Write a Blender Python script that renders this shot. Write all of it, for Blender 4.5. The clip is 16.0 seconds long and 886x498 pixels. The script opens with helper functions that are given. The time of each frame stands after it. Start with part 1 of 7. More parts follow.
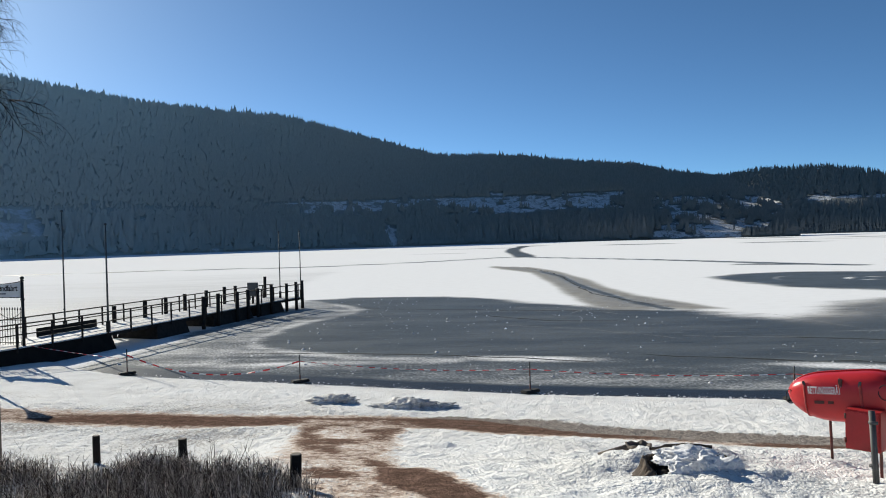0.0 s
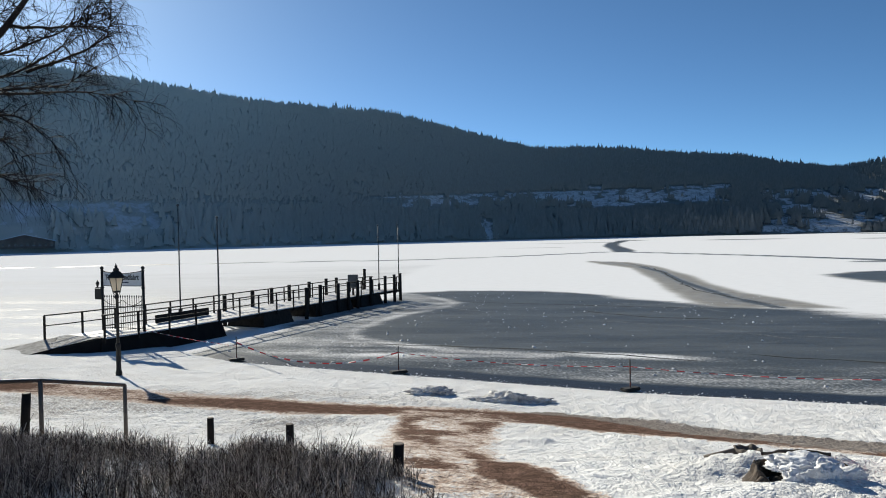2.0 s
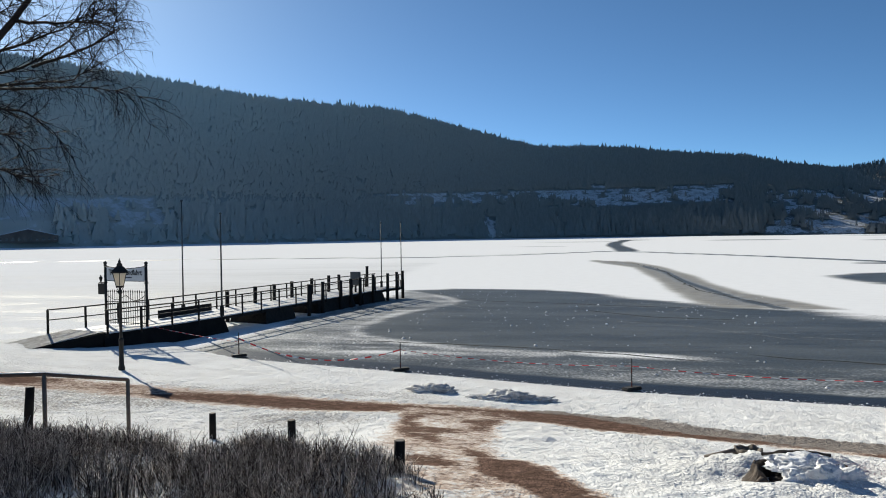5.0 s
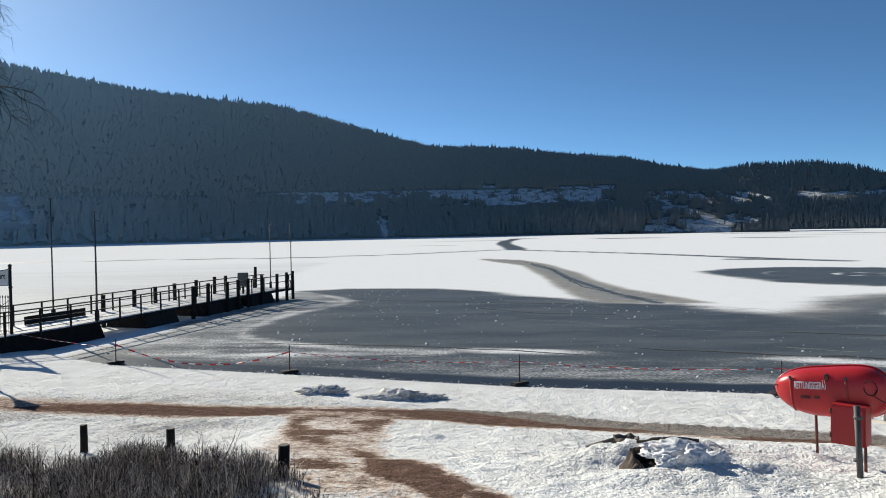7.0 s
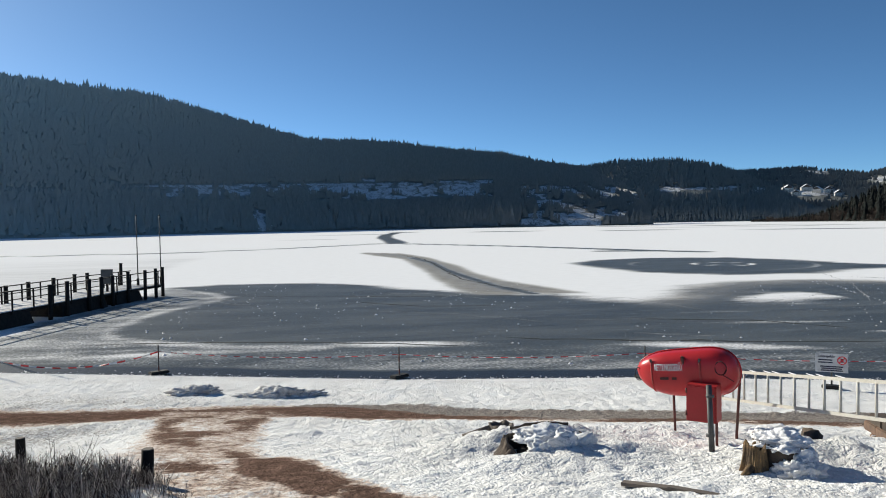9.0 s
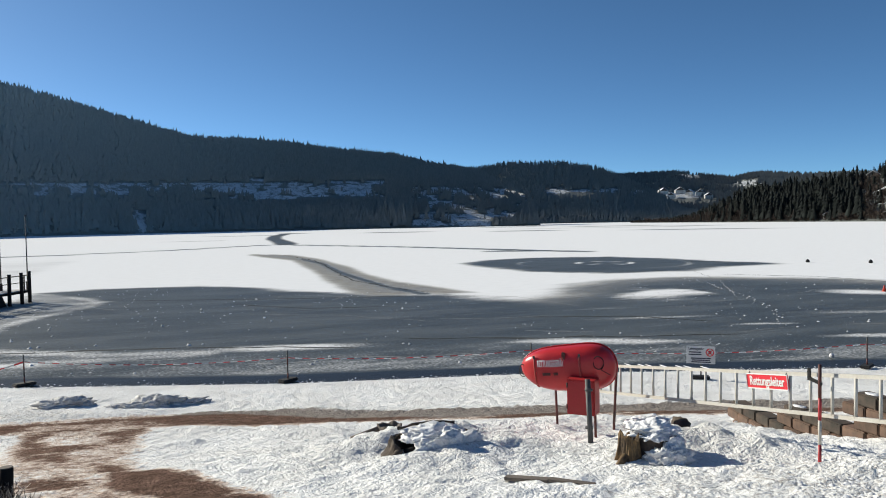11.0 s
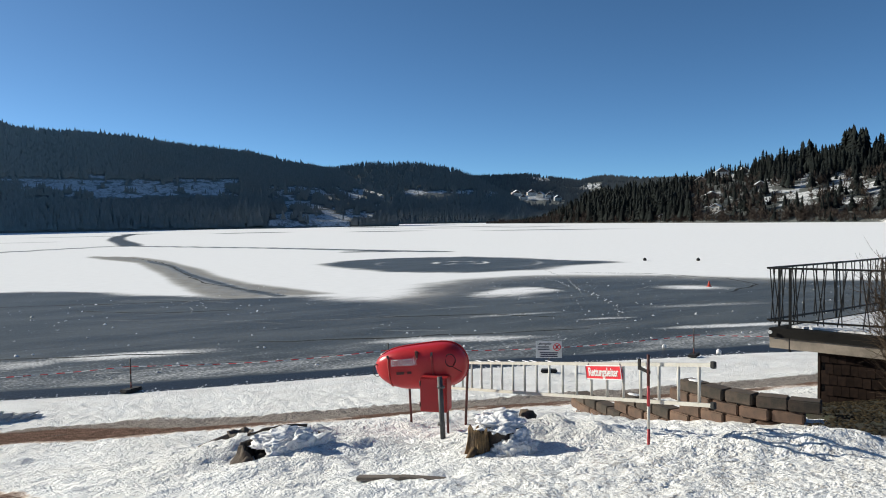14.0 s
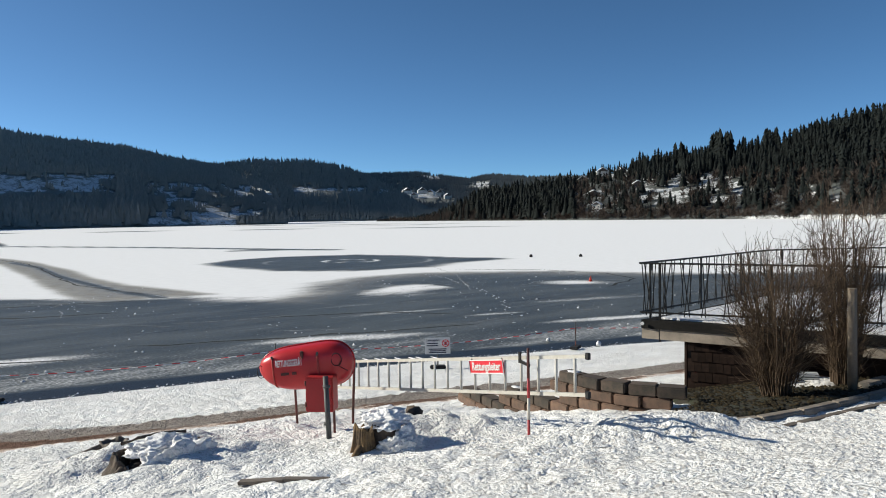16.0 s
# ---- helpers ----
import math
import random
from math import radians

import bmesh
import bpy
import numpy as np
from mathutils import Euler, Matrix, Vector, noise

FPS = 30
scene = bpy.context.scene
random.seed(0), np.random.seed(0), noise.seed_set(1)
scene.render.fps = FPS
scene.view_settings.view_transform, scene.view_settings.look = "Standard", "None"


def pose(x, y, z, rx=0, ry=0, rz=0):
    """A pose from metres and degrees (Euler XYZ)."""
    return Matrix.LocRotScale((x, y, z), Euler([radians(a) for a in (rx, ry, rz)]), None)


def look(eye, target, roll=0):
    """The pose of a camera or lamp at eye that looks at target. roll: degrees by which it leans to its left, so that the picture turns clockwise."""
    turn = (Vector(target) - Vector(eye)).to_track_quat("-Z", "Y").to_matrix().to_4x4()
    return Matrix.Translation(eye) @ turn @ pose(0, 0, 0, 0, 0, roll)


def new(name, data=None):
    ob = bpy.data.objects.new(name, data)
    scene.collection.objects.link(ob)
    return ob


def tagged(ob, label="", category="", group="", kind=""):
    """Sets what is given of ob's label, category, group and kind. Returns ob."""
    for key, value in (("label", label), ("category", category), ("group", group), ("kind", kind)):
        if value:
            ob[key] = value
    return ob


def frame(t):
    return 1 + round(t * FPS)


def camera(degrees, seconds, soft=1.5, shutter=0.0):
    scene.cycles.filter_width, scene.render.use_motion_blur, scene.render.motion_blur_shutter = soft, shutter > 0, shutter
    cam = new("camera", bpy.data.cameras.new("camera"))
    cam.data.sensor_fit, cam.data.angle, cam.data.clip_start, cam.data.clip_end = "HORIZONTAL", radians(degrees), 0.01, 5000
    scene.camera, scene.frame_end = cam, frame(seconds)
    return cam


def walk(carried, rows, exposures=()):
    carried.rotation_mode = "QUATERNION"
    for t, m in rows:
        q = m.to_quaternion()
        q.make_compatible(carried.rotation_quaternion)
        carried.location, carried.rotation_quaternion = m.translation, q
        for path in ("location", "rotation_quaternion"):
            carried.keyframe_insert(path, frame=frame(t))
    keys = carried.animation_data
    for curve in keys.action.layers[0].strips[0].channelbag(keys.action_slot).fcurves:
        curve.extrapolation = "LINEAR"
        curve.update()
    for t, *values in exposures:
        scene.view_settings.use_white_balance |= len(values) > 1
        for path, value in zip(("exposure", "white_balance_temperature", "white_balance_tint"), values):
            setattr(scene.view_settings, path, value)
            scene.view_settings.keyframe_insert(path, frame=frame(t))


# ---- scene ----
cam = camera(62.73, 16.0, soft=1.0)
EYE = 4.95
# seconds, x, y, rise, yaw, pitch, roll
ROWS = [
    (0.0, 0.000, -0.000, -0.000, -0.00, -0.71, 1.47),
    (0.5, -0.011, -0.001, 0.002, 1.98, -0.83, 1.51),
    (1.0, -0.022, -0.002, 0.003, 3.93, -0.90, 1.41),
    (1.5, -0.039, -0.003, 0.004, 5.84, -0.96, 1.33),
    (2.0, -0.061, -0.008, 0.006, 7.56, -1.03, 1.20),
    (2.5, -0.079, -0.016, 0.003, 8.96, -1.11, 1.08),
    (3.0, -0.087, -0.023, 0.000, 9.90, -1.19, 1.05),
    (3.2, -0.088, -0.026, 0.000, 10.13, -1.21, 1.00),
    (3.6, -0.089, -0.030, 0.000, 10.25, -1.23, 0.93),
    (4.2, -0.080, -0.034, 0.003, 9.75, -1.22, 0.82),
    (4.8, -0.064, -0.034, 0.006, 8.40, -1.20, 0.73),
    (5.3, -0.048, -0.031, 0.008, 6.72, -1.18, 0.69),
    (5.5, -0.042, -0.029, 0.008, 5.94, -1.18, 0.69),
    (6.0, -0.026, -0.018, 0.008, 3.92, -1.21, 0.71),
    (6.5, -0.007, -0.004, 0.006, 1.68, -1.26, 0.83),
    (7.0, 0.012, 0.008, 0.002, -0.67, -1.36, 0.88),
    (7.5, 0.029, 0.019, -0.004, -3.08, -1.49, 0.94),
    (8.0, 0.046, 0.031, -0.010, -5.47, -1.65, 1.02),
    (8.5, 0.058, 0.042, -0.016, -7.77, -1.82, 0.98),
    (9.0, 0.077, 0.046, -0.021, -10.05, -2.00, 1.00),
    (9.5, 0.101, 0.047, -0.023, -12.26, -2.14, 1.01),
    (12.0, 0.156, 0.010, -0.021, -22.34, -1.90, 0.94),
    (12.5, 0.163, 0.001, -0.018, -24.09, -1.86, 0.90),
    (13.0, 0.174, -0.012, -0.017, -25.83, -1.92, 0.92),
    (13.5, 0.187, -0.024, -0.018, -27.67, -2.06, 0.91),
    (14.0, 0.197, -0.034, -0.021, -29.63, -2.22, 0.84),
    (14.5, 0.207, -0.044, -0.018, -31.74, -2.38, 0.74),
    (15.0, 0.220, -0.059, -0.018, -33.94, -2.46, 0.79),
    (15.5, 0.234, -0.083, -0.017, -36.14, -2.51, 0.88),
    (16.0, 0.240, -0.106, -0.016, -38.21, -2.53, 0.91),
]
walk(cam, [(t, pose(x, y, EYE + z, 90 + pitch, roll, yaw)) for t, x, y, z, yaw, pitch, roll in ROWS], exposures=((0.0, 0.42, 6100, -8), (16.0, 0.42, 6100, -8)))

# ---- light ----
SUN_AZ, SUN_EL = -40.0, 24.0          # degrees to the right of +y, and above the horizon
world = bpy.data.worlds.new("sky")
scene.world = world
world.use_nodes = True
wn = world.node_tree
sky = wn.nodes.new("ShaderNodeTexSky")
sky.sky_type = "NISHITA"
sky.sun_disc = False
sky.sun_elevation = radians(SUN_EL)
sky.sun_rotation = radians(SUN_AZ)
sky.altitude = 1500
sky.air_density = 0.5
sky.dust_density = 0.58
sky.ozone_density = 4.2
wn.links.new(sky.outputs["Color"], wn.nodes["Background"].inputs["Color"])
wn.nodes["Background"].inputs["Strength"].default_value = 0.094
sun_data = bpy.data.lights.new("sun", "SUN")
sun_data.energy, sun_data.angle, sun_data.color = 5.0, radians(0.55), (1.0, 0.828, 0.735)
sun = new("sun", sun_data)
sun_dir = Vector((math.sin(radians(SUN_AZ)) * math.cos(radians(SUN_EL)), math.cos(radians(SUN_AZ)) * math.cos(radians(SUN_EL)), math.sin(radians(SUN_EL))))
sun.matrix_world = look(sun_dir * 100, (0, 0, 0))


# ---- materials ----
def material(name, base, rough=0.7, metal=0.0, vary=0.25, scale=4.0, bump=0.0, bump_scale=30.0, spec=0.5, second=None, second_scale=None, random=0.0, contrast=(0.4, 0.65)):
    """A surface of two tones: broad stains between base and second, fine grain in the value, relief from noise."""
    m = bpy.data.materials.new(name)
    m.use_nodes = True
    nt = m.node_tree
    n, l = nt.nodes, nt.links
    b = n["Principled BSDF"]
    b.inputs["Roughness"].default_value = rough
    b.inputs["Metallic"].default_value = metal
    b.inputs["Specular IOR Level"].default_value = spec
    co = n.new("ShaderNodeTexCoord")
    nz = n.new("ShaderNodeTexNoise")
    nz.inputs["Scale"].default_value = second_scale or scale * 0.25
    nz.inputs["Detail"].default_value = 6
    nz.inputs["Roughness"].default_value = 0.6
    l.new(co.outputs["Object"], nz.inputs["Vector"])
    ramp = n.new("ShaderNodeMapRange")
    ramp.inputs["From Min"].default_value, ramp.inputs["From Max"].default_value = contrast
    l.new(nz.outputs["Fac"], ramp.inputs["Value"])
    mix = n.new("ShaderNodeMix")
    mix.data_type = "RGBA"
    mix.inputs["A"].default_value = (*base, 1)
    mix.inputs["B"].default_value = (*(second or [c * 0.6 for c in base]), 1)
    l.new(ramp.outputs["Result"], mix.inputs["Factor"])
    fine = n.new("ShaderNodeTexNoise")
    fine.inputs["Scale"].default_value = scale * 6
    fine.inputs["Detail"].default_value = 4
    l.new(co.outputs["Object"], fine.inputs["Vector"])
    grain = n.new("ShaderNodeMapRange")
    grain.inputs["To Min"].default_value, grain.inputs["To Max"].default_value = 1 - vary, 1 + vary
    l.new(fine.outputs["Fac"], grain.inputs["Value"])
    hsv = n.new("ShaderNodeHueSaturation")
    l.new(mix.outputs["Result"], hsv.inputs["Color"])
    val = grain.outputs["Result"]
    if random:
        info = n.new("ShaderNodeObjectInfo")
        rr = n.new("ShaderNodeMapRange")
        rr.inputs["To Min"].default_value, rr.inputs["To Max"].default_value = 1 - random, 1 + random
        l.new(info.outputs["Random"], rr.inputs["Value"])
        mu = n.new("ShaderNodeMath")
        mu.operation = "MULTIPLY"
        l.new(val, mu.inputs[0]), l.new(rr.outputs["Result"], mu.inputs[1])
        val = mu.outputs["Value"]
    l.new(val, hsv.inputs["Value"])
    l.new(hsv.outputs["Color"], b.inputs["Base Color"])
    if bump:
        bn = n.new("ShaderNodeTexNoise")
        bn.inputs["Scale"].default_value = bump_scale
        bn.inputs["Detail"].default_value = 5
        l.new(co.outputs["Object"], bn.inputs["Vector"])
        bu = n.new("ShaderNodeBump")
        bu.inputs["Strength"].default_value = min(1.0, bump * 20)
        bu.inputs["Distance"].default_value = bump
        l.new(bn.outputs["Fac"], bu.inputs["Height"])
        l.new(bu.outputs["Normal"], b.inputs["Normal"])
    return m


def island_material(name, dark, light, rough=0.9, power=1.0):
    """For joined leaves, needles and stalks: each island takes its own tone between dark and light."""
    m = bpy.data.materials.new(name)
    m.use_nodes = True
    n, l = m.node_tree.nodes, m.node_tree.links
    b = n["Principled BSDF"]
    b.inputs["Roughness"].default_value = rough
    b.inputs["Specular IOR Level"].default_value = 0.2
    g = n.new("ShaderNodeNewGeometry")
    mix = n.new("ShaderNodeMix")
    mix.data_type = "RGBA"
    mix.inputs["A"].default_value = (*dark, 1)
    mix.inputs["B"].default_value = (*light, 1)
    skew = n.new("ShaderNodeMath")
    skew.operation = "POWER"
    l.new(g.outputs["Random Per Island"], skew.inputs[0])
    skew.inputs[1].default_value = power
    l.new(skew.outputs["Value"], mix.inputs["Factor"])
    l.new(mix.outputs["Result"], b.inputs["Base Color"])
    return m


def haze_rime_material(name, dark, light):
    """Needles and undergrowth paled by frost and painted haze, set by a mesh attribute, each tree a little its own."""
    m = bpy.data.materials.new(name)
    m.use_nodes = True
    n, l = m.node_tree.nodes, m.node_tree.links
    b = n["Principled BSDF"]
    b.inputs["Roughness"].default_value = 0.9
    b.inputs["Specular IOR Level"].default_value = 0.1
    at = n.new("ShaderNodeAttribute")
    at.attribute_name = "haze_rime"
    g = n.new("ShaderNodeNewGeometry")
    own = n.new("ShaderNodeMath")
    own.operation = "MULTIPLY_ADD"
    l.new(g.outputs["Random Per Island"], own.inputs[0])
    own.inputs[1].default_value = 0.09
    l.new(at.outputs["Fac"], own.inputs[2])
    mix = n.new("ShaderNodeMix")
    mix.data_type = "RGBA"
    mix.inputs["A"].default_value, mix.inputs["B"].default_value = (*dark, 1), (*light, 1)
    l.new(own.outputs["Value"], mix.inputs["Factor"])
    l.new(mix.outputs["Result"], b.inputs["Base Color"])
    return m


def ground_material():
    m = bpy.data.materials.new("trodden_snow")
    m.use_nodes = True
    n, l = m.node_tree.nodes, m.node_tree.links
    b = n["Principled BSDF"]
    co = n.new("ShaderNodeTexCoord")

    def noise_node(scale, detail, rough=0.55):
        q = n.new("ShaderNodeTexNoise")
        q.inputs["Scale"].default_value, q.inputs["Detail"].default_value, q.inputs["Roughness"].default_value = scale, detail, rough
        l.new(co.outputs["Object"], q.inputs["Vector"])
        return q.outputs["Fac"]

    def calc(op, a, c):
        q = n.new("ShaderNodeMath")
        q.operation = op
        for i, s in enumerate((a, c)):
            if isinstance(s, (int, float)):
                q.inputs[i].default_value = s
            else:
                l.new(s, q.inputs[i])
        return q.outputs["Value"]

    def span(v, lo, hi):
        q = n.new("ShaderNodeMapRange")
        q.interpolation_type = "SMOOTHSTEP"
        q.inputs["From Min"].default_value, q.inputs["From Max"].default_value = lo, hi
        l.new(v, q.inputs["Value"])
        return q.outputs["Result"]

    def blend(f, a, c):
        q = n.new("ShaderNodeMix")
        q.data_type = "RGBA"
        for s, key in ((f, "Factor"), (a, "A"), (c, "B")):
            if isinstance(s, tuple):
                q.inputs[key].default_value = (*s, 1)
            else:
                l.new(s, q.inputs[key])
        return q.outputs["Result"]

    dirt = n.new("ShaderNodeAttribute")
    dirt.attribute_name = "dirt"
    broad, mid, fine, grit = noise_node(0.8, 5), noise_node(4.5, 6, 0.65), noise_node(15, 6, 0.72), noise_node(70, 3)
    # bare earth where the tread has worn the snow away, ragged by noise at three scales
    wear = calc("ADD", dirt.outputs["Fac"], calc("MULTIPLY", calc("SUBTRACT", mid, 0.5), 1.0))
    wear = calc("ADD", wear, calc("MULTIPLY", calc("SUBTRACT", fine, 0.5), 1.1))
    bare = span(wear, 0.44, 0.80)
    soil = blend(span(mid, 0.35, 0.7), (0.112, 0.074, 0.057), (0.23, 0.150, 0.117))
    soil = blend(span(grit, 0.45, 0.75), soil, (0.055, 0.037, 0.030))
    clean = blend(span(broad, 0.35, 0.7), (0.88, 0.875, 0.86), (0.78, 0.77, 0.75))
    dirty = blend(span(fine, 0.56, 0.80), clean, (0.55, 0.52, 0.49))
    trod = n.new("ShaderNodeAttribute")
    trod.attribute_name = "trod"
    scuffs = calc("ADD", trod.outputs["Fac"], calc("MULTIPLY", calc("SUBTRACT", noise_node(17, 4, 0.62), 0.5), 2.6))
    dirty = blend(span(scuffs, 0.45, 1.15), dirty, (0.40, 0.375, 0.35))
    slush = blend(span(wear, 0.2, 0.55), dirty, (0.60, 0.49, 0.41))
    grey = n.new("ShaderNodeAttribute")
    grey.attribute_name = "slush"
    gritty = calc("ADD", grey.outputs["Fac"], calc("MULTIPLY", calc("SUBTRACT", mid, 0.5), 0.9))
    gritty = calc("ADD", gritty, calc("MULTIPLY", calc("SUBTRACT", fine, 0.5), 0.7))
    trampled = blend(span(gritty, 0.30, 0.62), slush, blend(span(fine, 0.35, 0.7), (0.19, 0.165, 0.145), (0.38, 0.345, 0.315)))
    l.new(blend(bare, trampled, soil), b.inputs["Base Color"])
    rough = n.new("ShaderNodeMapRange")
    rough.inputs["To Min"].default_value, rough.inputs["To Max"].default_value = 0.75, 0.95
    l.new(bare, rough.inputs["Value"])
    l.new(rough.outputs["Result"], b.inputs["Roughness"])
    b.inputs["Specular IOR Level"].default_value = 0.0
    crumb = noise_node(13, 4, 0.62)
    height = calc("ADD", calc("MULTIPLY", mid, 0.06), calc("MULTIPLY", crumb, 0.13))
    height = calc("ADD", height, calc("MULTIPLY", grit, 0.02))
    # crumbs of snow in uneven drifts
    for scale, depth in ((16.0, 0.050), (34.0, 0.036)):
        cell = n.new("ShaderNodeTexVoronoi")
        cell.inputs["Scale"].default_value = scale
        warp = n.new("ShaderNodeVectorMath")
        warp.operation = "MULTIPLY_ADD"
        wn_ = n.new("ShaderNodeTexNoise")
        wn_.inputs["Scale"].default_value = scale * 0.8
        l.new(co.outputs["Object"], wn_.inputs["Vector"])
        l.new(wn_.outputs["Color"], warp.inputs[0])
        warp.inputs[1].default_value = (0.8 / scale, 0.8 / scale, 0.8 / scale)
        l.new(co.outputs["Object"], warp.inputs[2])
        l.new(warp.outputs["Vector"], cell.inputs["Vector"])
        height = calc("SUBTRACT", height, calc("MULTIPLY", cell.outputs["Distance"], calc("MULTIPLY", span(mid, 0.3, 0.6), depth)))
    bu = n.new("ShaderNodeBump")
    bu.inputs["Distance"].default_value = 1.0
    loose = n.new("ShaderNodeAttribute")
    loose.attribute_name = "loose"
    l.new(loose.outputs["Fac"], bu.inputs["Strength"])
    l.new(height, bu.inputs["Height"])
    l.new(bu.outputs["Normal"], b.inputs["Normal"])
    return m


def ice_material():
    m = bpy.data.materials.new("lake_ice")
    m.use_nodes = True
    n, l = m.node_tree.nodes, m.node_tree.links
    b = n["Principled BSDF"]
    co = n.new("ShaderNodeTexCoord")

    def noise_node(scale, detail, rough=0.55, stretch=(1, 1, 1), turn=0.0):
        mp = n.new("ShaderNodeMapping")
        mp.inputs["Scale"].default_value = stretch
        mp.inputs["Rotation"].default_value = (0, 0, turn)
        l.new(co.outputs["Object"], mp.inputs["Vector"])
        q = n.new("ShaderNodeTexNoise")
        q.inputs["Scale"].default_value, q.inputs["Detail"].default_value, q.inputs["Roughness"].default_value = scale, detail, rough
        l.new(mp.outputs["Vector"], q.inputs["Vector"])
        return q.outputs["Fac"]

    def calc(op, a, c):
        q = n.new("ShaderNodeMath")
        q.operation = op
        for i, s in enumerate((a, c)):
            if isinstance(s, (int, float)):
                q.inputs[i].default_value = s
            else:
                l.new(s, q.inputs[i])
        return q.outputs["Value"]

    def span(v, lo, hi, a=0.0, c=1.0):
        q = n.new("ShaderNodeMapRange")
        q.interpolation_type = "SMOOTHSTEP"
        q.inputs["From Min"].default_value, q.inputs["From Max"].default_value = lo, hi
        q.inputs["To Min"].default_value, q.inputs["To Max"].default_value = a, c
        l.new(v, q.inputs["Value"])
        return q.outputs["Result"]

    def blend(f, a, c):
        q = n.new("ShaderNodeMix")
        q.data_type = "RGBA"
        for s, key in ((f, "Factor"), (a, "A"), (c, "B")):
            if isinstance(s, tuple):
                q.inputs[key].default_value = (*s, 1)
            else:
                l.new(s, q.inputs[key])
        return q.outputs["Result"]

    cover = n.new("ShaderNodeAttribute")
    cover.attribute_name = "snow"
    streak = noise_node(0.28, 6, 0.6, (0.35, 1.3, 1), 0.3)
    mid = noise_node(1.6, 5, 0.6, (0.5, 1.2, 1), 0.3)
    fine = noise_node(9, 4)
    s = calc("ADD", cover.outputs["Fac"], calc("MULTIPLY", calc("SUBTRACT", streak, 0.5), 0.75))
    s = calc("ADD", s, calc("MULTIPLY", calc("SUBTRACT", mid, 0.5), 0.45))
    s = calc("ADD", s, calc("MULTIPLY", calc("SUBTRACT", fine, 0.5), 0.9))
    grain = n.new("ShaderNodeAttribute")
    grain.attribute_name = "grain"
    s = calc("ADD", cover.outputs["Fac"], calc("MULTIPLY", calc("SUBTRACT", s, cover.outputs["Fac"]), grain.outputs["Fac"]))
    white = span(s, 0.22, 0.85)
    ice = blend(span(streak, 0.35, 0.65), (0.060, 0.065, 0.062), (0.108, 0.114, 0.108))
    ice = blend(span(fine, 0.45, 0.85), ice, (0.165, 0.172, 0.167))
    scratch = noise_node(1.1, 3, 0.5, (0.25, 3.2, 1), 0.32)
    ice = blend(span(scratch, 0.60, 0.78), ice, (0.21, 0.22, 0.225))
    ice = blend(span(noise_node(0.7, 4, 0.6, (0.2, 2.0, 1), 0.3), 0.60, 0.72), ice, (0.042, 0.044, 0.046))
    ice = blend(span(cover.outputs["Fac"], -0.5, -0.15, 1.0, 0.0), ice, (0.030, 0.034, 0.041))
    snow = blend(span(mid, 0.3, 0.75), (0.92, 0.92, 0.925), (0.87, 0.87, 0.875))
    murk = n.new("ShaderNodeAttribute")
    murk.attribute_name = "murk"
    l.new(blend(murk.outputs["Fac"], blend(white, ice, snow), blend(span(mid, 0.35, 0.65), (0.26, 0.245, 0.215), (0.36, 0.345, 0.31))), b.inputs["Base Color"])
    l.new(span(white, 0, 1, 0.42, 0.9), b.inputs["Roughness"])
    l.new(span(white, 0, 1, 0.10, 0.0), b.inputs["Specular IOR Level"])
    bu = n.new("ShaderNodeBump")
    bu.inputs["Strength"].default_value, bu.inputs["Distance"].default_value = 0.25, 0.06
    l.new(calc("ADD", mid, fine), bu.inputs["Height"])
    l.new(bu.outputs["Normal"], b.inputs["Normal"])
    return m


# forest tones raised so that the colour carries distance haze as well as frost
HAZE_RIME_DARK, HAZE_RIME_LIGHT = (0.105, 0.112, 0.108), (0.62, 0.62, 0.56)


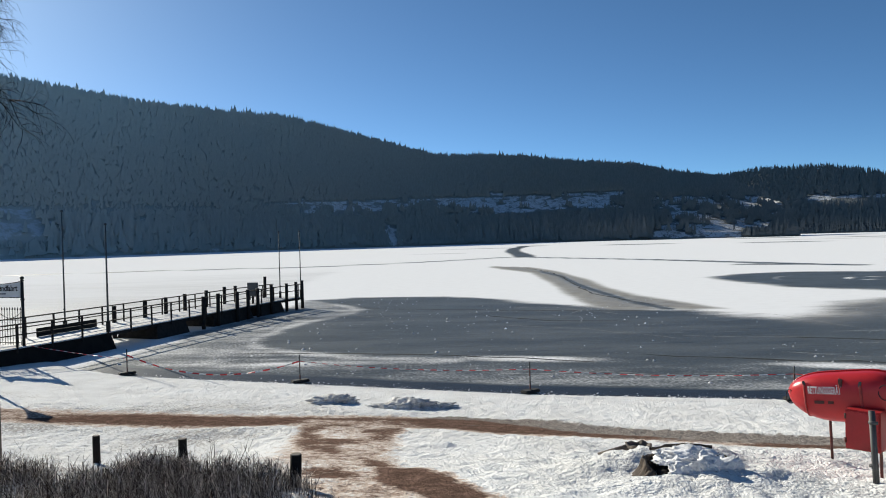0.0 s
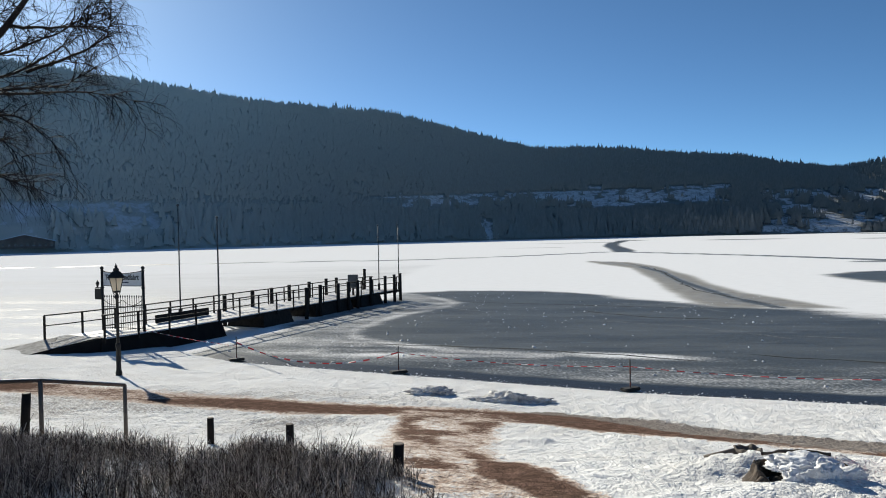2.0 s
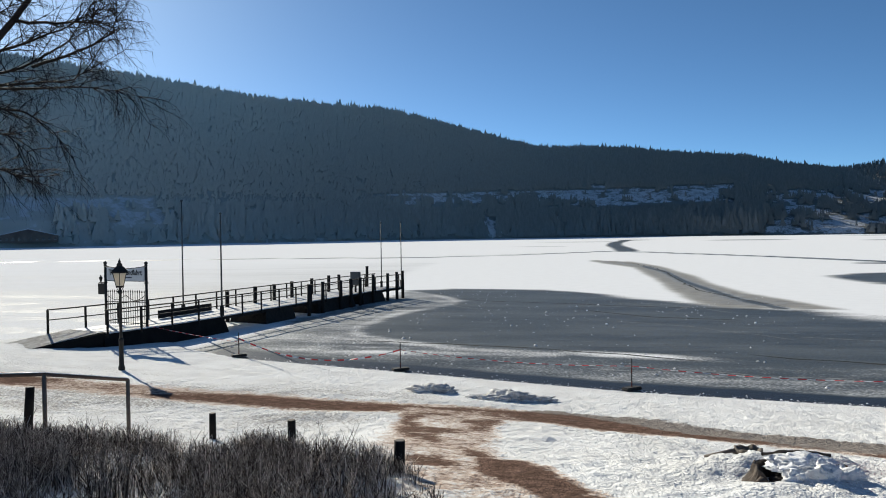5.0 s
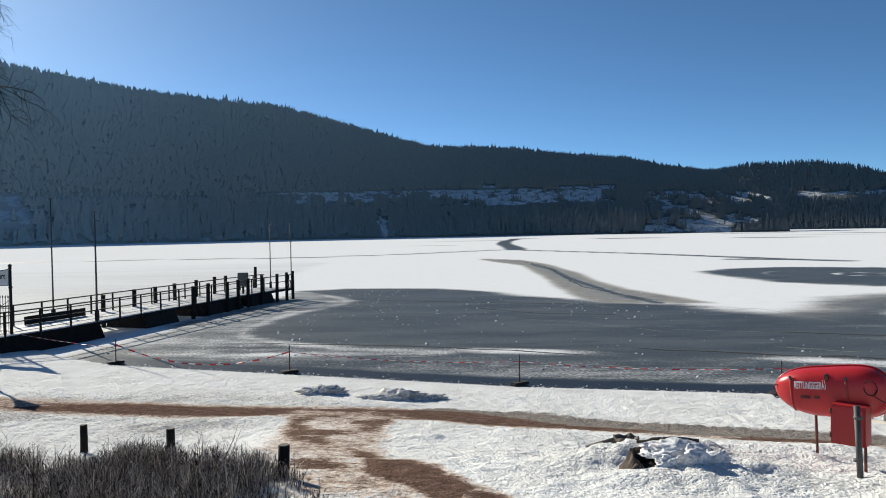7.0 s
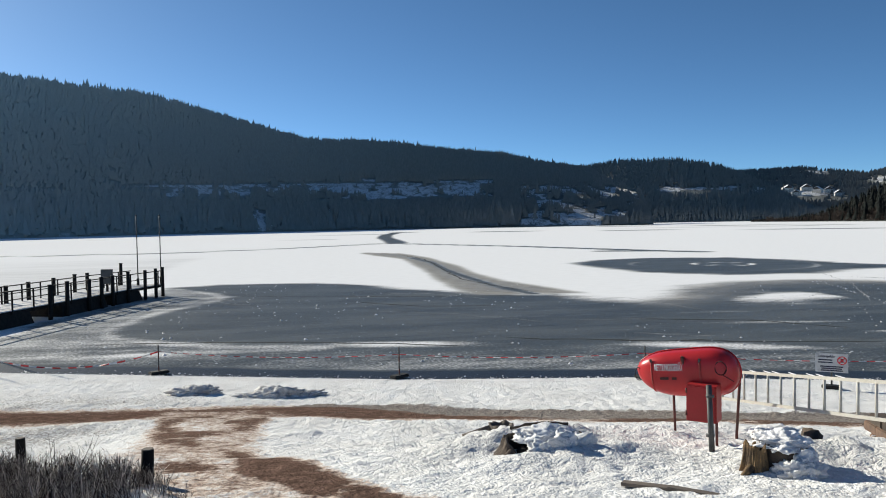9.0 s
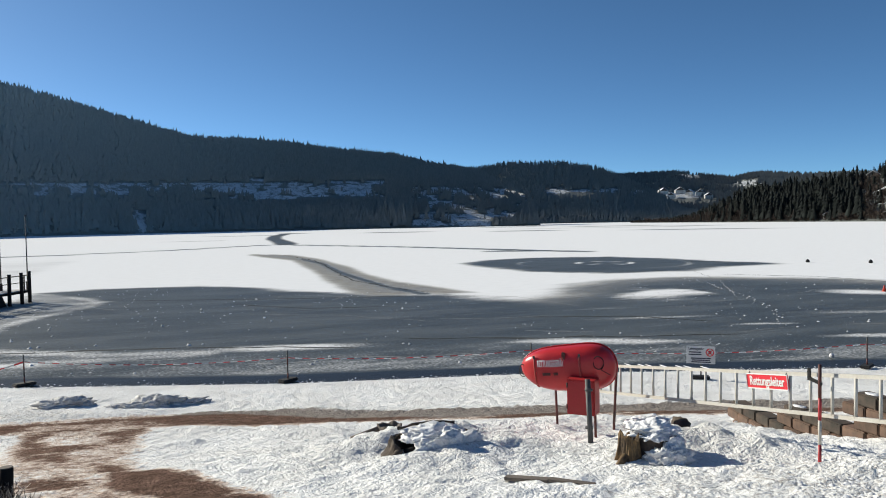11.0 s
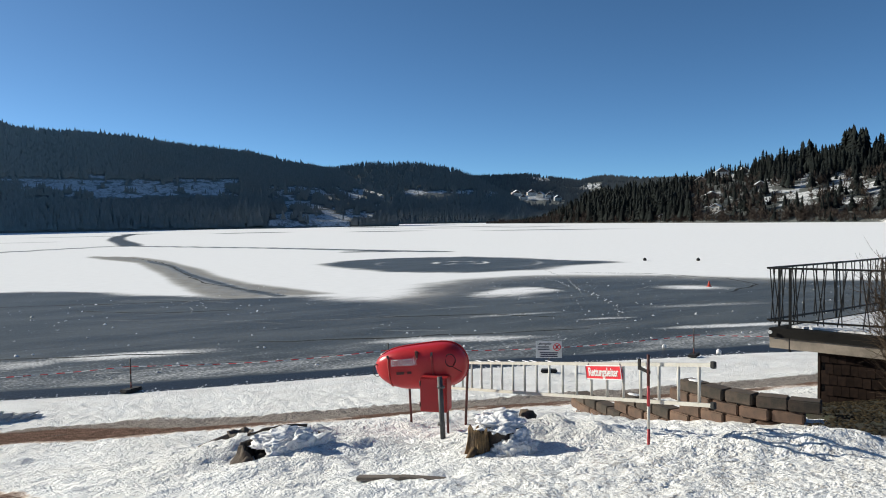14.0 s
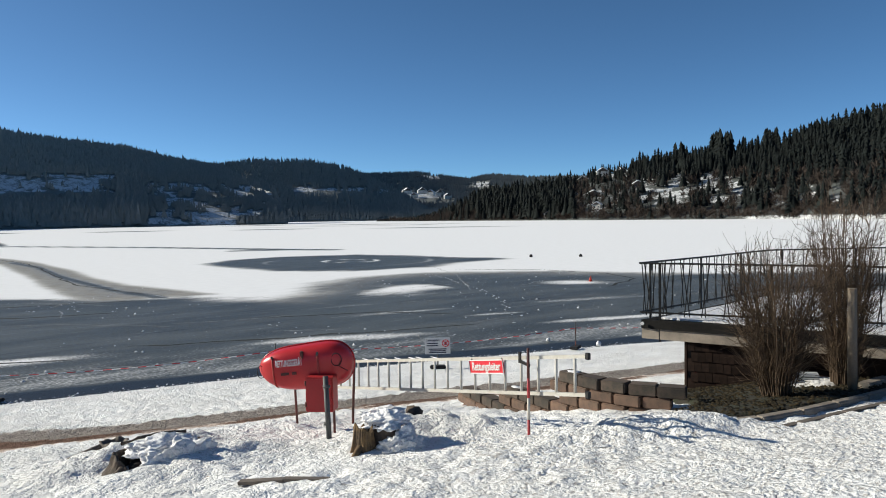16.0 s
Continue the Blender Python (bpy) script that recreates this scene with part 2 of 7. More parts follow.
def hill_material():
    """Grey-green undergrowth under the trees, paled by painted haze, crusted snow with scrub and rock in the clearings.
    """
    m = bpy.data.materials.new("forest_floor_and_snowy_clearings")
    m.use_nodes = True
    n, l = m.node_tree.nodes, m.node_tree.links
    b = n["Principled BSDF"]
    b.inputs["Roughness"].default_value = 0.85
    b.inputs["Specular IOR Level"].default_value = 0.1
    at = n.new("ShaderNodeAttribute")
    at.attribute_name = "open"
    co = n.new("ShaderNodeTexCoord")
    out = []
    for scale, stretch in ((0.16, (1, 1, 0.5)), (0.45, (1, 1, 0.45))):
        mp = n.new("ShaderNodeMapping")
        mp.inputs["Scale"].default_value = stretch
        l.new(co.outputs["Object"], mp.inputs["Vector"])
        q = n.new("ShaderNodeTexNoise")
        q.inputs["Scale"].default_value, q.inputs["Detail"].default_value = scale, 6
        q.inputs["Roughness"].default_value = 0.65
        l.new(mp.outputs["Vector"], q.inputs["Vector"])
        out.append(q.outputs["Fac"])
    both = n.new("ShaderNodeMath")
    both.operation = "ADD"
    l.new(out[0], both.inputs[0]), l.new(out[1], both.inputs[1])
    add = n.new("ShaderNodeMath")
    add.operation = "MULTIPLY_ADD"
    l.new(both.outputs["Value"], add.inputs[0])
    add.inputs[1].default_value = 0.9
    l.new(at.outputs["Fac"], add.inputs[2])
    ramp = n.new("ShaderNodeMapRange")
    ramp.interpolation_type = "SMOOTHSTEP"
    ramp.inputs["From Min"].default_value, ramp.inputs["From Max"].default_value = 1.66, 2.0
    l.new(add.outputs["Value"], ramp.inputs["Value"])
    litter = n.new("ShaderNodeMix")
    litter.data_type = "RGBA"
    litter.inputs["A"].default_value, litter.inputs["B"].default_value = (*HAZE_RIME_DARK, 1), (*HAZE_RIME_LIGHT, 1)
    haze_rime = n.new("ShaderNodeAttribute")
    haze_rime.attribute_name = "haze_rime"
    l.new(haze_rime.outputs["Fac"], litter.inputs["Factor"])
    mix = n.new("ShaderNodeMix")
    mix.data_type = "RGBA"
    l.new(litter.outputs["Result"], mix.inputs["A"])
    mix.inputs["B"].default_value = (0.62, 0.63, 0.64, 1)
    l.new(ramp.outputs["Result"], mix.inputs["Factor"])
    l.new(mix.outputs["Result"], b.inputs["Base Color"])
    return m


M_GROUND, M_ICE = ground_material(), ice_material()
M_SNOW = material("fresh_snow", (0.84, 0.84, 0.86), 0.55, vary=0.06, scale=6, bump=0.03, bump_scale=14, second=(0.76, 0.76, 0.78))
M_HILL = hill_material()
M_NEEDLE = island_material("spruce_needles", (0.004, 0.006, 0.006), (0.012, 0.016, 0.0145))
M_HAZE_RIME = haze_rime_material("hazy_rimed_needles", HAZE_RIME_DARK, HAZE_RIME_LIGHT)
M_BARE = island_material("bare_twigs", (0.035, 0.027, 0.022), (0.085, 0.066, 0.055))


# ---- lettering, cut from the built-in font ----
TEXTS = {}
for words in ("Titisee-Rundfahrt", "Lebensgefahr", "RETTUNGSGERÄT", "Rettungsleiter"):
    cu = bpy.data.curves.new("letters", "FONT")
    cu.body, cu.size, cu.align_x, cu.align_y, cu.extrude = words, 1.0, "CENTER", "CENTER", 0.012
    cu.offset = 0.02
    tmp = bpy.data.objects.new("letters", cu)
    scene.collection.objects.link(tmp)
    TEXTS[words] = bpy.data.meshes.new_from_object(tmp.evaluated_get(bpy.context.evaluated_depsgraph_get()))
    bpy.data.objects.remove(tmp)


# ---- helpers for shapes ----
def to_mesh(name, verts, faces, mat, smooth=False):
    me = bpy.data.meshes.new(name)
    verts, faces = np.asarray(verts, dtype=np.float32), np.asarray(faces, dtype=np.int32)
    me.vertices.add(len(verts))
    me.vertices.foreach_set("co", verts.ravel())
    k = faces.shape[1]
    me.loops.add(faces.size)
    me.loops.foreach_set("vertex_index", faces.ravel())
    me.polygons.add(len(faces))
    me.polygons.foreach_set("loop_start", np.arange(0, faces.size, k, dtype=np.int32))
    me.polygons.foreach_set("use_smooth", np.full(len(faces), smooth, dtype=bool))
    me.update(calc_edges=True)
    me.materials.append(mat)
    return me


def grid_mesh(name, x, y, z, mat, smooth=True):
    """A sheet from three arrays of one shape (rows, columns)."""
    r, c = x.shape
    i = np.arange(r * c).reshape(r, c)
    f = np.stack([i[:-1, :-1], i[:-1, 1:], i[1:, 1:], i[1:, :-1]], -1).reshape(-1, 4)
    return to_mesh(name, np.stack([x, y, z], -1).reshape(-1, 3), f, mat, smooth)


def attribute(me, name, values):
    a = me.attributes.new(name, "FLOAT", "POINT")
    a.data.foreach_set("value", np.asarray(values, dtype=np.float32).ravel())


def smooth01(v, lo, hi):
    t = np.clip((v - lo) / (hi - lo), 0, 1)
    return t * t * (3 - 2 * t)


def line_distance(px, py, line):
    """Distance to a polyline, and the place along it from 0 to 1."""
    best, along = np.full(np.shape(px), 1e9), np.zeros(np.shape(px))
    n = len(line) - 1
    for k in range(n):
        (ax, ay), (bx, by) = line[k][:2], line[k + 1][:2]
        dx, dy = bx - ax, by - ay
        t = np.clip(((px - ax) * dx + (py - ay) * dy) / (dx * dx + dy * dy), 0, 1)
        d = np.hypot(px - ax - t * dx, py - ay - t * dy)
        closer = d < best
        best, along = np.where(closer, d, best), np.where(closer, (k + t) / n, along)
    return best, along


def inside(px, py, poly):
    res = np.zeros(np.shape(px), dtype=bool)
    for (ax, ay), (bx, by) in zip(poly, poly[1:] + poly[:1]):
        if ay == by:
            continue
        hit = ((ay > py) != (by > py)) & (px < (bx - ax) * (py - ay) / (by - ay) + ax)
        res ^= hit
    return res


def area_distance(px, py, poly):
    """Signed distance to a closed outline, positive inside."""
    d, _ = line_distance(px, py, poly + poly[:1])
    return np.where(inside(px, py, poly), d, -d)


def value_noise(x, y, scale, seed=0):
    """Smooth noise in 0..1 on arrays."""
    x, y = np.asarray(x) / scale, np.asarray(y) / scale
    xi, yi = np.floor(x).astype(np.int64), np.floor(y).astype(np.int64)
    fx, fy = x - xi, y - yi
    fx, fy = fx * fx * (3 - 2 * fx), fy * fy * (3 - 2 * fy)

    def h(a, b):
        v = (a * 374761393 + b * 668265263 + seed * 974634777) & 0xFFFFFFFF
        v = ((v ^ (v >> 13)) * 1274126177) & 0xFFFFFFFF
        return ((v ^ (v >> 16)) & 0xFFFF) / 65535.0

    return (h(xi, yi) * (1 - fx) + h(xi + 1, yi) * fx) * (1 - fy) + (h(xi, yi + 1) * (1 - fx) + h(xi + 1, yi + 1) * fx) * fy


def fractal(x, y, scale, seed=0, octaves=4):
    v, w, tot = 0, 1.0, 0
    for k in range(octaves):
        v, tot = v + w * value_noise(x, y, scale / 2 ** k, seed + k), tot + w
        w *= 0.55
    return v / tot


# ---- the bank ----
SHORE = [(-160, 5), (-80, 18), (-40, 25.5), (-28.5, 29.5), (-26.0, 33.0), (-22, 34.5), (-18.5, 33.5), (-15.5, 30.2), (-12.2, 28.0), (-5.2, 25.6), (2.6, 22.9), (10, 21.3), (16, 19.3), (23, 17), (34, 12), (60, 2), (160, -60)]
SHORE_IN = SHORE + [(160, -400), (-160, -400)]
RISE = ([-3, -0.4, 0, 0.5, 4, 7, 10, 13, 14.3, 16.3, 20, 24, 60], [-0.5, -0.15, 0.0, 0.08, 0.33, 0.70, 1.18, 1.78, 2.14, 2.50, 3.0, 3.35, 4.0])


def bank(x, y):
    """The bank's height, without the snow's own relief."""
    s = area_distance(np.asarray(x, dtype=float), np.asarray(y, dtype=float), SHORE_IN)
    brow = 0.33 * np.exp(-((np.asarray(x) - 5.0) / 3.0) ** 2 - ((np.asarray(y) - 9.9) / 1.1) ** 2)
    dip = -0.42 * smooth01(-np.asarray(x, dtype=float), 2.0, 5.0) * np.exp(-((s - 13.0) / 3.5) ** 2)
    return np.interp(s, *RISE) + brow + dip


def at_bank(x, y):
    return float(bank(np.array([x]), np.array([y]))[0])


# worn ways: along the shore, and up from it to the promenade
PATH_SHORE = [(-40, 20.6), (-22, 19.7), (-14.7, 18.6), (-8.0, 17.45), (-5.9, 17.15), (-2.1, 17.2), (0.3, 17.05), (1.6, 16.15), (2.8, 15.3), (4.5, 14.5), (6.0, 13.9), (7.9, 13.1), (11.5, 11.9), (14.6, 11.0), (18.5, 10.6), (26, 9.0), (40, 3)]
SLUSH = [(0.2, 17.6), (1.8, 16.9), (3.1, 15.9), (4.9, 15.15), (6.6, 14.6), (8.7, 13.9), (12, 12.8), (16, 11.8), (22, 10.8)]
PATH_UP = [(-2.6, 16.4), (-1.6, 13.8), (-0.7, 11.6), (-0.1, 9.6), (0.9, 8.0), (1.7, 6.6), (2.2, 4.5), (2.5, 0)]


def axis(stops):
    """Grid lines with their spacing growing between the stops (place, spacing)."""
    out = [stops[0][0]]
    while out[-1] < stops[-1][0]:
        out.append(out[-1] + np.interp(out[-1], [p for p, _ in stops], [s for _, s in stops]))
    return np.array(out)


gx, gy = np.meshgrid(axis([(-400, 60), (-60, 4), (-22, 0.5), (-12, 0.12), (-6, 0.065), (9.5, 0.065), (12, 0.12), (16, 0.16), (24, 0.6), (60, 4), (400, 60)]), axis([(-400, 60), (-40, 6), (0, 0.6), (4, 0.06), (11.5, 0.06), (15, 0.09), (24, 0.14), (30, 0.5), (45, 3)]))
gz = bank(gx, gy)
land = smooth01(gz, -0.02, 0.3)
way, _ = line_distance(gx, gy, PATH_SHORE)
dirt = np.clip(1.5 - way / np.interp(gx, [-15, -4, 1, 3, 12], [0.95, 0.95, 0.9, 0.42, 0.42]), 0, 1) * (0.50 + 0.25 * fractal(gx, gy, 4, 3) + 0.45 * smooth01(fractal(gx * 0.5, gy, 1.3, 4), 0.3, 0.6)) * np.interp(gx, [-15, 2, 7, 12], [1, 1, 0.9, 0.85])
patchy = smooth01(fractal(gx, gy, 1.1, 9), 0.30, 0.60)
ragged = (fractal(gx, gy, 0.7, 13) - 0.5) * 0.9
for outline, amount in (([(-0.80, 8.95), (-0.40, 8.9), (-0.05, 8.15), (0.42, 7.1), (0.15, 6.65), (-0.28, 7.2), (-0.62, 7.85)], 1.15), ([(-3.3, 16.5), (-1.0, 16.6), (-1.05, 14.5), (-1.0, 12.5), (-1.75, 12.8), (-1.6, 11.0), (-2.6, 11.7), (-2.9, 13.5)], 0.78), ([(-1.75, 8.7), (-1.3, 8.9), (-1.1, 8.2), (-1.5, 7.9)], 0.85), ([(-1.4, 11.0), (-0.85, 10.5), (-0.75, 9.0), (-1.1, 9.3)], 0.85), ([(0.1, 7.0), (0.55, 6.9), (1.2, 5.6), (0.7, 5.5)], 0.9)):
    dirt = np.maximum(dirt, amount * smooth01(area_distance(gx, gy, outline) + ragged * 0.5, -0.35, 0.22) * (0.55 + 0.5 * patchy))
slush_d, _ = line_distance(gx, gy, SLUSH)
slush = smooth01(-slush_d, -1.25, -0.5) * (0.55 + 0.55 * fractal(gx * 0.5, gy, 1.2, 14))
side = gx - np.interp(gy, [0, 4.5, 6.6, 8, 9.6, 11.6, 13.8, 16.4], [2.3, 1.6, 0.6, 0.0, -0.6, -0.9, -0.9, -1.1])
dirt = np.maximum(dirt, np.where(gy < 17, smooth01(-side, -0.4, 0.3) * smooth01(side, -2.6, -1.4), 0) * (0.34 + 0.34 * fractal(gx, gy, 0.9, 12)))
trodden = 1 - smooth01(dirt, 0.25, 0.7)
rough = 0.75 + 0.25 * smooth01(gx, -1, 3) * smooth01(-gy, -13, -9)
relief = (fractal(gx, gy, 1.1, 21, 5) - 0.5) * 0.035 + (fractal(gx, gy, 0.36, 31, 4) - 0.5) * 0.05 * rough + (value_noise(gx, gy, 0.15, 41) - 0.5) * 0.05 * rough + (value_noise(gx, gy, 0.10, 43) - 0.5) * 0.035
# snow thrown up in heaps, drifts and ridges, crumbly where it is deep
for hx, hy, rx, ry, turn, hh in ((2.75, 7.7, 0.8, 0.5, 10, 0.16), (2.0, 8.8, 0.9, 0.5, 20, 0.16), (3.0, 9.2, 1.0, 0.6, -10, 0.20), (5.75, 7.0, 1.1, 0.45, -58, 0.22), (5.05, 6.95, 0.55, 0.5, -30, 0.14), (6.95, 4.6, 0.85, 0.4, -30, 0.21), (6.2, 5.0, 0.6, 0.35, -20, 0.08), (-0.1, 13.1, 0.4, 0.25, 0, 0.12), (3.6, 8.2, 0.8, 0.5, 0, 0.1), (1.4, 9.6, 1.0, 0.4, 15, 0.1), (7.4, 8.3, 0.7, 0.5, 0, 0.1)):
    c, sn = math.cos(radians(turn)), math.sin(radians(turn))
    du, dv = ((gx - hx) * c + (gy - hy) * sn) / rx, (-(gx - hx) * sn + (gy - hy) * c) / ry
    bell = np.exp(-(du ** 2 + dv ** 2))
    relief += hh * bell * (0.55 + 0.9 * fractal(gx, gy, 0.42, 45, 3) + 0.35 * (fractal(gx, gy, 0.16, 47, 2) - 0.5))
# shallow ridge of ploughed snow on the lake side of the way
relief += 0.07 * np.exp(-((way - 1.7) / 0.5) ** 2) * smooth01(fractal(gx, gy, 1.5, 51), 0.35, 0.7)
gz = gz + relief * (0.25 + 0.75 * trodden) * land
ground = tagged(new("ground", grid_mesh("ground", gx, gy, gz, M_GROUND)), "snow-covered lake bank with worn reddish earth paths", "ground", kind="structure")
attribute(ground.data, "dirt", dirt)
attribute(ground.data, "slush", slush)
loose = 0.46 + 0.30 * np.exp(-((gx - 3.0) / 1.7) ** 2 - ((gy - 9.0) / 1.5) ** 2) + 0.32 * np.exp(-((gx - 5.4) / 1.2) ** 2 - ((gy - 7.0) / 1.0) ** 2) + 0.18 * np.exp(-((gx - 6.8) / 0.9) ** 2 - ((gy - 4.8) / 0.5) ** 2) + 0.22 * np.exp(-((way - 1.5) / 0.6) ** 2)
attribute(ground.data, "loose", loose * (0.8 + 0.4 * fractal(gx, gy, 1.4, 107)))
attribute(ground.data, "trod", 0.50 * smooth01(-gx, 0.5, 5.0) * smooth01(-gy, -24, -18) + 0.58 * smooth01(gx, 1.5, 4.0) * smooth01(-gy, -7.5, -5.0) + 0.36 * smooth01(fractal(gx, gy, 2.5, 109), 0.45, 0.7))

# ---- the frozen lake ----
MAIN = [(-15, 30.5), (-13.5, 45), (-12, 56), (-12.1, 63), (-8.3, 65), (-4.4, 64.8), (0, 63), (2.5, 61.5), (5, 57.5), (7.5, 54), (9, 51.5), (11.8, 49), (15.8, 46.8), (17.5, 43.5), (19.5, 41.2), (22, 42.6), (24.5, 45.6), (27.5, 48.4), (31.8, 51), (36.9, 51), (41.6, 49), (46.6, 44), (50.2, 37), (54, 32), (62, 26), (60, 8), (24, 14), (10, 19), (-5, 23), (-13, 26)]
RING = [(29.2, 80.5), (35.2, 86.4), (43.4, 88.4), (51.9, 84.8), (55.8, 77.3), (56.0, 68.6), (59.1, 60.2), (50.2, 59.8), (43.4, 57.4), (36.2, 59.0), (31.2, 64.7), (29.6, 72.5)]
TONGUE = [(25.3, 41.4), (29.2, 43.8), (31.4, 42.8), (32.6, 39.8), (28.4, 38.9), (25.1, 39.8)]
POOL = [(32.8, 44.7), (36.3, 46.5), (40.5, 44.9), (45.4, 38.4), (46.9, 35.0), (39.6, 29.5), (32.0, 30.8), (30.4, 33.6), (32.3, 39.5)]
BEND = [(8.4, 130), (14.2, 122), (16.3, 106), (16.1, 84), (15.4, 69), (15.5, 59), (17.2, 52), (18.2, 47.5), (11.1, 48.5), (10.8, 54), (10.8, 64), (11.9, 81), (12.7, 102), (8.4, 125)]
az_line = np.radians(np.concatenate([np.arange(-95, -46, 1.0), np.arange(-46, 72, 0.2), np.arange(72, 100.01, 1.0)]))
r_line = 1 / np.linspace(1 / 11.0, 1 / 2400.0, 480)
ia, ir = np.meshgrid(az_line, r_line)
ix, iy = ir * np.sin(ia), ir * np.cos(ia)
wobble = (fractal(ix, iy, 9, 61) - 0.5) * 5
d_main = area_distance(ix, iy, MAIN) + wobble * 0.45
brim = np.interp(ix, [9, 19], [1.8, 4.0])
wisp = (fractal(ix * 0.3 + iy * 0.15, iy * 1.4, 4, 111) - 0.5) * 2.6
snow = 1 - smooth01(d_main + wisp, -brim, brim)
d_ring = area_distance(ix, iy, RING) + wobble * 0.6 + wisp * 1.2
ring_mid = np.hypot(ix - 44.0, iy - 72.8)
ring_turn = np.arctan2(iy - 72.8, ix - 44.0)
snow = np.minimum(snow, 1 - 0.80 * smooth01(d_ring, -2.0, 2.2) - 0.17 * smooth01(d_ring, 2.0, 6.0))
for radius, width, amount in ((3.1, 0.5, 0.75), (1.6, 0.4, 0.5), (9.5, 0.7, 0.42), (6.5, 0.6, 0.3)):
    snow = np.maximum(snow, amount * np.exp(-((ring_mid - radius * (1 + 0.04 * np.sin(3 * ring_turn))) / width) ** 2) * (0.85 + 0.15 * np.sin(ring_turn * 2 + radius)))
d_bend = area_distance(ix, iy, BEND) + wobble * 0.25
snow = np.minimum(snow, 1 - 0.56 * smooth01(d_bend, -1.6, 1.0) - 0.08 * smooth01(d_bend, 1.0, 3.0))
d_seam, _ = line_distance(ix, iy, [(14.0, 106.3), (14.8, 92.1), (13.7, 74.8), (13.7, 66.0), (13.9, 54.6), (14.8, 48.1)])
snow = np.minimum(snow, 1 - 0.97 * smooth01(-d_seam - wobble * 0.12, -0.75, -0.1))
snow = np.maximum(snow, 0.85 * smooth01(area_distance(ix, iy, TONGUE) + wobble * 0.5 + wisp * 1.4, -2.6, 1.4))
snow = np.minimum(snow, 1 - 1.18 * smooth01(area_distance(ix, iy, POOL) + wobble * 0.3, -0.3, 0.6))
# thin frost in the belt nearest the bank
belt = -area_distance(ix, iy, SHORE_IN)
snow = np.maximum(snow, 0.34 * smooth01(-belt, -9, -2.5) * (ix > -16))


west = smooth01(-ix, 13 , 20) * smooth01(-np.hypot(ix, iy), -190, -70)
snow = np.minimum(snow, 1 - west * (0.22 + 0.30 * fractal(ix * 0.4, iy * 1.5, 14, 99)))


def frost(cx, cy, rx, ry, turn, amount):
    """A frosted patch: an ellipse with ragged edges."""
    c, s = math.cos(radians(turn)), math.sin(radians(turn))
    u, v = ((ix - cx) * c + (iy - cy) * s) / rx, (-(ix - cx) * s + (iy - cy) * c) / ry
    return amount * 0.72 * smooth01(-np.hypot(u, v) - wobble * 0.12, -1.35, -0.2)


for patch in ((3.6, 29.7, 4.6, 1.1, -14, 1.0), (16, 25.6, 5.4, 1.1, -24, 0.9), (40.6, 35.8, 3.6, 2.4, -40, 1.05), (27.6, 22.1, 5.2, 0.7, -19, 0.9), (22, 31, 6, 0.6, -12, 0.6), (17, 36, 14, 0.5, -8, 0.45), (33, 28, 7, 0.8, -20, 0.55), (12, 40, 9, 0.6, -6, 0.4), (25, 27, 2.4, 0.4, -20, 0.8), (5, 44, 9, 0.5, -8, 0.35)):
    snow = np.maximum(snow, frost(*patch) * (snow < 0.9) + snow * (snow >= 0.9))
# dull frost round the landing stage, with a whiter rim where the water last stood open
SOUND = [(-11.5, 63), (-8.6, 60), (-5.6, 53.5), (-6.3, 48.6), (-8.0, 45.2), (-9.0, 41.0), (-9.4, 37.8), (-8.6, 35.2), (-6.2, 33.2), (-3.2, 31.5), (1.5, 30.2), (0.5, 29.0), (-9.5, 29.6), (-16, 31), (-19, 34), (-14, 60)]
d_sound = area_distance(ix, iy, SOUND) + wobble * 0.3
snow = np.maximum(snow, (0.40 + 0.25 * (fractal(ix, iy, 2.2, 101) - 0.5)) * smooth01(d_sound, -0.5, 0.6))
snow = np.maximum(snow, 0.62 * np.exp(-((d_sound - 0.7) / 0.9) ** 2) * (ix > -13) * (0.65 + 0.6 * (fractal(ix, iy, 3.0, 103) - 0.2)))
# long refrozen cracks
for line, w, amount in (([(-130, 139), (-61, 152), (-27, 152), (-7, 164), (18.5, 191), (41.5, 143.7), (54.1, 107.9), (57.6, 101.3)], 3.6, 0.80), ([(46, 112), (54.1, 107.2), (57.6, 101.0)], 3.4, 0.7), ([(50, 428), (134.6, 362.7), (196.3, 295.2), (277.3, 192.7)], 13.0, 0.75), ([(49, 431), (32.3, 333.6), (25.5, 267.3), (23.5, 219.7), (21.4, 190)], 5.0, 0.85), ([(-100, 352), (-46, 360), (-6.7, 363.8), (34, 374)], 13.0, 0.5), ([(192, 757), (266, 575), (330, 420)], 40.0, 0.6), ([(-70, 262), (-20, 268), (5, 262)], 8.0, 0.45), ([(60, 480), (170, 455), (280, 380)], 16.0, 0.4)):
    d_line, _ = line_distance(ix, iy, line)
    snow = np.minimum(snow, 1 - amount * smooth01(-(d_line + wobble * 0.15 * w / 6) / w, -1.0, -0.2))
# clean refrozen strip along the bank
off_shore = -area_distance(ix, iy, SHORE_IN)
snow = np.where(ix > -14, -0.6 + (snow + 0.6) * smooth01(off_shore + (fractal(ix, iy, 1.5, 97) - 0.5) * 0.5, 1.15, 1.6), snow)
lake = tagged(new("water", grid_mesh("water", ix, iy, ir * 0, M_ICE)), "frozen lake with wind-blown snow and bare grey ice", "lake", kind="structure")
attribute(lake.data, "snow", snow)
murk = np.maximum(0.9 * smooth01(d_bend, -1.2, 0.8) * (1 - smooth01(-d_seam, -0.9, -0.3)), 0.55 * np.exp(-((d_main - 1.2) / 2.0) ** 2) * smooth01(ix, 17, 22) * (iy > 34))
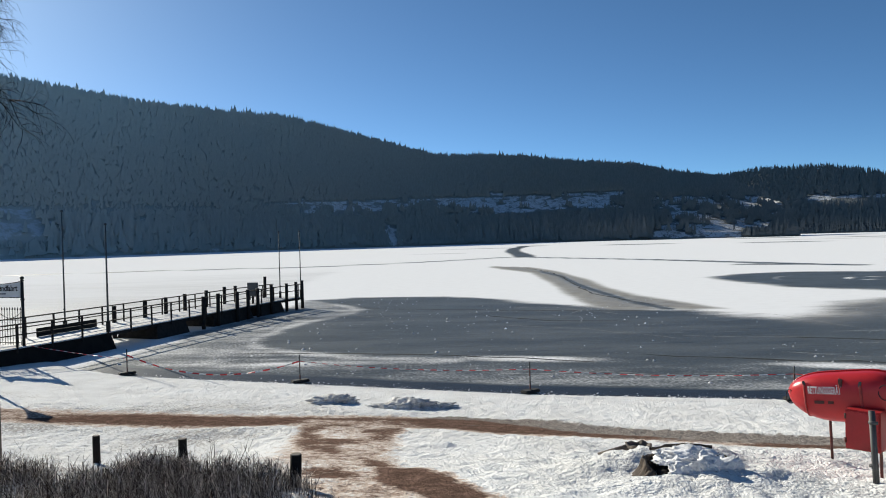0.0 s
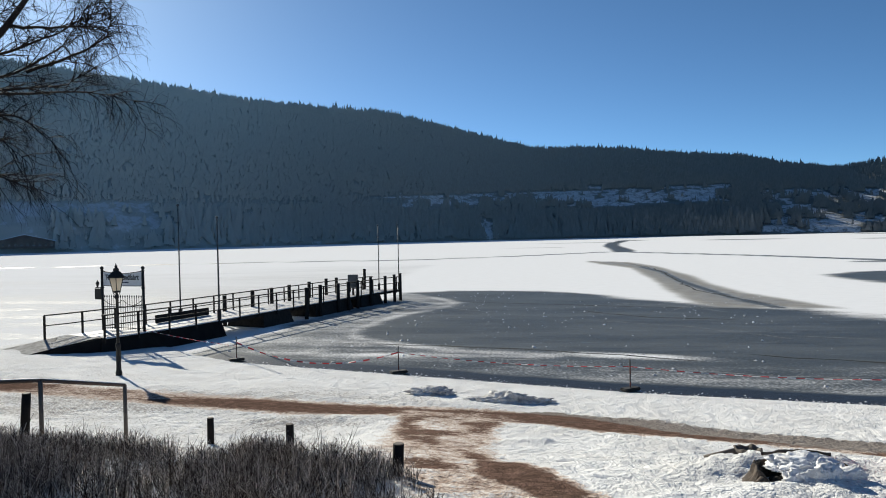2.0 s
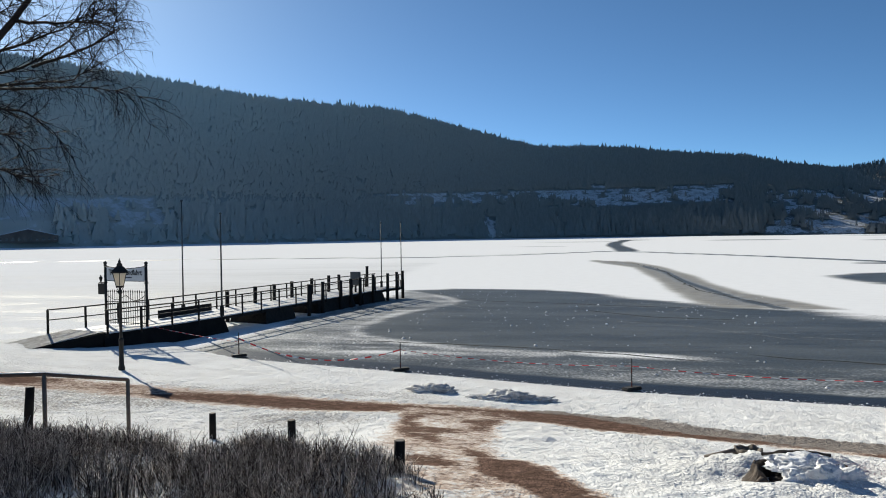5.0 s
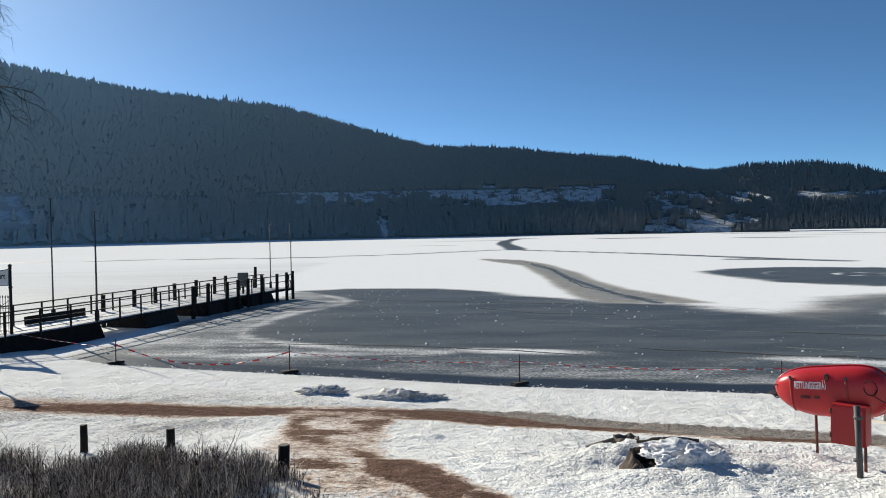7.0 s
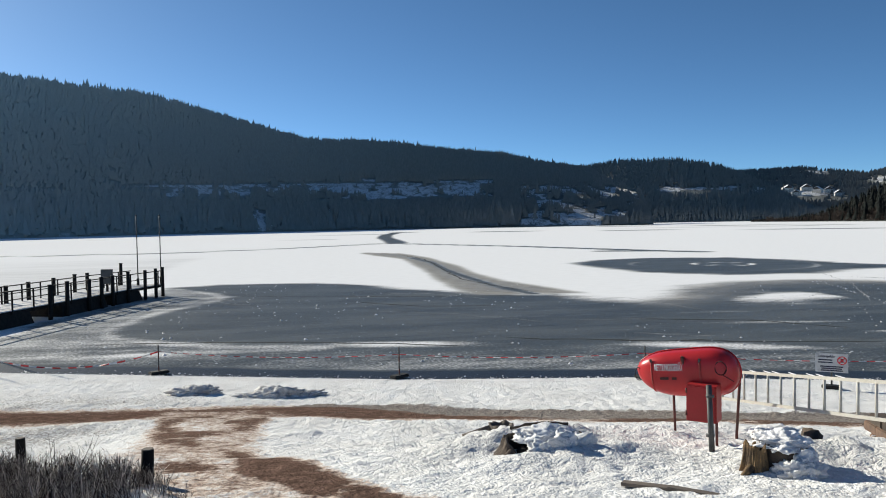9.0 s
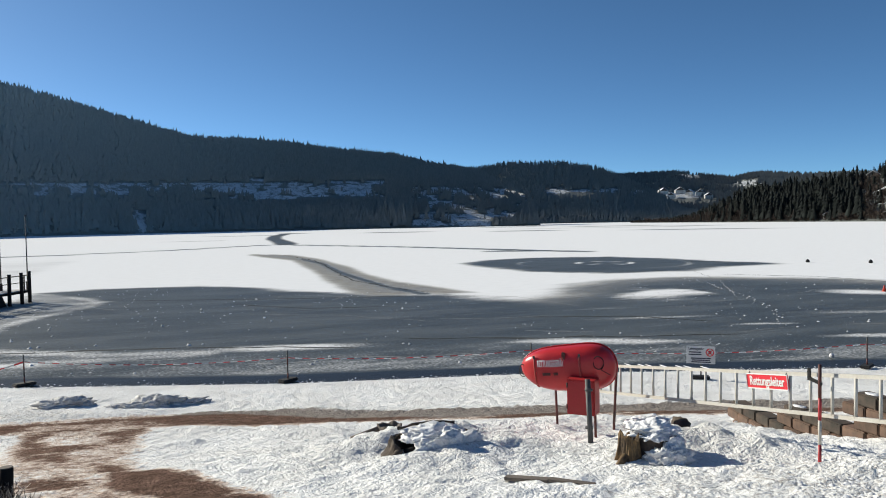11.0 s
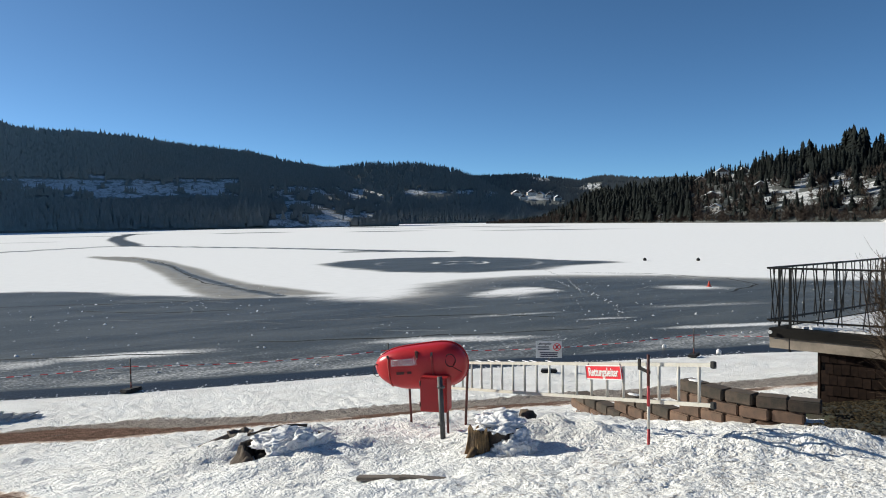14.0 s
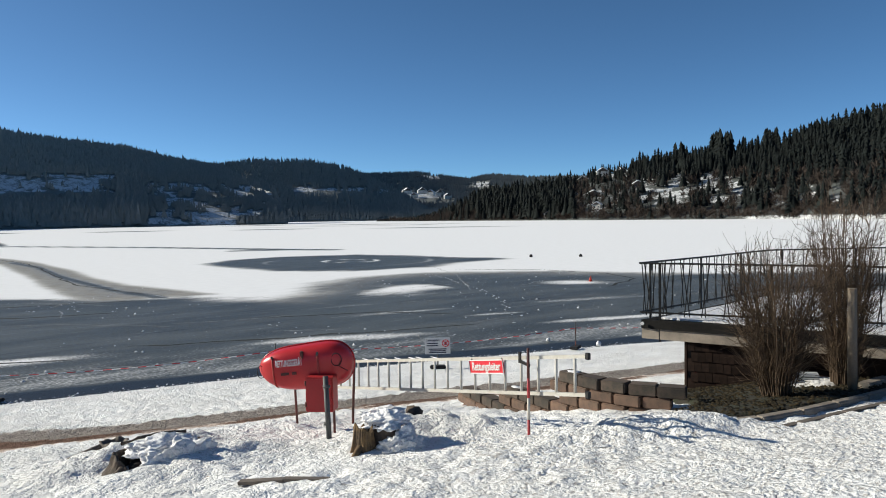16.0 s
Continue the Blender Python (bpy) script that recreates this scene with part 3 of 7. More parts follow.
attribute(lake.data, "murk", murk * smooth01(-snow, -0.95, -0.6))
attribute(lake.data, "grain", 1 - 0.75 * smooth01(ir, 45, 85))

# ---- hills beyond the lake ----
HILLS = {
    # azimuths, tangent of the skyline's height, distance of the foot, distance of the skyline
    "main": ([-100, -60, -37, -30, -22, -12.3, -9.8, -4.9, -0.5, 5.5, 10, 14.9, 17.6, 21.4, 23.2, 25.2, 26.2], [0.246, 0.236, 0.219, 0.2075, 0.1885, 0.172, 0.165, 0.1411, 0.1195, 0.1155, 0.105, 0.0965, 0.0843, 0.073, 0.055, 0.044, 0.002], ([-100, -60, -37, -20, 0, 16, 26], [430, 430, 480, 570, 690, 740, 780]), ([-100, -60, -37, -10, 0, 16, 21, 24, 26], [760, 760, 800, 850, 900, 980, 980, 900, 840])),
    "second": ([10, 16, 21.6, 23.9, 28, 30.4, 32.3, 35.6, 37.1, 42], [0.05, 0.066, 0.077, 0.0825, 0.0812, 0.073, 0.061, 0.030, 0.012, 0.004], ([10, 42], [1250, 1350]), ([10, 42], [1700, 1650])),
    "far": ([26, 32.3, 36.6, 40.2, 42.1, 45, 52], [0.055, 0.0605, 0.061, 0.0515, 0.0568, 0.052, 0.05], ([26, 52], [1700, 1700]), ([26, 52], [3300, 3300])),
    "right": ([33, 35.6, 38.7, 41.3, 46.2, 47.6, 50, 53.6, 57, 61, 63, 66.6, 69.5, 80, 105], [0.0, 0.002, 0.0213, 0.0381, 0.0513, 0.053, 0.072, 0.083, 0.090, 0.096, 0.101, 0.119, 0.128, 0.14, 0.15], ([33, 40, 50, 60, 70, 105], [1050, 820, 640, 560, 430, 300]), ([33, 40, 50, 60, 70, 105], [1150, 1050, 930, 850, 760, 600])),
}
TREE_TOP = {"main": 7.0, "second": 10.0, "far": 6.0, "right": 19.0}


def road(az):
    """The shelf of the road across the main hill, as a rise over run from the eye."""
    return np.interp(az, [-62, -42, -16, -11.6, -5.7, 2, 12.3, 14], [0.048, 0.050, 0.054, 0.0542, 0.0557, 0.0561, 0.0576, 0.0576])


def openness(which, az, x, y, z):
    """How far the forest is cleared at a place, 0 to 1."""
    slope = (z - EYE) / np.hypot(x, y)
    p = 0.40 * fractal(x, y, 45, 5) + 0.60 * fractal(x, y, 8, 7, 4)
    ragged = (fractal(x, y, 70, 55) - 0.5) * 0.006 + (fractal(x, y, 14, 57) - 0.5) * 0.008
    o = np.zeros(np.shape(x))
    az = az + (fractal(x, y, 38, 63) - 0.5) * 2.2

    def band(a0, a1, lo, hi, thick, e=0.5, rag=1.0):
        v = slope + ragged * rag
        return smooth01(az, a0, a0 + e) * smooth01(-az, -a1, -a1 + e) * smooth01(v, lo - 0.0008, lo + 0.0008) * smooth01(-v, -hi - 0.0008, -hi + 0.0008) * smooth01(p, thick, thick + 0.1)

    if which == "main":
        for args in ((-16, -13.0, 0.063, 0.077, 0.43), (-13.3, -8.5, 0.057, 0.078, 0.53), (-0.5, 14.4, 0.036, 0.0568, 0.35), (-11, 0.5, 0.041, 0.055, 0.43), (2, 13, 0.058, 0.063, 0.52), (-10.3, -9.4, -0.012, 0.042, 0.50, 0.3), (-4.9, -3.3, -0.012, 0.045, 0.50, 0.3), (0.9, 1.6, -0.008, 0.04, 0.48, 0.25), (5.0, 5.7, -0.004, 0.016, 0.46, 0.2), (15.5, 25.6, 0.034, 0.048, 0.36), (17, 25.6, 0.008, 0.036, 0.43), (15.8, 22.6, -0.006, 0.0115, 0.30), (-62, 13, -0.014, 0.001, 0.55), (-62, -29, 0.037, 0.050, 0.38), (-62, -27, 0.012, 0.037, 0.47), (-27, -17, 0.030, 0.052, 0.58)):
            o = np.maximum(o, band(*args))
        shelf = smooth01(-np.abs(slope - road(az)), -0.0019, -0.0011) * smooth01(-az, -14.6, -14.0) * (0.55 + 0.45 * smooth01(az, -16, -11)) * smooth01(fractal(x, y, 30, 59), 0.30, 0.45)
        o = np.maximum(o, shelf)
    elif which == "second":
        o = np.maximum(band(26.4, 32.4, 0.0365, 0.0415, 0.33), band(32.4, 34.6, 0.033, 0.039, 0.38))
    elif which == "far":
        o = np.maximum(np.maximum(band(35.3, 38.6, 0.025, 0.0345, 0.30), band(36.5, 38.4, 0.0525, 0.0575, 0.35)), band(40.2, 42.4, 0.040, 0.047, 0.30))
    else:
        p = 0.40 * fractal(x, y, 55, 25) + 0.60 * fractal(x, y, 11, 27, 3)
        for args in ((52.4, 61.0, 0.012, 0.052, 0.42), (47.8, 53.2, 0.004, 0.034, 0.47), (60, 68, 0.004, 0.034, 0.50), (48.5, 53.5, 0.046, 0.058, 0.38)):
            o = np.maximum(o, band(*args, 1.0))
        o = np.maximum(o, smooth01(az, 58, 61) * smooth01(-slope, 0.0015, 0.005))
    return o


def haze_rime(which, az, t):
    """How far frost and painted haze pale the trees: most on the long shaded western slope, least on the near
    right-hand one.
    """
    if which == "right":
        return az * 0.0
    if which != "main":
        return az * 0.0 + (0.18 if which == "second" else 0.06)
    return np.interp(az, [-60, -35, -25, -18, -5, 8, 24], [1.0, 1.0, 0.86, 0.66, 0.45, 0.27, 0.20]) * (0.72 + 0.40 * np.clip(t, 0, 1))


def hill_point(which, az, t):
    """A place on a hill: azimuth in degrees, t from 0 at the foot to 1 at the skyline and on beyond it."""
    a, e, foot, top = HILLS[which]
    d0, d1 = np.interp(az, *foot), np.interp(az, *top)
    zt = np.maximum(EYE + np.interp(az, a, e) * d1 - TREE_TOP[which], 1.0)
    r = d0 + (d1 - d0) * t
    x, y = r * np.sin(np.radians(az)), r * np.cos(np.radians(az))
    lump = (fractal(x, y, 140, 77) - 0.5) * 0.22 * np.sin(np.pi * np.clip(t, 0, 1))
    z = zt * (np.where(t < 1, 0.05 * np.clip(t * 25, 0, 1) + 0.95 * np.clip(t, 0, 2) ** 1.02, 1 - (t - 1) * 0.6) + lump)
    return x, y, np.where(t <= 0, -0.5 + t * 20, z)


for which, label in (("main", "steep forested hill with snowy clearings across the lake"), ("second", "dark wooded hill behind the lake's end"), ("far", "distant hills with snowy meadows"), ("right", "wooded slope with snowy meadows and houses")):
    a0, a1 = HILLS[which][0][0], HILLS[which][0][-1]
    ha, ht = np.meshgrid(np.linspace(a0, a1, 420), np.concatenate([[-0.02], np.linspace(0, 1.15, 150)]))
    hx, hy, hz = hill_point(which, ha, ht)
    hill = tagged(new("hill_" + which, grid_mesh("hill_" + which, hx, hy, hz, M_HILL)), label, "hill", kind="structure")
    attribute(hill.data, "open", openness(which, ha, hx, hy, hz))
    attribute(hill.data, "haze_rime", haze_rime(which, ha, ht))

rng = np.random.default_rng(7)


def conifers(x, y, z, h, mat, name, tiers=3, points=4, girth=0.17, rimed=None):
    """Many spruces in one mesh: jagged, drooping tiers round a thin stem."""
    n = len(x)
    k = points * 2
    per = tiers * (k + 1) + 4
    v = np.zeros((n, per, 3))
    faces = []
    for i in range(tiers):
        base = i * (k + 1)
        lo = 0.10 + 0.78 * (i / tiers) ** 0.95
        hi = min(1.0, lo + (0.62 if i == 0 else 1.15 / tiers)) if i < tiers - 1 else 1.0
        v[:, base, 2] = hi * h
        v[:, base, 0] = rng.normal(0, 0.01, n) * h
        rad = girth * h * (1 - lo) ** 0.8 * rng.uniform(0.75, 1.2, n)
        turn = rng.uniform(0, 6.283, n)
        for j in range(k):
            a = turn + 6.2832 * j / k
            rr = rad * (rng.uniform(0.85, 1.25, n) if j % 2 else rng.uniform(0.35, 0.7, n))
            v[:, base + 1 + j, 0], v[:, base + 1 + j, 1] = rr * np.cos(a), rr * np.sin(a)
            v[:, base + 1 + j, 2] = h * (lo + (0.0 if j % 2 else 0.05)) + rng.normal(0, 0.012, n) * h
            faces.append((base, base + 1 + j, base + 1 + (j + 1) % k))
    b = tiers * (k + 1)
    for j in range(3):
        v[:, b + j, 0], v[:, b + j, 1] = 0.018 * h * math.cos(2.1 * j), 0.018 * h * math.sin(2.1 * j)
        v[:, b + j, 2] = -0.04 * h
        faces.append((b + j, b + (j + 1) % 3, b + 3))
    v[:, b + 3, 2] = 0.5 * h
    v[:, :, 0] += x[:, None]
    v[:, :, 1] += y[:, None]
    v[:, :, 2] += z[:, None]
    f = (np.array(faces)[None] + (np.arange(n) * per)[:, None, None]).reshape(-1, 3)
    me = to_mesh(name, v.reshape(-1, 3), f, mat, True)
    # per-tree paleness: frost plus the haze painted into the colour
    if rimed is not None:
        attribute(me, "haze_rime", np.repeat(rimed, per))
        # normals bent down the slope to even out the light on the trees
        away = np.stack([x, y, x * 0], -1) / np.hypot(x, y)[:, None]
        nrm = 0.30 * (v - np.stack([x, y, z + 0.4 * h], -1)[:, None]) / h[:, None, None] - 0.78 * away[:, None] + np.array([0, 0, 0.36])
        nrm /= np.linalg.norm(nrm, axis=2, keepdims=True)
        me.normals_split_custom_set_from_vertices(nrm.reshape(-1, 3).astype(np.float32))
    return new(name, me)


def bare_crowns(x, y, z, h, mat, name, twigs=40):
    """Leafless broad crowns: sprays of thin upright twigs."""
    n = len(x)
    u = rng.normal(0, 1, (n, twigs, 3))
    u /= np.linalg.norm(u, axis=2, keepdims=True)
    rad = rng.uniform(0.3, 1.0, (n, twigs, 1)) ** 0.6
    c = np.stack([x, y, z + 0.58 * h], -1)[:, None] + u * rad * (np.stack([0.3 * h, 0.3 * h, 0.42 * h], -1))[:, None]
    d = u * np.array([1, 1, 0.6]) + np.array([0, 0, 0.7]) + rng.normal(0, 0.3, (n, twigs, 3))
    d *= (0.2 * h)[:, None, None] / np.linalg.norm(d, axis=2, keepdims=True)
    w = np.cross(d, rng.normal(0, 1, (n, twigs, 3)))
    w *= (0.022 * h)[:, None, None] / np.linalg.norm(w, axis=2, keepdims=True)
    v = np.stack([c - d - w, c - d + w, c + d], 2).reshape(-1, 3)
    stem = np.stack([np.stack([x - 0.02 * h, y, z], -1), np.stack([x + 0.02 * h, y, z], -1), np.stack([x, y, z + 0.7 * h], -1)], 1).reshape(-1, 3)
    v = np.concatenate([v, stem])
    return new(name, to_mesh(name, v, np.arange(len(v)).reshape(-1, 3), mat))


def scatter(which, n, t_lo=0.0, t_hi=1.06, lo=None, hi=None):
    a0, a1 = HILLS[which][0][0], HILLS[which][0][-1]
    az = rng.uniform(lo if lo is not None else a0, hi if hi is not None else a1, n)
    t = t_lo + (t_hi - t_lo) * rng.uniform(0, 1, n)
    x, y, z = hill_point(which, az, t)
    return az, t, x, y, z


# places of the houses on the right-hand slope: azimuth, height up the slope, width, depth, wall height, turn, timber-clad
PLOTS = [(47.6, 0.86, 13, 12, 6, 20, True), (49.2, 0.92, 18, 13, 7, -15, True), (50.6, 0.95, 22, 14, 8, 10, False), (52.0, 0.92, 14, 11, 6, 30, True), (49.9, 0.36, 13, 11, 6, 15, True), (45.9, 0.55, 11, 10, 5.5, 0, False), (53.2, 0.45, 12, 10, 6, 10, True), (50.2, 0.14, 11, 9, 5, -15, False), (46.4, 0.04, 9, 8, 4.5, 0, False), (54.6, 0.62, 12, 10, 5.5, 0, False), (44.8, 0.86, 12, 10, 5, 0, False)]


def built_on(az, t):
    """Whether a place lies on a house's plot or in the open strip below it."""
    res = np.zeros(np.shape(az), dtype=bool)
    for a, u, w_, *_ in PLOTS:
        res |= (np.abs(az - a) < 0.55 + 0.02 * w_) & (t > u - 0.11) & (t < u + 0.05)
    return res


# the main hill: spruce forest broken by a road cut, snowy banks and shore meadows
def below_clearings(which, az, x, y, z, h, shrink=0.3):
    """Trees whose tops would stand before a clearing are young and low."""
    for share in (1.0, 0.8, 0.6, 0.4):
        seen = openness(which, az, x, y, z + h * share)
        h = np.where((seen > 0.5) & (rng.uniform(0, 1, len(x)) < 0.84), h * shrink * rng.uniform(0.6, 1.5, len(x)), h)
    return h


az, t, x, y, z = scatter("main", 104000, 0.0, 1.08, -62, 26)
cleared = openness("main", az, x, y, z)
keep = (cleared < rng.uniform(0.1, 1.25, len(x))) & ~((az > -39.6) & (az < -35.8) & (t < 0.12))
az, t, x, y, z, cleared = az[keep], t[keep], x[keep], y[keep], z[keep], cleared[keep]
h = rng.uniform(5.5, 9.5, len(x)) * (1 - 0.5 * smooth01(cleared, 0.2, 0.8)) * np.where(rng.uniform(0, 1, len(x)) < 0.04, 1.35, 1.0) * np.where((t > 0.9) & (az > -16) & (az < -10.5) & (rng.uniform(0, 1, len(x)) < 0.3), 1.45, 1.0) * np.where(t < 0.12, 1.35, 1.0) * np.where((az > 13.5) & (az < 16.2) & (t < 0.3), 1.25, 1.0)
h *= 1 - (1 - np.interp(az, [-30, -10, 5], [0.58, 0.68, 0.85])) * smooth01(t, 0.02, 0.10) * smooth01(-t, -0.97, -0.92)
h = below_clearings("main", az, x, y, z, h)
tagged(conifers(x, y, z, h, M_HAZE_RIME, "forest", 2, 3, 0.25, haze_rime("main", az, t)), "dense rimed spruce forest on a steep shaded slope, haze painted into its colour", "forest", kind="stuff")
az, t, x, y, z = scatter("second", 14000, 0.0, 1.05)
keep = openness("second", az, x, y, z) < 0.4
az, t, x, y, z = az[keep], t[keep], x[keep], y[keep], z[keep]
tagged(conifers(x, y, z, below_clearings("second", az, x, y, z, rng.uniform(9, 15, len(x))), M_HAZE_RIME, "forest", 2, 3, 0.19, haze_rime("second", az, t)), "dark spruce forest on a rounded hill", "forest", kind="stuff")
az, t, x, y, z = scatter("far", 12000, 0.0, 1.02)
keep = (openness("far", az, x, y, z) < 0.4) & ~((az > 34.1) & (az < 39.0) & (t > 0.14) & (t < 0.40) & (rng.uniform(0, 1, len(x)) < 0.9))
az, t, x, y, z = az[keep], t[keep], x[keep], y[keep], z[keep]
tagged(conifers(x, y, z, below_clearings("far", az, x, y, z, rng.uniform(12, 20, len(x))), M_HAZE_RIME, "forest", 1, 4, 0.30, haze_rime("far", az, t)), "distant dark forest on hills", "forest", kind="stuff")
az, t, x, y, z = scatter("right", 7600, 0.0, 1.05, 33, 82)
slope = (z - EYE) / np.hypot(x, y)
keep = (openness("right", az, x, y, z) < rng.uniform(0.1, 1.25, len(x))) & ~(built_on(az, t) & (rng.uniform(0, 1, len(x)) < 0.62))
az, t, x, y, z, slope = az[keep], t[keep], x[keep], y[keep], z[keep], slope[keep]
leafless = rng.uniform(0, 1, len(x)) < np.where((slope < 0.045) & ((az < 41) | (az > 48)), 0.66, np.where(az < 40, 0.6, 0.06))
tall = ((np.abs(az - 56.2) < 0.4) | (np.abs(az - 59.2) < 0.7) | (np.abs(az - 62.5) < 0.5)) & (t > 0.75) & (rng.uniform(0, 1, len(x)) < 0.6)
h = 8 + 13 * rng.uniform(0, 1, len(x)) ** 1.3
h = np.where(tall, np.interp(az, [55.5, 56.6, 58.4, 59.2, 60.0, 62], [25, 25, 29, 35, 29, 24]) * rng.uniform(0.8, 1.05, len(x)), h) * np.where(az < 48.5, 1.2, np.where(az < 53, 0.75, 1.0))
h *= np.interp(az, [33, 36, 40.5], [0.15, 0.3, 1.0])
h = below_clearings("right", az, x, y, z, h, 0.4)
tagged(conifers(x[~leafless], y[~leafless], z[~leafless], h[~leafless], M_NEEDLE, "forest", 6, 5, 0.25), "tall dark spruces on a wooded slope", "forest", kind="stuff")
edge_az, edge_t, ex, ey, ez = scatter("right", 800, 0.0, 0.035, 34, 72)
edge_h = rng.uniform(3.5, 8.0, len(ex))
tagged(bare_crowns(ex, ey, ez - 0.5, edge_h, M_BARE, "shore_scrub", 30), "brown leafless scrub along the far shore", "scrub", kind="stuff")
tagged(bare_crowns(x[leafless], y[leafless], z[leafless], np.minimum(h[leafless] * 0.75, 11), M_BARE, "leafless_wood"), "brown leafless trees along the far shore", "forest", kind="stuff")


# ---- makers of things ----
def thing(name, label, category, group="", at=(0, 0, 0), turn=0.0):
    ob = new(name)
    ob.empty_display_size = 0.1
    ob.matrix_world = pose(*at, 0, 0, turn)
    return tagged(ob, label, category, group)


def part(name, bm, mat, parent, label=""):
    """Links a bmesh, in the parent's own coordinates, as one mesh under it."""
    me = bpy.data.meshes.new(name)
    bm.to_mesh(me)
    bm.free()
    me.materials.append(mat)
    ob = new(name, me)
    ob.parent = parent
    return tagged(ob, label) if label else ob


def part_mesh(name, me, parent, label=""):
    ob = new(name, me)
    ob.parent = parent
    return tagged(ob, label) if label else ob


def box(size, at=(0, 0, 0), turn=(0, 0, 0), bevel=0.0, bm=None, taper=1.0):
    bm = bm or bmesh.new()
    fresh = bmesh.ops.create_cube(bm, size=1.0)["verts"]
    for v in fresh:
        k = taper if v.co.z > 0 else 1.0
        v.co = Vector((v.co.x * size[0] * k, v.co.y * size[1] * k, v.co.z * size[2]))
    if bevel:
        edges = list({e for v in fresh for e in v.link_edges})
        out = bmesh.ops.bevel(bm, geom=edges, offset=bevel, segments=2, affect="EDGES")
        fresh = list({v for f in out["faces"] for v in f.verts} | {v for v in fresh if v.is_valid})
    bmesh.ops.transform(bm, matrix=pose(*at, *turn), verts=fresh)
    return bm


def rod(p, q, r, r2=None, seg=8, bm=None):
    """A round bar from p to q."""
    bm = bm or bmesh.new()
    p, q = Vector(p), Vector(q)
    fresh = bmesh.ops.create_cone(bm, cap_ends=True, segments=seg, radius1=r, radius2=r if r2 is None else r2, depth=(q - p).length)["verts"]
    m = Matrix.Translation((p + q) / 2) @ (q - p).to_track_quat("Z", "Y").to_matrix().to_4x4()
    bmesh.ops.transform(bm, matrix=m, verts=fresh)
    for f in {f for v in fresh for f in v.link_faces}:
        f.smooth = len(f.verts) == 4 and seg > 6
    return bm


def bar(p, q, w, h, bm=None):
    """A square bar from p to q, upright section w wide and h high."""
    bm = bm or bmesh.new()
    p, q = Vector(p), Vector(q)
    d = (q - p).normalized()
    side = d.cross(Vector((0, 0, 1)))
    side = side.normalized() if side.length > 1e-4 else Vector((1, 0, 0))
    up = side.cross(d)
    vs = [bm.verts.new(c + side * (w / 2 * a) + up * (h / 2 * b)) for c in (p, q) for a, b in ((-1, -1), (1, -1), (1, 1), (-1, 1))]
    for f in ((3, 2, 1, 0), (4, 5, 6, 7), (0, 1, 5, 4), (1, 2, 6, 5), (2, 3, 7, 6), (3, 0, 4, 7)):
        bm.faces.new([vs[i] for i in f])
    return bm


def turned(profile, seg=16, at=(0, 0, 0), bm=None):
    """A body of revolution from (radius, height) pairs."""
    bm = bm or bmesh.new()
    rings = []
    for r, z in profile:
        rings.append([bm.verts.new((at[0] + r * math.cos(6.28318 * k / seg), at[1] + r * math.sin(6.28318 * k / seg), at[2] + z)) for k in range(seg)])
    for a, b in zip(rings, rings[1:]):
        for k in range(seg):
            f = bm.faces.new((a[k], a[(k + 1) % seg], b[(k + 1) % seg], b[k]))
            f.smooth = seg > 8
    bm.faces.new(rings[0][::-1])
    bm.faces.new(rings[-1])
    return bm


def lump(size, at=(0, 0, 0), rough=0.25, seed=0, div=3, bm=None, flat=0.0):
    """An uneven clod: a sphere pushed about by noise, its foot sunk flat."""
    bm = bm or bmesh.new()
    fresh = bmesh.ops.create_icosphere(bm, subdivisions=div, radius=1.0)["verts"]
    for v in fresh:
        k = 1 + rough * (noise.noise(v.co * 1.7 + Vector((seed * 3.1, seed, 0))) + 0.6 * noise.noise(v.co * 4.3 + Vector((seed, 0, seed))) + 0.35 * noise.noise(v.co * 9.0 + Vector((0, seed, 0))))
        v.co = Vector((v.co.x * k * size[0], v.co.y * k * size[1], max(v.co.z, flat - 1) * k * size[2])) + Vector(at)
    for f in {f for v in fresh for f in v.link_faces}:
        f.smooth = True
    return bm


def tubes(name, lines, mat, sides=4):
    """Many tapering branches in one mesh. Each line: points and radii."""
    verts, faces, base = [], [], 0
    ring = [(math.cos(6.28318 * k / sides), math.sin(6.28318 * k / sides)) for k in range(sides)]
    for pts, radii in lines:
        pts = np.asarray(pts, dtype=float)
        d = np.gradient(pts, axis=0)
        d /= np.linalg.norm(d, axis=1, keepdims=True) + 1e-9
        ref = np.where(np.abs(d[:, 2:3]) > 0.9, np.array([[1.0, 0, 0]]), np.array([[0, 0, 1.0]]))
        a = np.cross(d, ref)
        a /= np.linalg.norm(a, axis=1, keepdims=True) + 1e-9
        b = np.cross(d, a)
        r = np.asarray(radii, dtype=float)[:, None]
        verts.append(np.stack([pts + r * (c * a + s * b) for c, s in ring], 1).reshape(-1, 3))
        n = len(pts)
        i = base + np.arange((n - 1) * sides).reshape(n - 1, sides)
        j = np.roll(i, -1, axis=1)
        faces.append(np.stack([i, j, j + sides, i + sides], -1).reshape(-1, 4))
        base += n * sides
    return to_mesh(name, np.concatenate(verts), np.concatenate(faces), mat, True)


def writing(name, words, size, mat, parent, place, wrap=None, narrow=1.0, label=""):
    """Letters in the built-in font, turned into a flat mesh at a pose; wrap lays them on a curved face."""
    me = TEXTS[words].copy()
    for v in me.vertices:
        v.co *= size
        v.co.x *= narrow
        v.co = place @ v.co
        if wrap:
            v.co = wrap(v.co)
    me.materials.clear()
    me.materials.append(mat)
    ob = new(name, me)
    ob.parent = parent
    return tagged(ob, label or "lettering '%s'" % words)


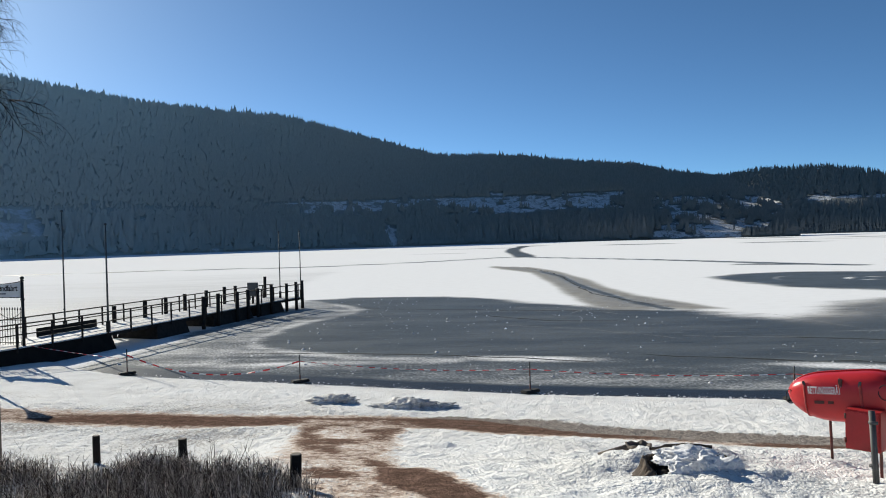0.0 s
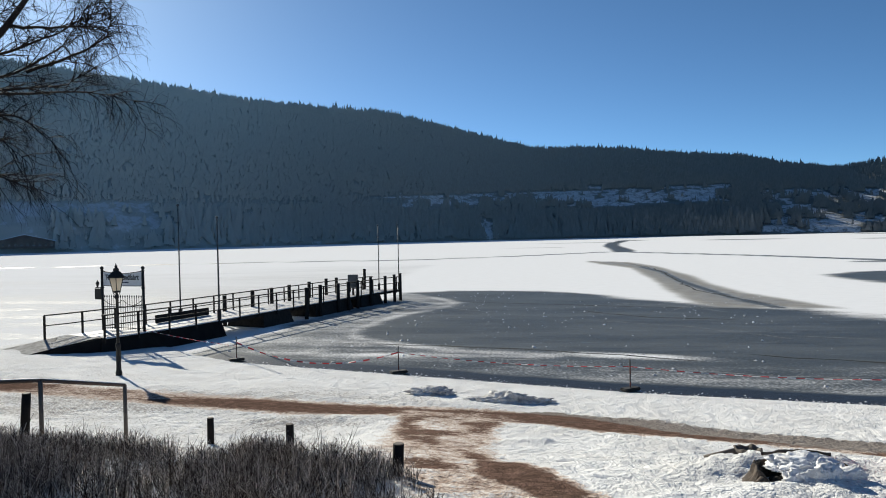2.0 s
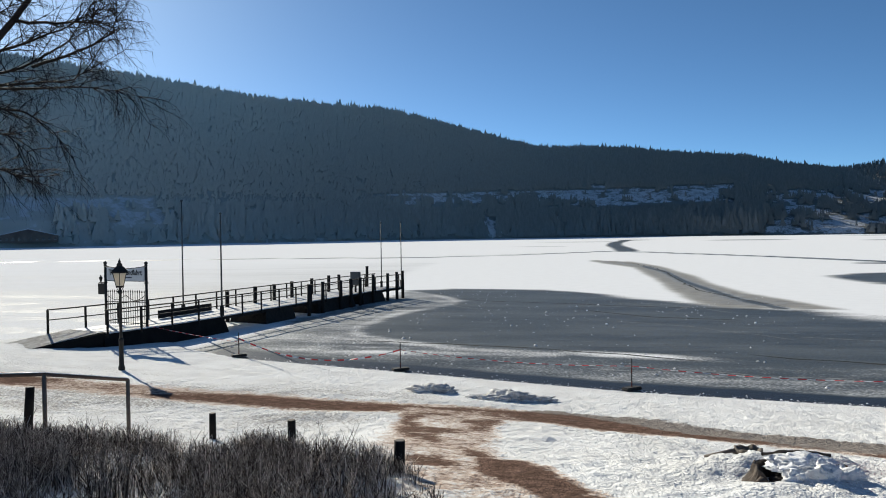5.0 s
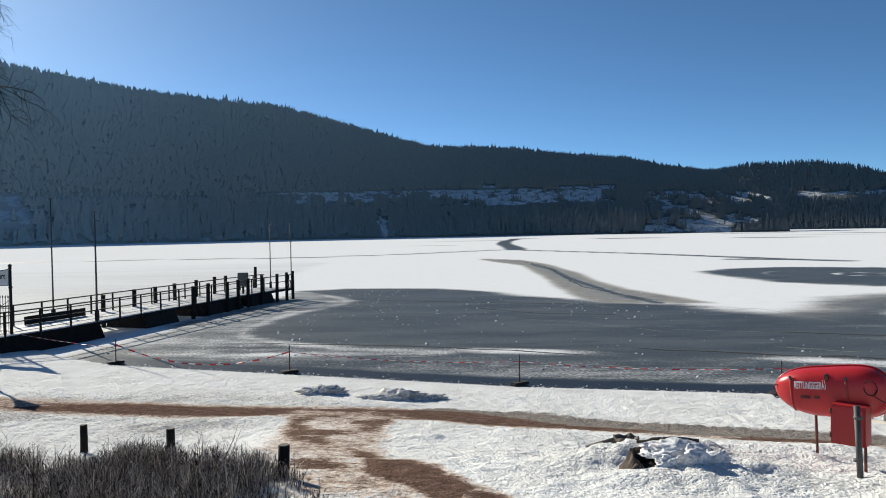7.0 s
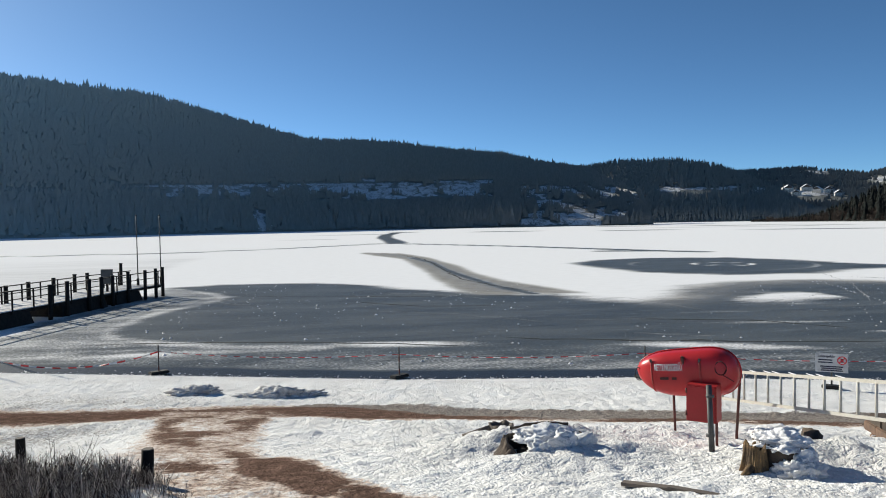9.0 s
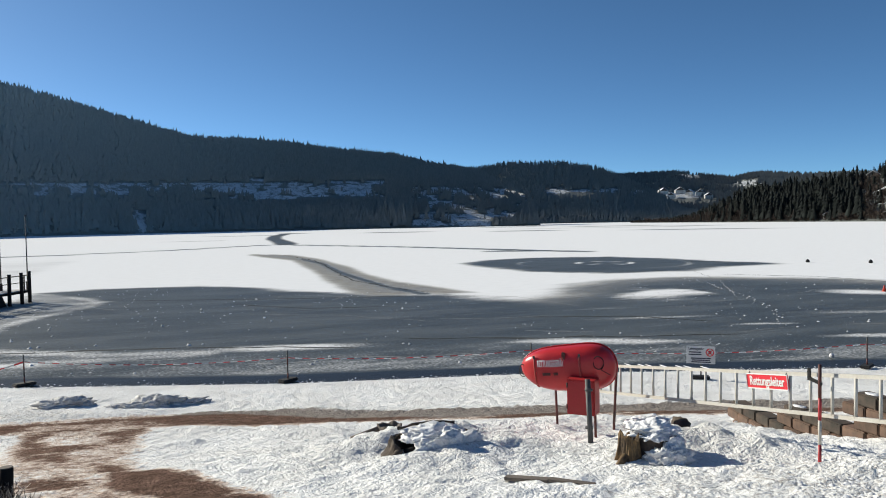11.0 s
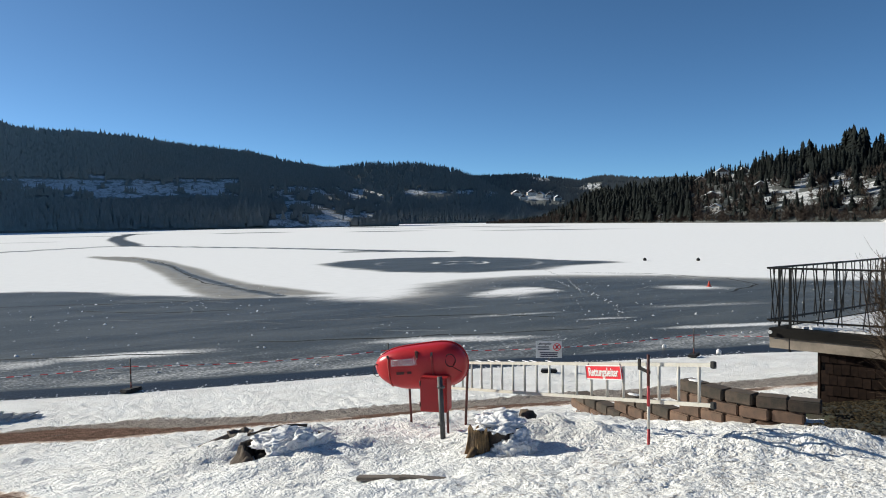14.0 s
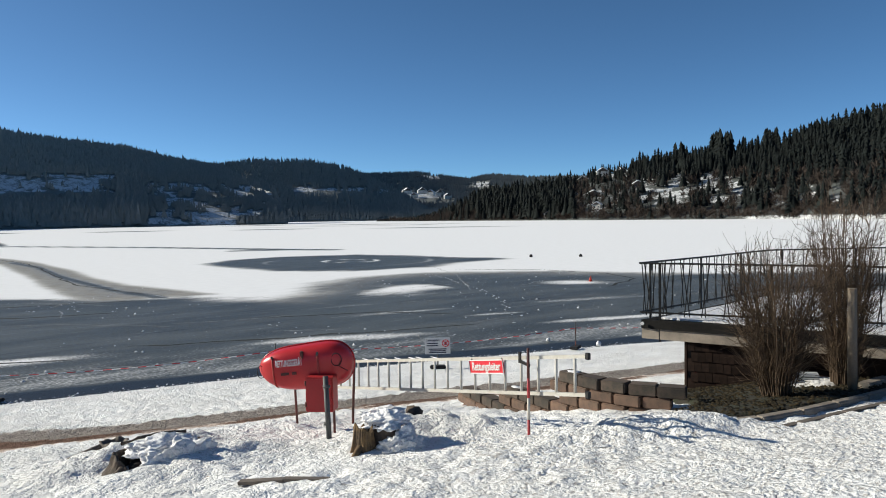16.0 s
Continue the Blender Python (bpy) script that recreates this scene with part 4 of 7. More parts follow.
M_RED = material("red_gloss_shell", (0.52, 0.022, 0.028), 0.32, vary=0.06, scale=3, second=(0.42, 0.02, 0.025), second_scale=2.0, bump=0.002, bump_scale=6)
M_REDBOX = material("red_painted_steel", (0.42, 0.02, 0.025), 0.45, vary=0.1, scale=6, second=(0.33, 0.02, 0.02))
M_WHITE = material("white_paint", (0.80, 0.80, 0.78), 0.5, vary=0.06, scale=10, second=(0.68, 0.67, 0.64))
M_SIGNRED = material("red_sign_enamel", (0.66, 0.03, 0.05), 0.35, vary=0.05, scale=8, second=(0.58, 0.03, 0.04))
M_BANDRED = material("dull_red_enamel", (0.40, 0.03, 0.04), 0.5, vary=0.15, scale=10, second=(0.22, 0.03, 0.03))
M_BLACK = material("black_cast_iron", (0.012, 0.0125, 0.013), 0.5, metal=0.0, vary=0.3, scale=12, spec=0.25, second=(0.02, 0.019, 0.017), bump=0.002, bump_scale=60)
M_STEEL = material("galvanised_steel", (0.055, 0.057, 0.058), 0.65, metal=0.2, vary=0.2, scale=12, second=(0.10, 0.10, 0.10))
M_RUST = material("dark_red_steel_leg", (0.13, 0.035, 0.03), 0.6, metal=0.2, vary=0.3, scale=14, second=(0.06, 0.03, 0.025))
M_ALU = material("weathered_white_ladder_wood", (0.54, 0.52, 0.47), 0.6, vary=0.18, scale=14, second=(0.48, 0.45, 0.39), second_scale=9, bump=0.002, bump_scale=80)
M_WOOD = material("dark_wet_timber", (0.030, 0.025, 0.021), 0.8, spec=0.2, vary=0.35, scale=8, second=(0.014, 0.012, 0.0105), second_scale=5, bump=0.006, bump_scale=40)
M_TAR = material("tarred_post_wood", (0.012, 0.0105, 0.010), 0.85, spec=0.15, vary=0.4, scale=10, second=(0.022, 0.019, 0.017), second_scale=7, bump=0.006, bump_scale=45)
M_GREYWOOD = material("grey_weathered_timber", (0.15, 0.125, 0.10), 0.8, vary=0.3, scale=9, second=(0.11, 0.09, 0.075), second_scale=6, bump=0.005, bump_scale=50)
M_BROWNWOOD = material("brown_painted_timber", (0.10, 0.062, 0.045), 0.7, vary=0.3, scale=10, second=(0.06, 0.04, 0.03), bump=0.004, bump_scale=50)
M_CONCRETE = material("weathered_concrete", (0.30, 0.255, 0.205), 0.85, vary=0.25, scale=8, second=(0.17, 0.145, 0.118), second_scale=3, bump=0.006, bump_scale=45)
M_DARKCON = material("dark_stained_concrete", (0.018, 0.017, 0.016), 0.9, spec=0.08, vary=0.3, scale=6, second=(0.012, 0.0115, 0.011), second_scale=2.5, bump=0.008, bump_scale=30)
M_BLOCK = material("reddish_concrete_block", (0.165, 0.102, 0.070), 0.9, vary=0.25, scale=10, second=(0.10, 0.068, 0.050), second_scale=4, bump=0.008, bump_scale=60, random=0.22)
M_BLOCKTOP = material("dark_mossy_block", (0.088, 0.064, 0.048), 0.9, vary=0.3, scale=10, second=(0.040, 0.035, 0.028), second_scale=5, bump=0.008, bump_scale=60, random=0.25)
M_SHINGLE = material("dark_brown_shingle", (0.030, 0.019, 0.014), 0.85, spec=0.1, vary=0.35, scale=12, second=(0.018, 0.012, 0.010), second_scale=8, bump=0.004, bump_scale=70, random=0.3)
M_RUBBER = material("black_rubber", (0.02, 0.02, 0.021), 0.8, vary=0.3, scale=12)
M_BARK = material("stump_bark", (0.10, 0.075, 0.055), 0.9, vary=0.4, scale=12, second=(0.045, 0.036, 0.03), second_scale=7, bump=0.02, bump_scale=26)
M_HEART = material("split_yellow_wood", (0.21, 0.135, 0.062), 0.85, vary=0.5, scale=14, second=(0.055, 0.038, 0.024), second_scale=8, bump=0.015, bump_scale=34)
M_SOIL = material("mossy_leaf_litter", (0.024, 0.019, 0.012), 0.95, vary=0.45, scale=14, second=(0.020, 0.024, 0.009), second_scale=6, bump=0.03, bump_scale=30)
M_STALK = island_material("frosted_dry_stalks", (0.024, 0.016, 0.011), (0.95, 0.85, 0.75), 0.9, 3.0)
M_TWIG = island_material("brown_willow_rods", (0.028, 0.020, 0.014), (0.135, 0.094, 0.062), 0.7)
M_BIRCH = island_material("dark_birch_twigs", (0.010, 0.008, 0.007), (0.028, 0.021, 0.018), 0.9)
M_BIRCHBARK = material("dark_birch_bark", (0.03, 0.023, 0.02), 0.9, vary=0.4, scale=14, second=(0.014, 0.011, 0.010), second_scale=9, bump=0.01, bump_scale=40)
M_GREY = material("grey_painted_board", (0.58, 0.59, 0.60), 0.6, vary=0.12, scale=6, second=(0.46, 0.47, 0.48))
M_PAPER = material("faded_notice_paper", (0.48, 0.49, 0.47), 0.7, vary=0.1, scale=10, second=(0.36, 0.38, 0.37), second_scale=7)
M_INK = material("blue_black_lettering", (0.02, 0.025, 0.06), 0.6, vary=0.1)
M_ICECLOD = island_material("grey_ice_lumps", (0.34, 0.35, 0.36), (0.78, 0.78, 0.80), 0.6)
M_CRUST = material("grey_crusted_snow", (0.70, 0.69, 0.68), 0.85, vary=0.2, scale=7, second=(0.44, 0.42, 0.40), second_scale=4, bump=0.04, bump_scale=16, spec=0.1)
M_CLOD = island_material("snow_clods", (0.62, 0.63, 0.65), (0.86, 0.86, 0.88), 0.6)


def lamp_glass():
    m = bpy.data.materials.new("frosted_lantern_glass")
    m.use_nodes = True
    n, l = m.node_tree.nodes, m.node_tree.links
    tr = n.new("ShaderNodeBsdfTranslucent")
    tr.inputs["Color"].default_value = (0.85, 0.78, 0.66, 1)
    mix = n.new("ShaderNodeMixShader")
    mix.inputs["Fac"].default_value = 0.65
    b = n["Principled BSDF"]
    b.inputs["Base Color"].default_value = (0.7, 0.66, 0.58, 1)
    b.inputs["Roughness"].default_value = 0.4
    l.new(b.outputs["BSDF"], mix.inputs[1])
    l.new(tr.outputs["BSDF"], mix.inputs[2])
    l.new(mix.outputs["Shader"], n["Material Output"].inputs["Surface"])
    return m


M_LAMPGLASS = lamp_glass()
M_OLD_SNOW = material("trampled_snow", (0.82, 0.82, 0.84), 0.6, vary=0.12, scale=9, bump=0.05, bump_scale=12, second=(0.70, 0.69, 0.68), second_scale=3)


# ---- the landing stage ----
DECK = 0.88
EDGE = [(-18.75, 28.9), (-17.9, 31.1), (-17.2, 32.9), (-16.5, 35.6), (-15.6, 39.4), (-14.1, 45.2), (-12.5, 51.6), (-11.0, 56.0)]     # lakeward right edge
WIDE = 2.45


def offset(line, d):
    """The line moved sideways to its left by d."""
    out = []
    for i, (x, y) in enumerate(line):
        (ax, ay), (bx, by) = line[max(i - 1, 0)], line[min(i + 1, len(line) - 1)]
        k = math.hypot(bx - ax, by - ay)
        out.append((x - (by - ay) / k * d, y + (bx - ax) / k * d))
    return out


def along(line, s):
    """The point at the length s along a line of x, y."""
    for (ax, ay), (bx, by) in zip(line, line[1:]):
        k = math.hypot(bx - ax, by - ay)
        if s <= k or (bx, by) == tuple(line[-1]):
            return ax + (bx - ax) * s / k, ay + (by - ay) * s / k
        s -= k


def line_length(line):
    return sum(math.hypot(b[0] - a[0], b[1] - a[1]) for a, b in zip(line, line[1:]))


FAR_EDGE = offset(EDGE, WIDE)
LEN = line_length(EDGE)
pier = thing("pier", "dark timber landing stage with a snow-dusted deck", "pier")
# abutment of concrete from the bank out to the first gap
ramp_r, ramp_l = (-20.2, 26.3), (-22.4, 27.4)
bm = bmesh.new()
tr, tl = EDGE[0], FAR_EDGE[0]
zr, zl = at_bank(*ramp_r) - 0.02, at_bank(*ramp_l) - 0.02
vs = [bm.verts.new(v) for v in ((*ramp_r, zr), (*tr, DECK), (*tl, DECK), (*ramp_l, zl), (*ramp_r, zr - 0.12), (*tr, -0.2), (*tl, -0.2), (*ramp_l, zl - 0.12))]
for f in ((0, 1, 2, 3), (4, 5, 1, 0), (5, 6, 2, 1), (6, 7, 3, 2), (7, 4, 0, 3)):
    bm.faces.new([vs[k] for k in f])
bmesh.ops.recalc_face_normals(bm, faces=bm.faces[:])
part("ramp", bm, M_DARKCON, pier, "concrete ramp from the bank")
bm = bmesh.new()
vs = [bm.verts.new(v) for v in ((ramp_r[0] - 0.05, ramp_r[1], zr + 0.03), (tr[0] - 0.12, tr[1], DECK + 0.03), (tl[0] + 0.05, tl[1], DECK + 0.03), (*ramp_l, zl + 0.03))]
bm.faces.new(vs)
bmesh.ops.solidify(bm, geom=bm.faces[:], thickness=0.025)
part("ramp_snow", bm, M_CRUST, pier, "trodden snow on the ramp")
ab, ab_far = [along(EDGE, s) for s in (0.0, 2.3, 4.5, 7.2)], [along(FAR_EDGE, s) for s in (0.0, 2.3, 4.5, 7.2)]


def crib(right, left, top, foot, splay, name, mat):
    """A solid pier foot: sloping faces from the deck's edges down to the ice."""
    bm = bmesh.new()
    n = len(right)
    rows = []
    for i in range(n):
        rx, ry = right[i]
        lx, ly = left[i]
        ux, uy = (rx - lx) / WIDE, (ry - ly) / WIDE
        ex, ey = 0, 0
        if i in (0, n - 1):
            j = 1 if i == 0 else n - 2
            k = math.hypot(rx - right[j][0], ry - right[j][1])
            ex, ey = (rx - right[j][0]) / k * splay, (ry - right[j][1]) / k * splay
        rows.append([bm.verts.new(v) for v in ((rx, ry, top), (rx + ux * splay + ex, ry + uy * splay + ey, foot), (lx - ux * splay + ex, ly - uy * splay + ey, foot), (lx, ly, top))])
    for a, b in zip(rows, rows[1:]):
        for k in range(4):
            bm.faces.new((a[k], a[(k + 1) % 4], b[(k + 1) % 4], b[k]))
    bm.faces.new(rows[0][::-1])
    bm.faces.new(rows[-1])
    bmesh.ops.recalc_face_normals(bm, faces=bm.faces[:])
    return part(name, bm, mat, pier)


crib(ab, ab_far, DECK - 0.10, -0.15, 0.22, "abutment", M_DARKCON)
for s0, s1 in ((10.9, 13.5), (16.4, 20.9), (22.4, 25.2)):
    crib([along(EDGE, s0 + (s1 - s0) * k / 3) for k in range(4)], [along(FAR_EDGE, s0 + (s1 - s0) * k / 3) for k in range(4)], DECK - 0.16, -0.15, 0.22, "crib_foot", M_WOOD)
# carrying beams and deck planks
for line, inset in ((EDGE, 0.1), (FAR_EDGE, -0.1)):
    ln = offset(line, inset)
    bm = bmesh.new()
    for (ax, ay), (bx, by) in zip(ln[2:], ln[3:]):
        bar((ax, ay, DECK - 0.13), (bx, by, DECK - 0.13), 0.16, 0.2, bm)
    part("beam", bm, M_WOOD, pier)
M_DECK = material("snow_dusted_planks", (0.62, 0.62, 0.63), 0.7, vary=0.2, scale=5, second=(0.20, 0.18, 0.16), second_scale=1.6, contrast=(0.48, 0.66), random=0.12)
plank_me = bpy.data.meshes.new("plank")
pb = box((WIDE + 0.12, 0.225, 0.06), bevel=0.006)
pb.to_mesh(plank_me)
pb.free()
plank_me.materials.append(M_DECK)
s = 0.25
while s < LEN:
    (ax, ay), (bx, by) = along(EDGE, s), along(FAR_EDGE, s * line_length(FAR_EDGE) / LEN)
    p = new("plank", plank_me)
    p.matrix_basis = pose((ax + bx) / 2, (ay + by) / 2, DECK - 0.03, 0, 0, math.degrees(math.atan2(ay - by, ax - bx)))
    p.parent = pier
    s += 0.24

# railings with a top rail, a knee rail and posts
for line, first in ((EDGE, 0.1), (FAR_EDGE, 0.0)):
    rail = thing("pier_railing", "dark wooden railing along the landing stage", "railing", "pier railings")
    ln = offset(line, -0.05 if line is EDGE else 0.05)
    if line is not EDGE:
        ln = [(ln[0][0] - 0.45, ln[0][1] - 0.75)] + ln
    total = line_length(ln)
    for h, w, t in ((0.97, 0.10, 0.055), (0.52, 0.05, 0.045)):
        bm = bmesh.new()
        for (ax, ay), (bx, by) in zip(ln, ln[1:]):
            bar((ax, ay, DECK + h), (bx, by, DECK + h), w, t, bm)
        part("top_rail" if h > 0.9 else "knee_rail", bm, M_WOOD, rail)
    s = first
    while s < total:
        x, y = along(ln, s)
        part("post", box((0.085, 0.085, 1.2), (x, y, DECK + 0.36), (0, 0, 16), 0.008), M_WOOD, rail)
        s += 1.72

# mooring piles
pile_rows = [(EDGE, s, h) for s, h in ((15.0, 1.02), (16.6, 1.08), (18.9, 1.02), (20.3, 1.05), (21.6, 1.05), (23.6, 1.15), (25.6, 1.12), (27.0, 1.15), (27.9, 1.2))] + [(FAR_EDGE, s, h) for s, h in ((10.6, 0.85), (13.2, 0.95), (15.2, 0.95), (17.2, 1.0), (19.6, 1.05), (21.9, 1.12), (23.4, 1.1), (27.2, 1.55))]
for line, s, h in pile_rows:
    side = offset(line, -0.24 if line is EDGE else 0.24)
    x, y = along(side, min(s, line_length(side) - 0.05))
    r = 0.115
    tilt = random.uniform(-0.03, 0.03)
    pl = thing("mooring_pile", "dark round timber mooring pile standing in the ice", "pile", "mooring piles", (x, y, 0))
    shaft = part("shaft", rod((0, 0, -0.3), (tilt, tilt * 0.5, DECK + h), r * 1.05, r, 10), M_WOOD, pl)
    part("cap", rod((tilt, tilt * 0.5, DECK + h), (tilt, tilt * 0.5, DECK + h + 0.05), r * 1.14, r * 1.0, 10), M_BLACK, shaft)

# plank bench leaning at the far rail, notice box and flagpoles
bx0, by0 = along(offset(EDGE, WIDE - 0.3), 4.6)
bx1, by1 = along(offset(EDGE, WIDE - 0.3), 8.6)
bench = thing("plank_panel", "long dark plank panel leaning along the railing", "plank panel", "", (bx0, by0, DECK), math.degrees(math.atan2(by1 - by0, bx1 - bx0)))
for k in range(2):
    part("plank", box((math.hypot(bx1 - bx0, by1 - by0), 0.045, 0.20), (math.hypot(bx1 - bx0, by1 - by0) / 2, 0, 0.11 + 0.205 * k), (-4, 0, 0), 0.008), M_WOOD, bench)
nx, ny = along(offset(EDGE, 0.5), 22.2)
info = thing("information_box", "dull grey information box on a stand on the landing stage", "notice box", "", (nx, ny, DECK), -10)
part("case", box((0.72, 0.22, 0.95), (0, 0, 0.98), bevel=0.02), material("dull_grey_case", (0.13, 0.125, 0.115), 0.8, vary=0.15, scale=5, second=(0.09, 0.088, 0.082)), info)
part("stand", box((0.12, 0.12, 0.52), (0, 0, 0.26), bevel=0.01), M_WOOD, info)


def flagpole(x, y, foot, top, r=0.045):
    f = thing("flagpole", "bare thin metal flagpole at the landing stage", "flagpole", "flagpoles", (x, y, foot))
    part("mast", rod((0, 0, 0), (0, 0, top - foot), r, r * 0.6, 8), M_STEEL, f)
    part("foot_bracket", box((0.16, 0.16, 0.5), (0, 0, 0.25), bevel=0.01), M_BLACK, f)
    part("truck", turned([(0.02, -0.03), (0.07, 0.0), (0.07, 0.05), (0.02, 0.09)], 10, (0, 0, top - foot)), M_STEEL, f)
    part("cleat", box((0.03, 0.14, 0.03), (0, -0.06, 1.1), bevel=0.005), M_STEEL, f)


flagpole(-16.45, 35.45, DECK, 6.12, 0.055)
flagpole(-18.95, 36.2, DECK, 6.85)
flagpole(-12.45, 55.1, DECK, 5.85)
flagpole(-11.0, 55.7, DECK, 5.86)

# ---- gate at the landing stage ----
GATE_L, GATE_R = Vector((-20.5, 31.75, DECK)), Vector((-18.08, 31.12, DECK))
gate_w = (GATE_R - GATE_L).length
gate = thing("pier_gate", "black wrought-iron gate with a lettered name board, closed", "gate", "", GATE_L, math.degrees(math.atan2(GATE_R.y - GATE_L.y, GATE_R.x - GATE_L.x)))
for x in (0, gate_w):
    gatepost = part("gatepost", rod((x, 0, -0.25), (x, 0, 2.75), 0.065, 0.06, 10), M_BLACK, gate)
    part("finial", turned([(0.03, 2.75), (0.09, 2.79), (0.05, 2.83), (0.085, 2.88), (0.08, 2.94), (0.02, 2.99)], 12, (x, 0, 0)), M_BLACK, gatepost)
    part("collar", rod((x, 0, 1.95), (x, 0, 2.02), 0.085, 0.085, 10), M_BLACK, gatepost)
bm = bmesh.new()
top, bot = [], []
for k in range(25):
    x = 0.1 + (gate_w - 0.2) * k / 24
    z = 2.74 - 0.10 * math.sin(math.pi * k / 24)
    for dy, tl in ((-0.02, top), (0.02, bot)):
        tl.append((bm.verts.new((x, dy, z)), bm.verts.new((x, dy, 2.08))))
for k in range(24):
    (a, b), (c, d) = top[k], top[k + 1]
    (e, f), (g, h) = bot[k], bot[k + 1]
    for q in ((a, b, d, c), (g, h, f, e), (a, c, g, e), (b, f, h, d)):
        bm.faces.new(q)
bm.faces.new((top[0][0], bot[0][0], bot[0][1], top[0][1]))
bm.faces.new((top[-1][1], bot[-1][1], bot[-1][0], top[-1][0]))
board = part("name_board", bm, M_GREY, gate, "pale grey board with a curved top edge")
bm = bmesh.new()
for k in range(24):
    x0, x1 = 0.1 + (gate_w - 0.2) * k / 24, 0.1 + (gate_w - 0.2) * (k + 1) / 24
    bar((x0, 0, 2.75 - 0.10 * math.sin(math.pi * k / 24)), (x1, 0, 2.75 - 0.10 * math.sin(math.pi * (k + 1) / 24)), 0.06, 0.03, bm)
bar((0.1, 0, 2.07), (gate_w - 0.1, 0, 2.07), 0.06, 0.03, bm)
part("board_frame", bm, M_BLACK, board)
facing = pose(0, -0.024, 0, 90, 0, 0)
writing("lettering", "Titisee-Rundfahrt", 0.35, M_RUBBER, board, Matrix.Translation((gate_w / 2, 0, 2.46)) @ facing, narrow=0.82)
part("small_print", box((0.8, 0.004, 0.05), (gate_w / 2, -0.023, 2.23)), M_INK, board, "bar of small unreadable lettering")
for k in range(17):
    x = 0.14 + (gate_w - 0.28) * k / 16
    bm = rod((x, 0, 0.03), (x, 0, 1.52), 0.013, 0.013, 6)
    turned([(0.013, 1.52), (0.032, 1.57), (0.004, 1.66)], 6, (x, 0, 0), bm)
    part("picket", bm, M_BLACK, gate)
for z in (0.12, 1.1):
    part("crossbar", bar((0.06, 0, z), (gate_w - 0.06, 0, z), 0.02, 0.035), M_BLACK, gate)
for half in range(2):
    pts = []
    for k in range(13):
        u = k / 12
        pts.append((0.08 + (half + u) * (gate_w - 0.16) / 2, -0.02, 1.42 - 0.24 * math.sin(math.pi * u)))
    bm = bmesh.new()
    for a, b in zip(pts, pts[1:]):
        rod(a, b, 0.014, 0.014, 6, bm)
    part("swag", bm, M_BLACK, gate, "curved iron garland")
hang = part("bracket", bar((-0.42, 0, 1.98), (-0.03, 0, 1.98), 0.03, 0.04), M_BLACK, gate)
part("hanging_board", box((0.40, 0.05, 0.52), (-0.27, 0, 1.68), bevel=0.01), M_BLACK, hang, "small black board hung from a bracket")
part("bracket_lantern", turned([(0.03, 2.0), (0.05, 2.08), (0.085, 2.2), (0.03, 2.28), (0.02, 2.33)], 8, (-0.3, 0, 0)), M_BLACK, gate)


# ---- street lamp ----
def street_lamp(x, y):
    z = at_bank(x, y)
    o = thing("street_lamp", "black old-style street lamp with a tapered glass lantern", "street lamp", "", (x, y, z))
    o.scale = (0.90, 0.90, 0.90)
    part("base", turned([(0.115, -0.1), (0.115, 0.12), (0.088, 0.2), (0.080, 1.05), (0.102, 1.12), (0.068, 1.2)], 14), M_BLACK, o)
    part("column", turned([(0.065, 1.2), (0.056, 1.3), (0.046, 2.82), (0.085, 2.86), (0.085, 2.92), (0.045, 2.96), (0.045, 3.05)], 14), M_BLACK, o)
    bm = bmesh.new()
    for k in range(4):
        a = math.pi / 2 * k + 0.4
        rod((0.04 * math.cos(a), 0.04 * math.sin(a), 2.92), (0.14 * math.cos(a), 0.14 * math.sin(a), 3.10), 0.012, 0.012, 6, bm)
    part("cradle", bm, M_BLACK, o)
    glass = part("lantern_glass", turned([(0.135, 3.12), (0.265, 3.62)], 6), M_LAMPGLASS, o, "frosted lantern glass glowing in the low sun")
    for k in range(6):
        a = 6.28318 * k / 6
        part("lantern_bar", rod((0.14 * math.cos(a), 0.14 * math.sin(a), 3.1), (0.272 * math.cos(a), 0.272 * math.sin(a), 3.63), 0.014, 0.014, 6), M_BLACK, glass)
    part("lantern_ring", turned([(0.12, 3.06), (0.155, 3.09), (0.15, 3.13)], 6), M_BLACK, o)
    lantern_roof = part("roof", turned([(0.335, 3.60), (0.335, 3.65), (0.17, 3.82), (0.11, 3.86), (0.11, 3.93), (0.04, 3.99)], 6), M_BLACK, o)
    part("finial", turned([(0.03, 3.97), (0.055, 4.02), (0.025, 4.07), (0.01, 4.14)], 10), M_BLACK, lantern_roof)


street_lamp(-13.99, 22.42)

# ---- barrier tape along the shore ----
M_TAPE_R = material("red_barrier_tape", (0.70, 0.04, 0.05), 0.4, vary=0.05)
M_TAPE_W = material("white_barrier_tape", (0.80, 0.80, 0.80), 0.4, vary=0.05)
STANDS = [(-12.45, 28.3), (-5.2, 25.75), (2.65, 23.05), (9.95, 20.75), (20.06, 17.45), (31.0, 13.0)]
for x, y in STANDS:
    z = max(at_bank(x, y), 0.0) + 0.03
    o = thing("barrier_stand", "thin striped post in a black rubber foot", "barrier post", "barrier posts", (x, y, z), random.uniform(0, 40))
    part("rubber_foot", box((0.62, 0.3, 0.1), (0, 0, 0.05), bevel=0.03), M_RUBBER, o)
    for k in range(4):
        part("pole_band", rod((0, 0, 0.06 + 0.23 * k), (0, 0, 0.06 + 0.23 * (k + 1)), 0.022, 0.022, 8), (M_RUST, M_STEEL)[k % 2], o)


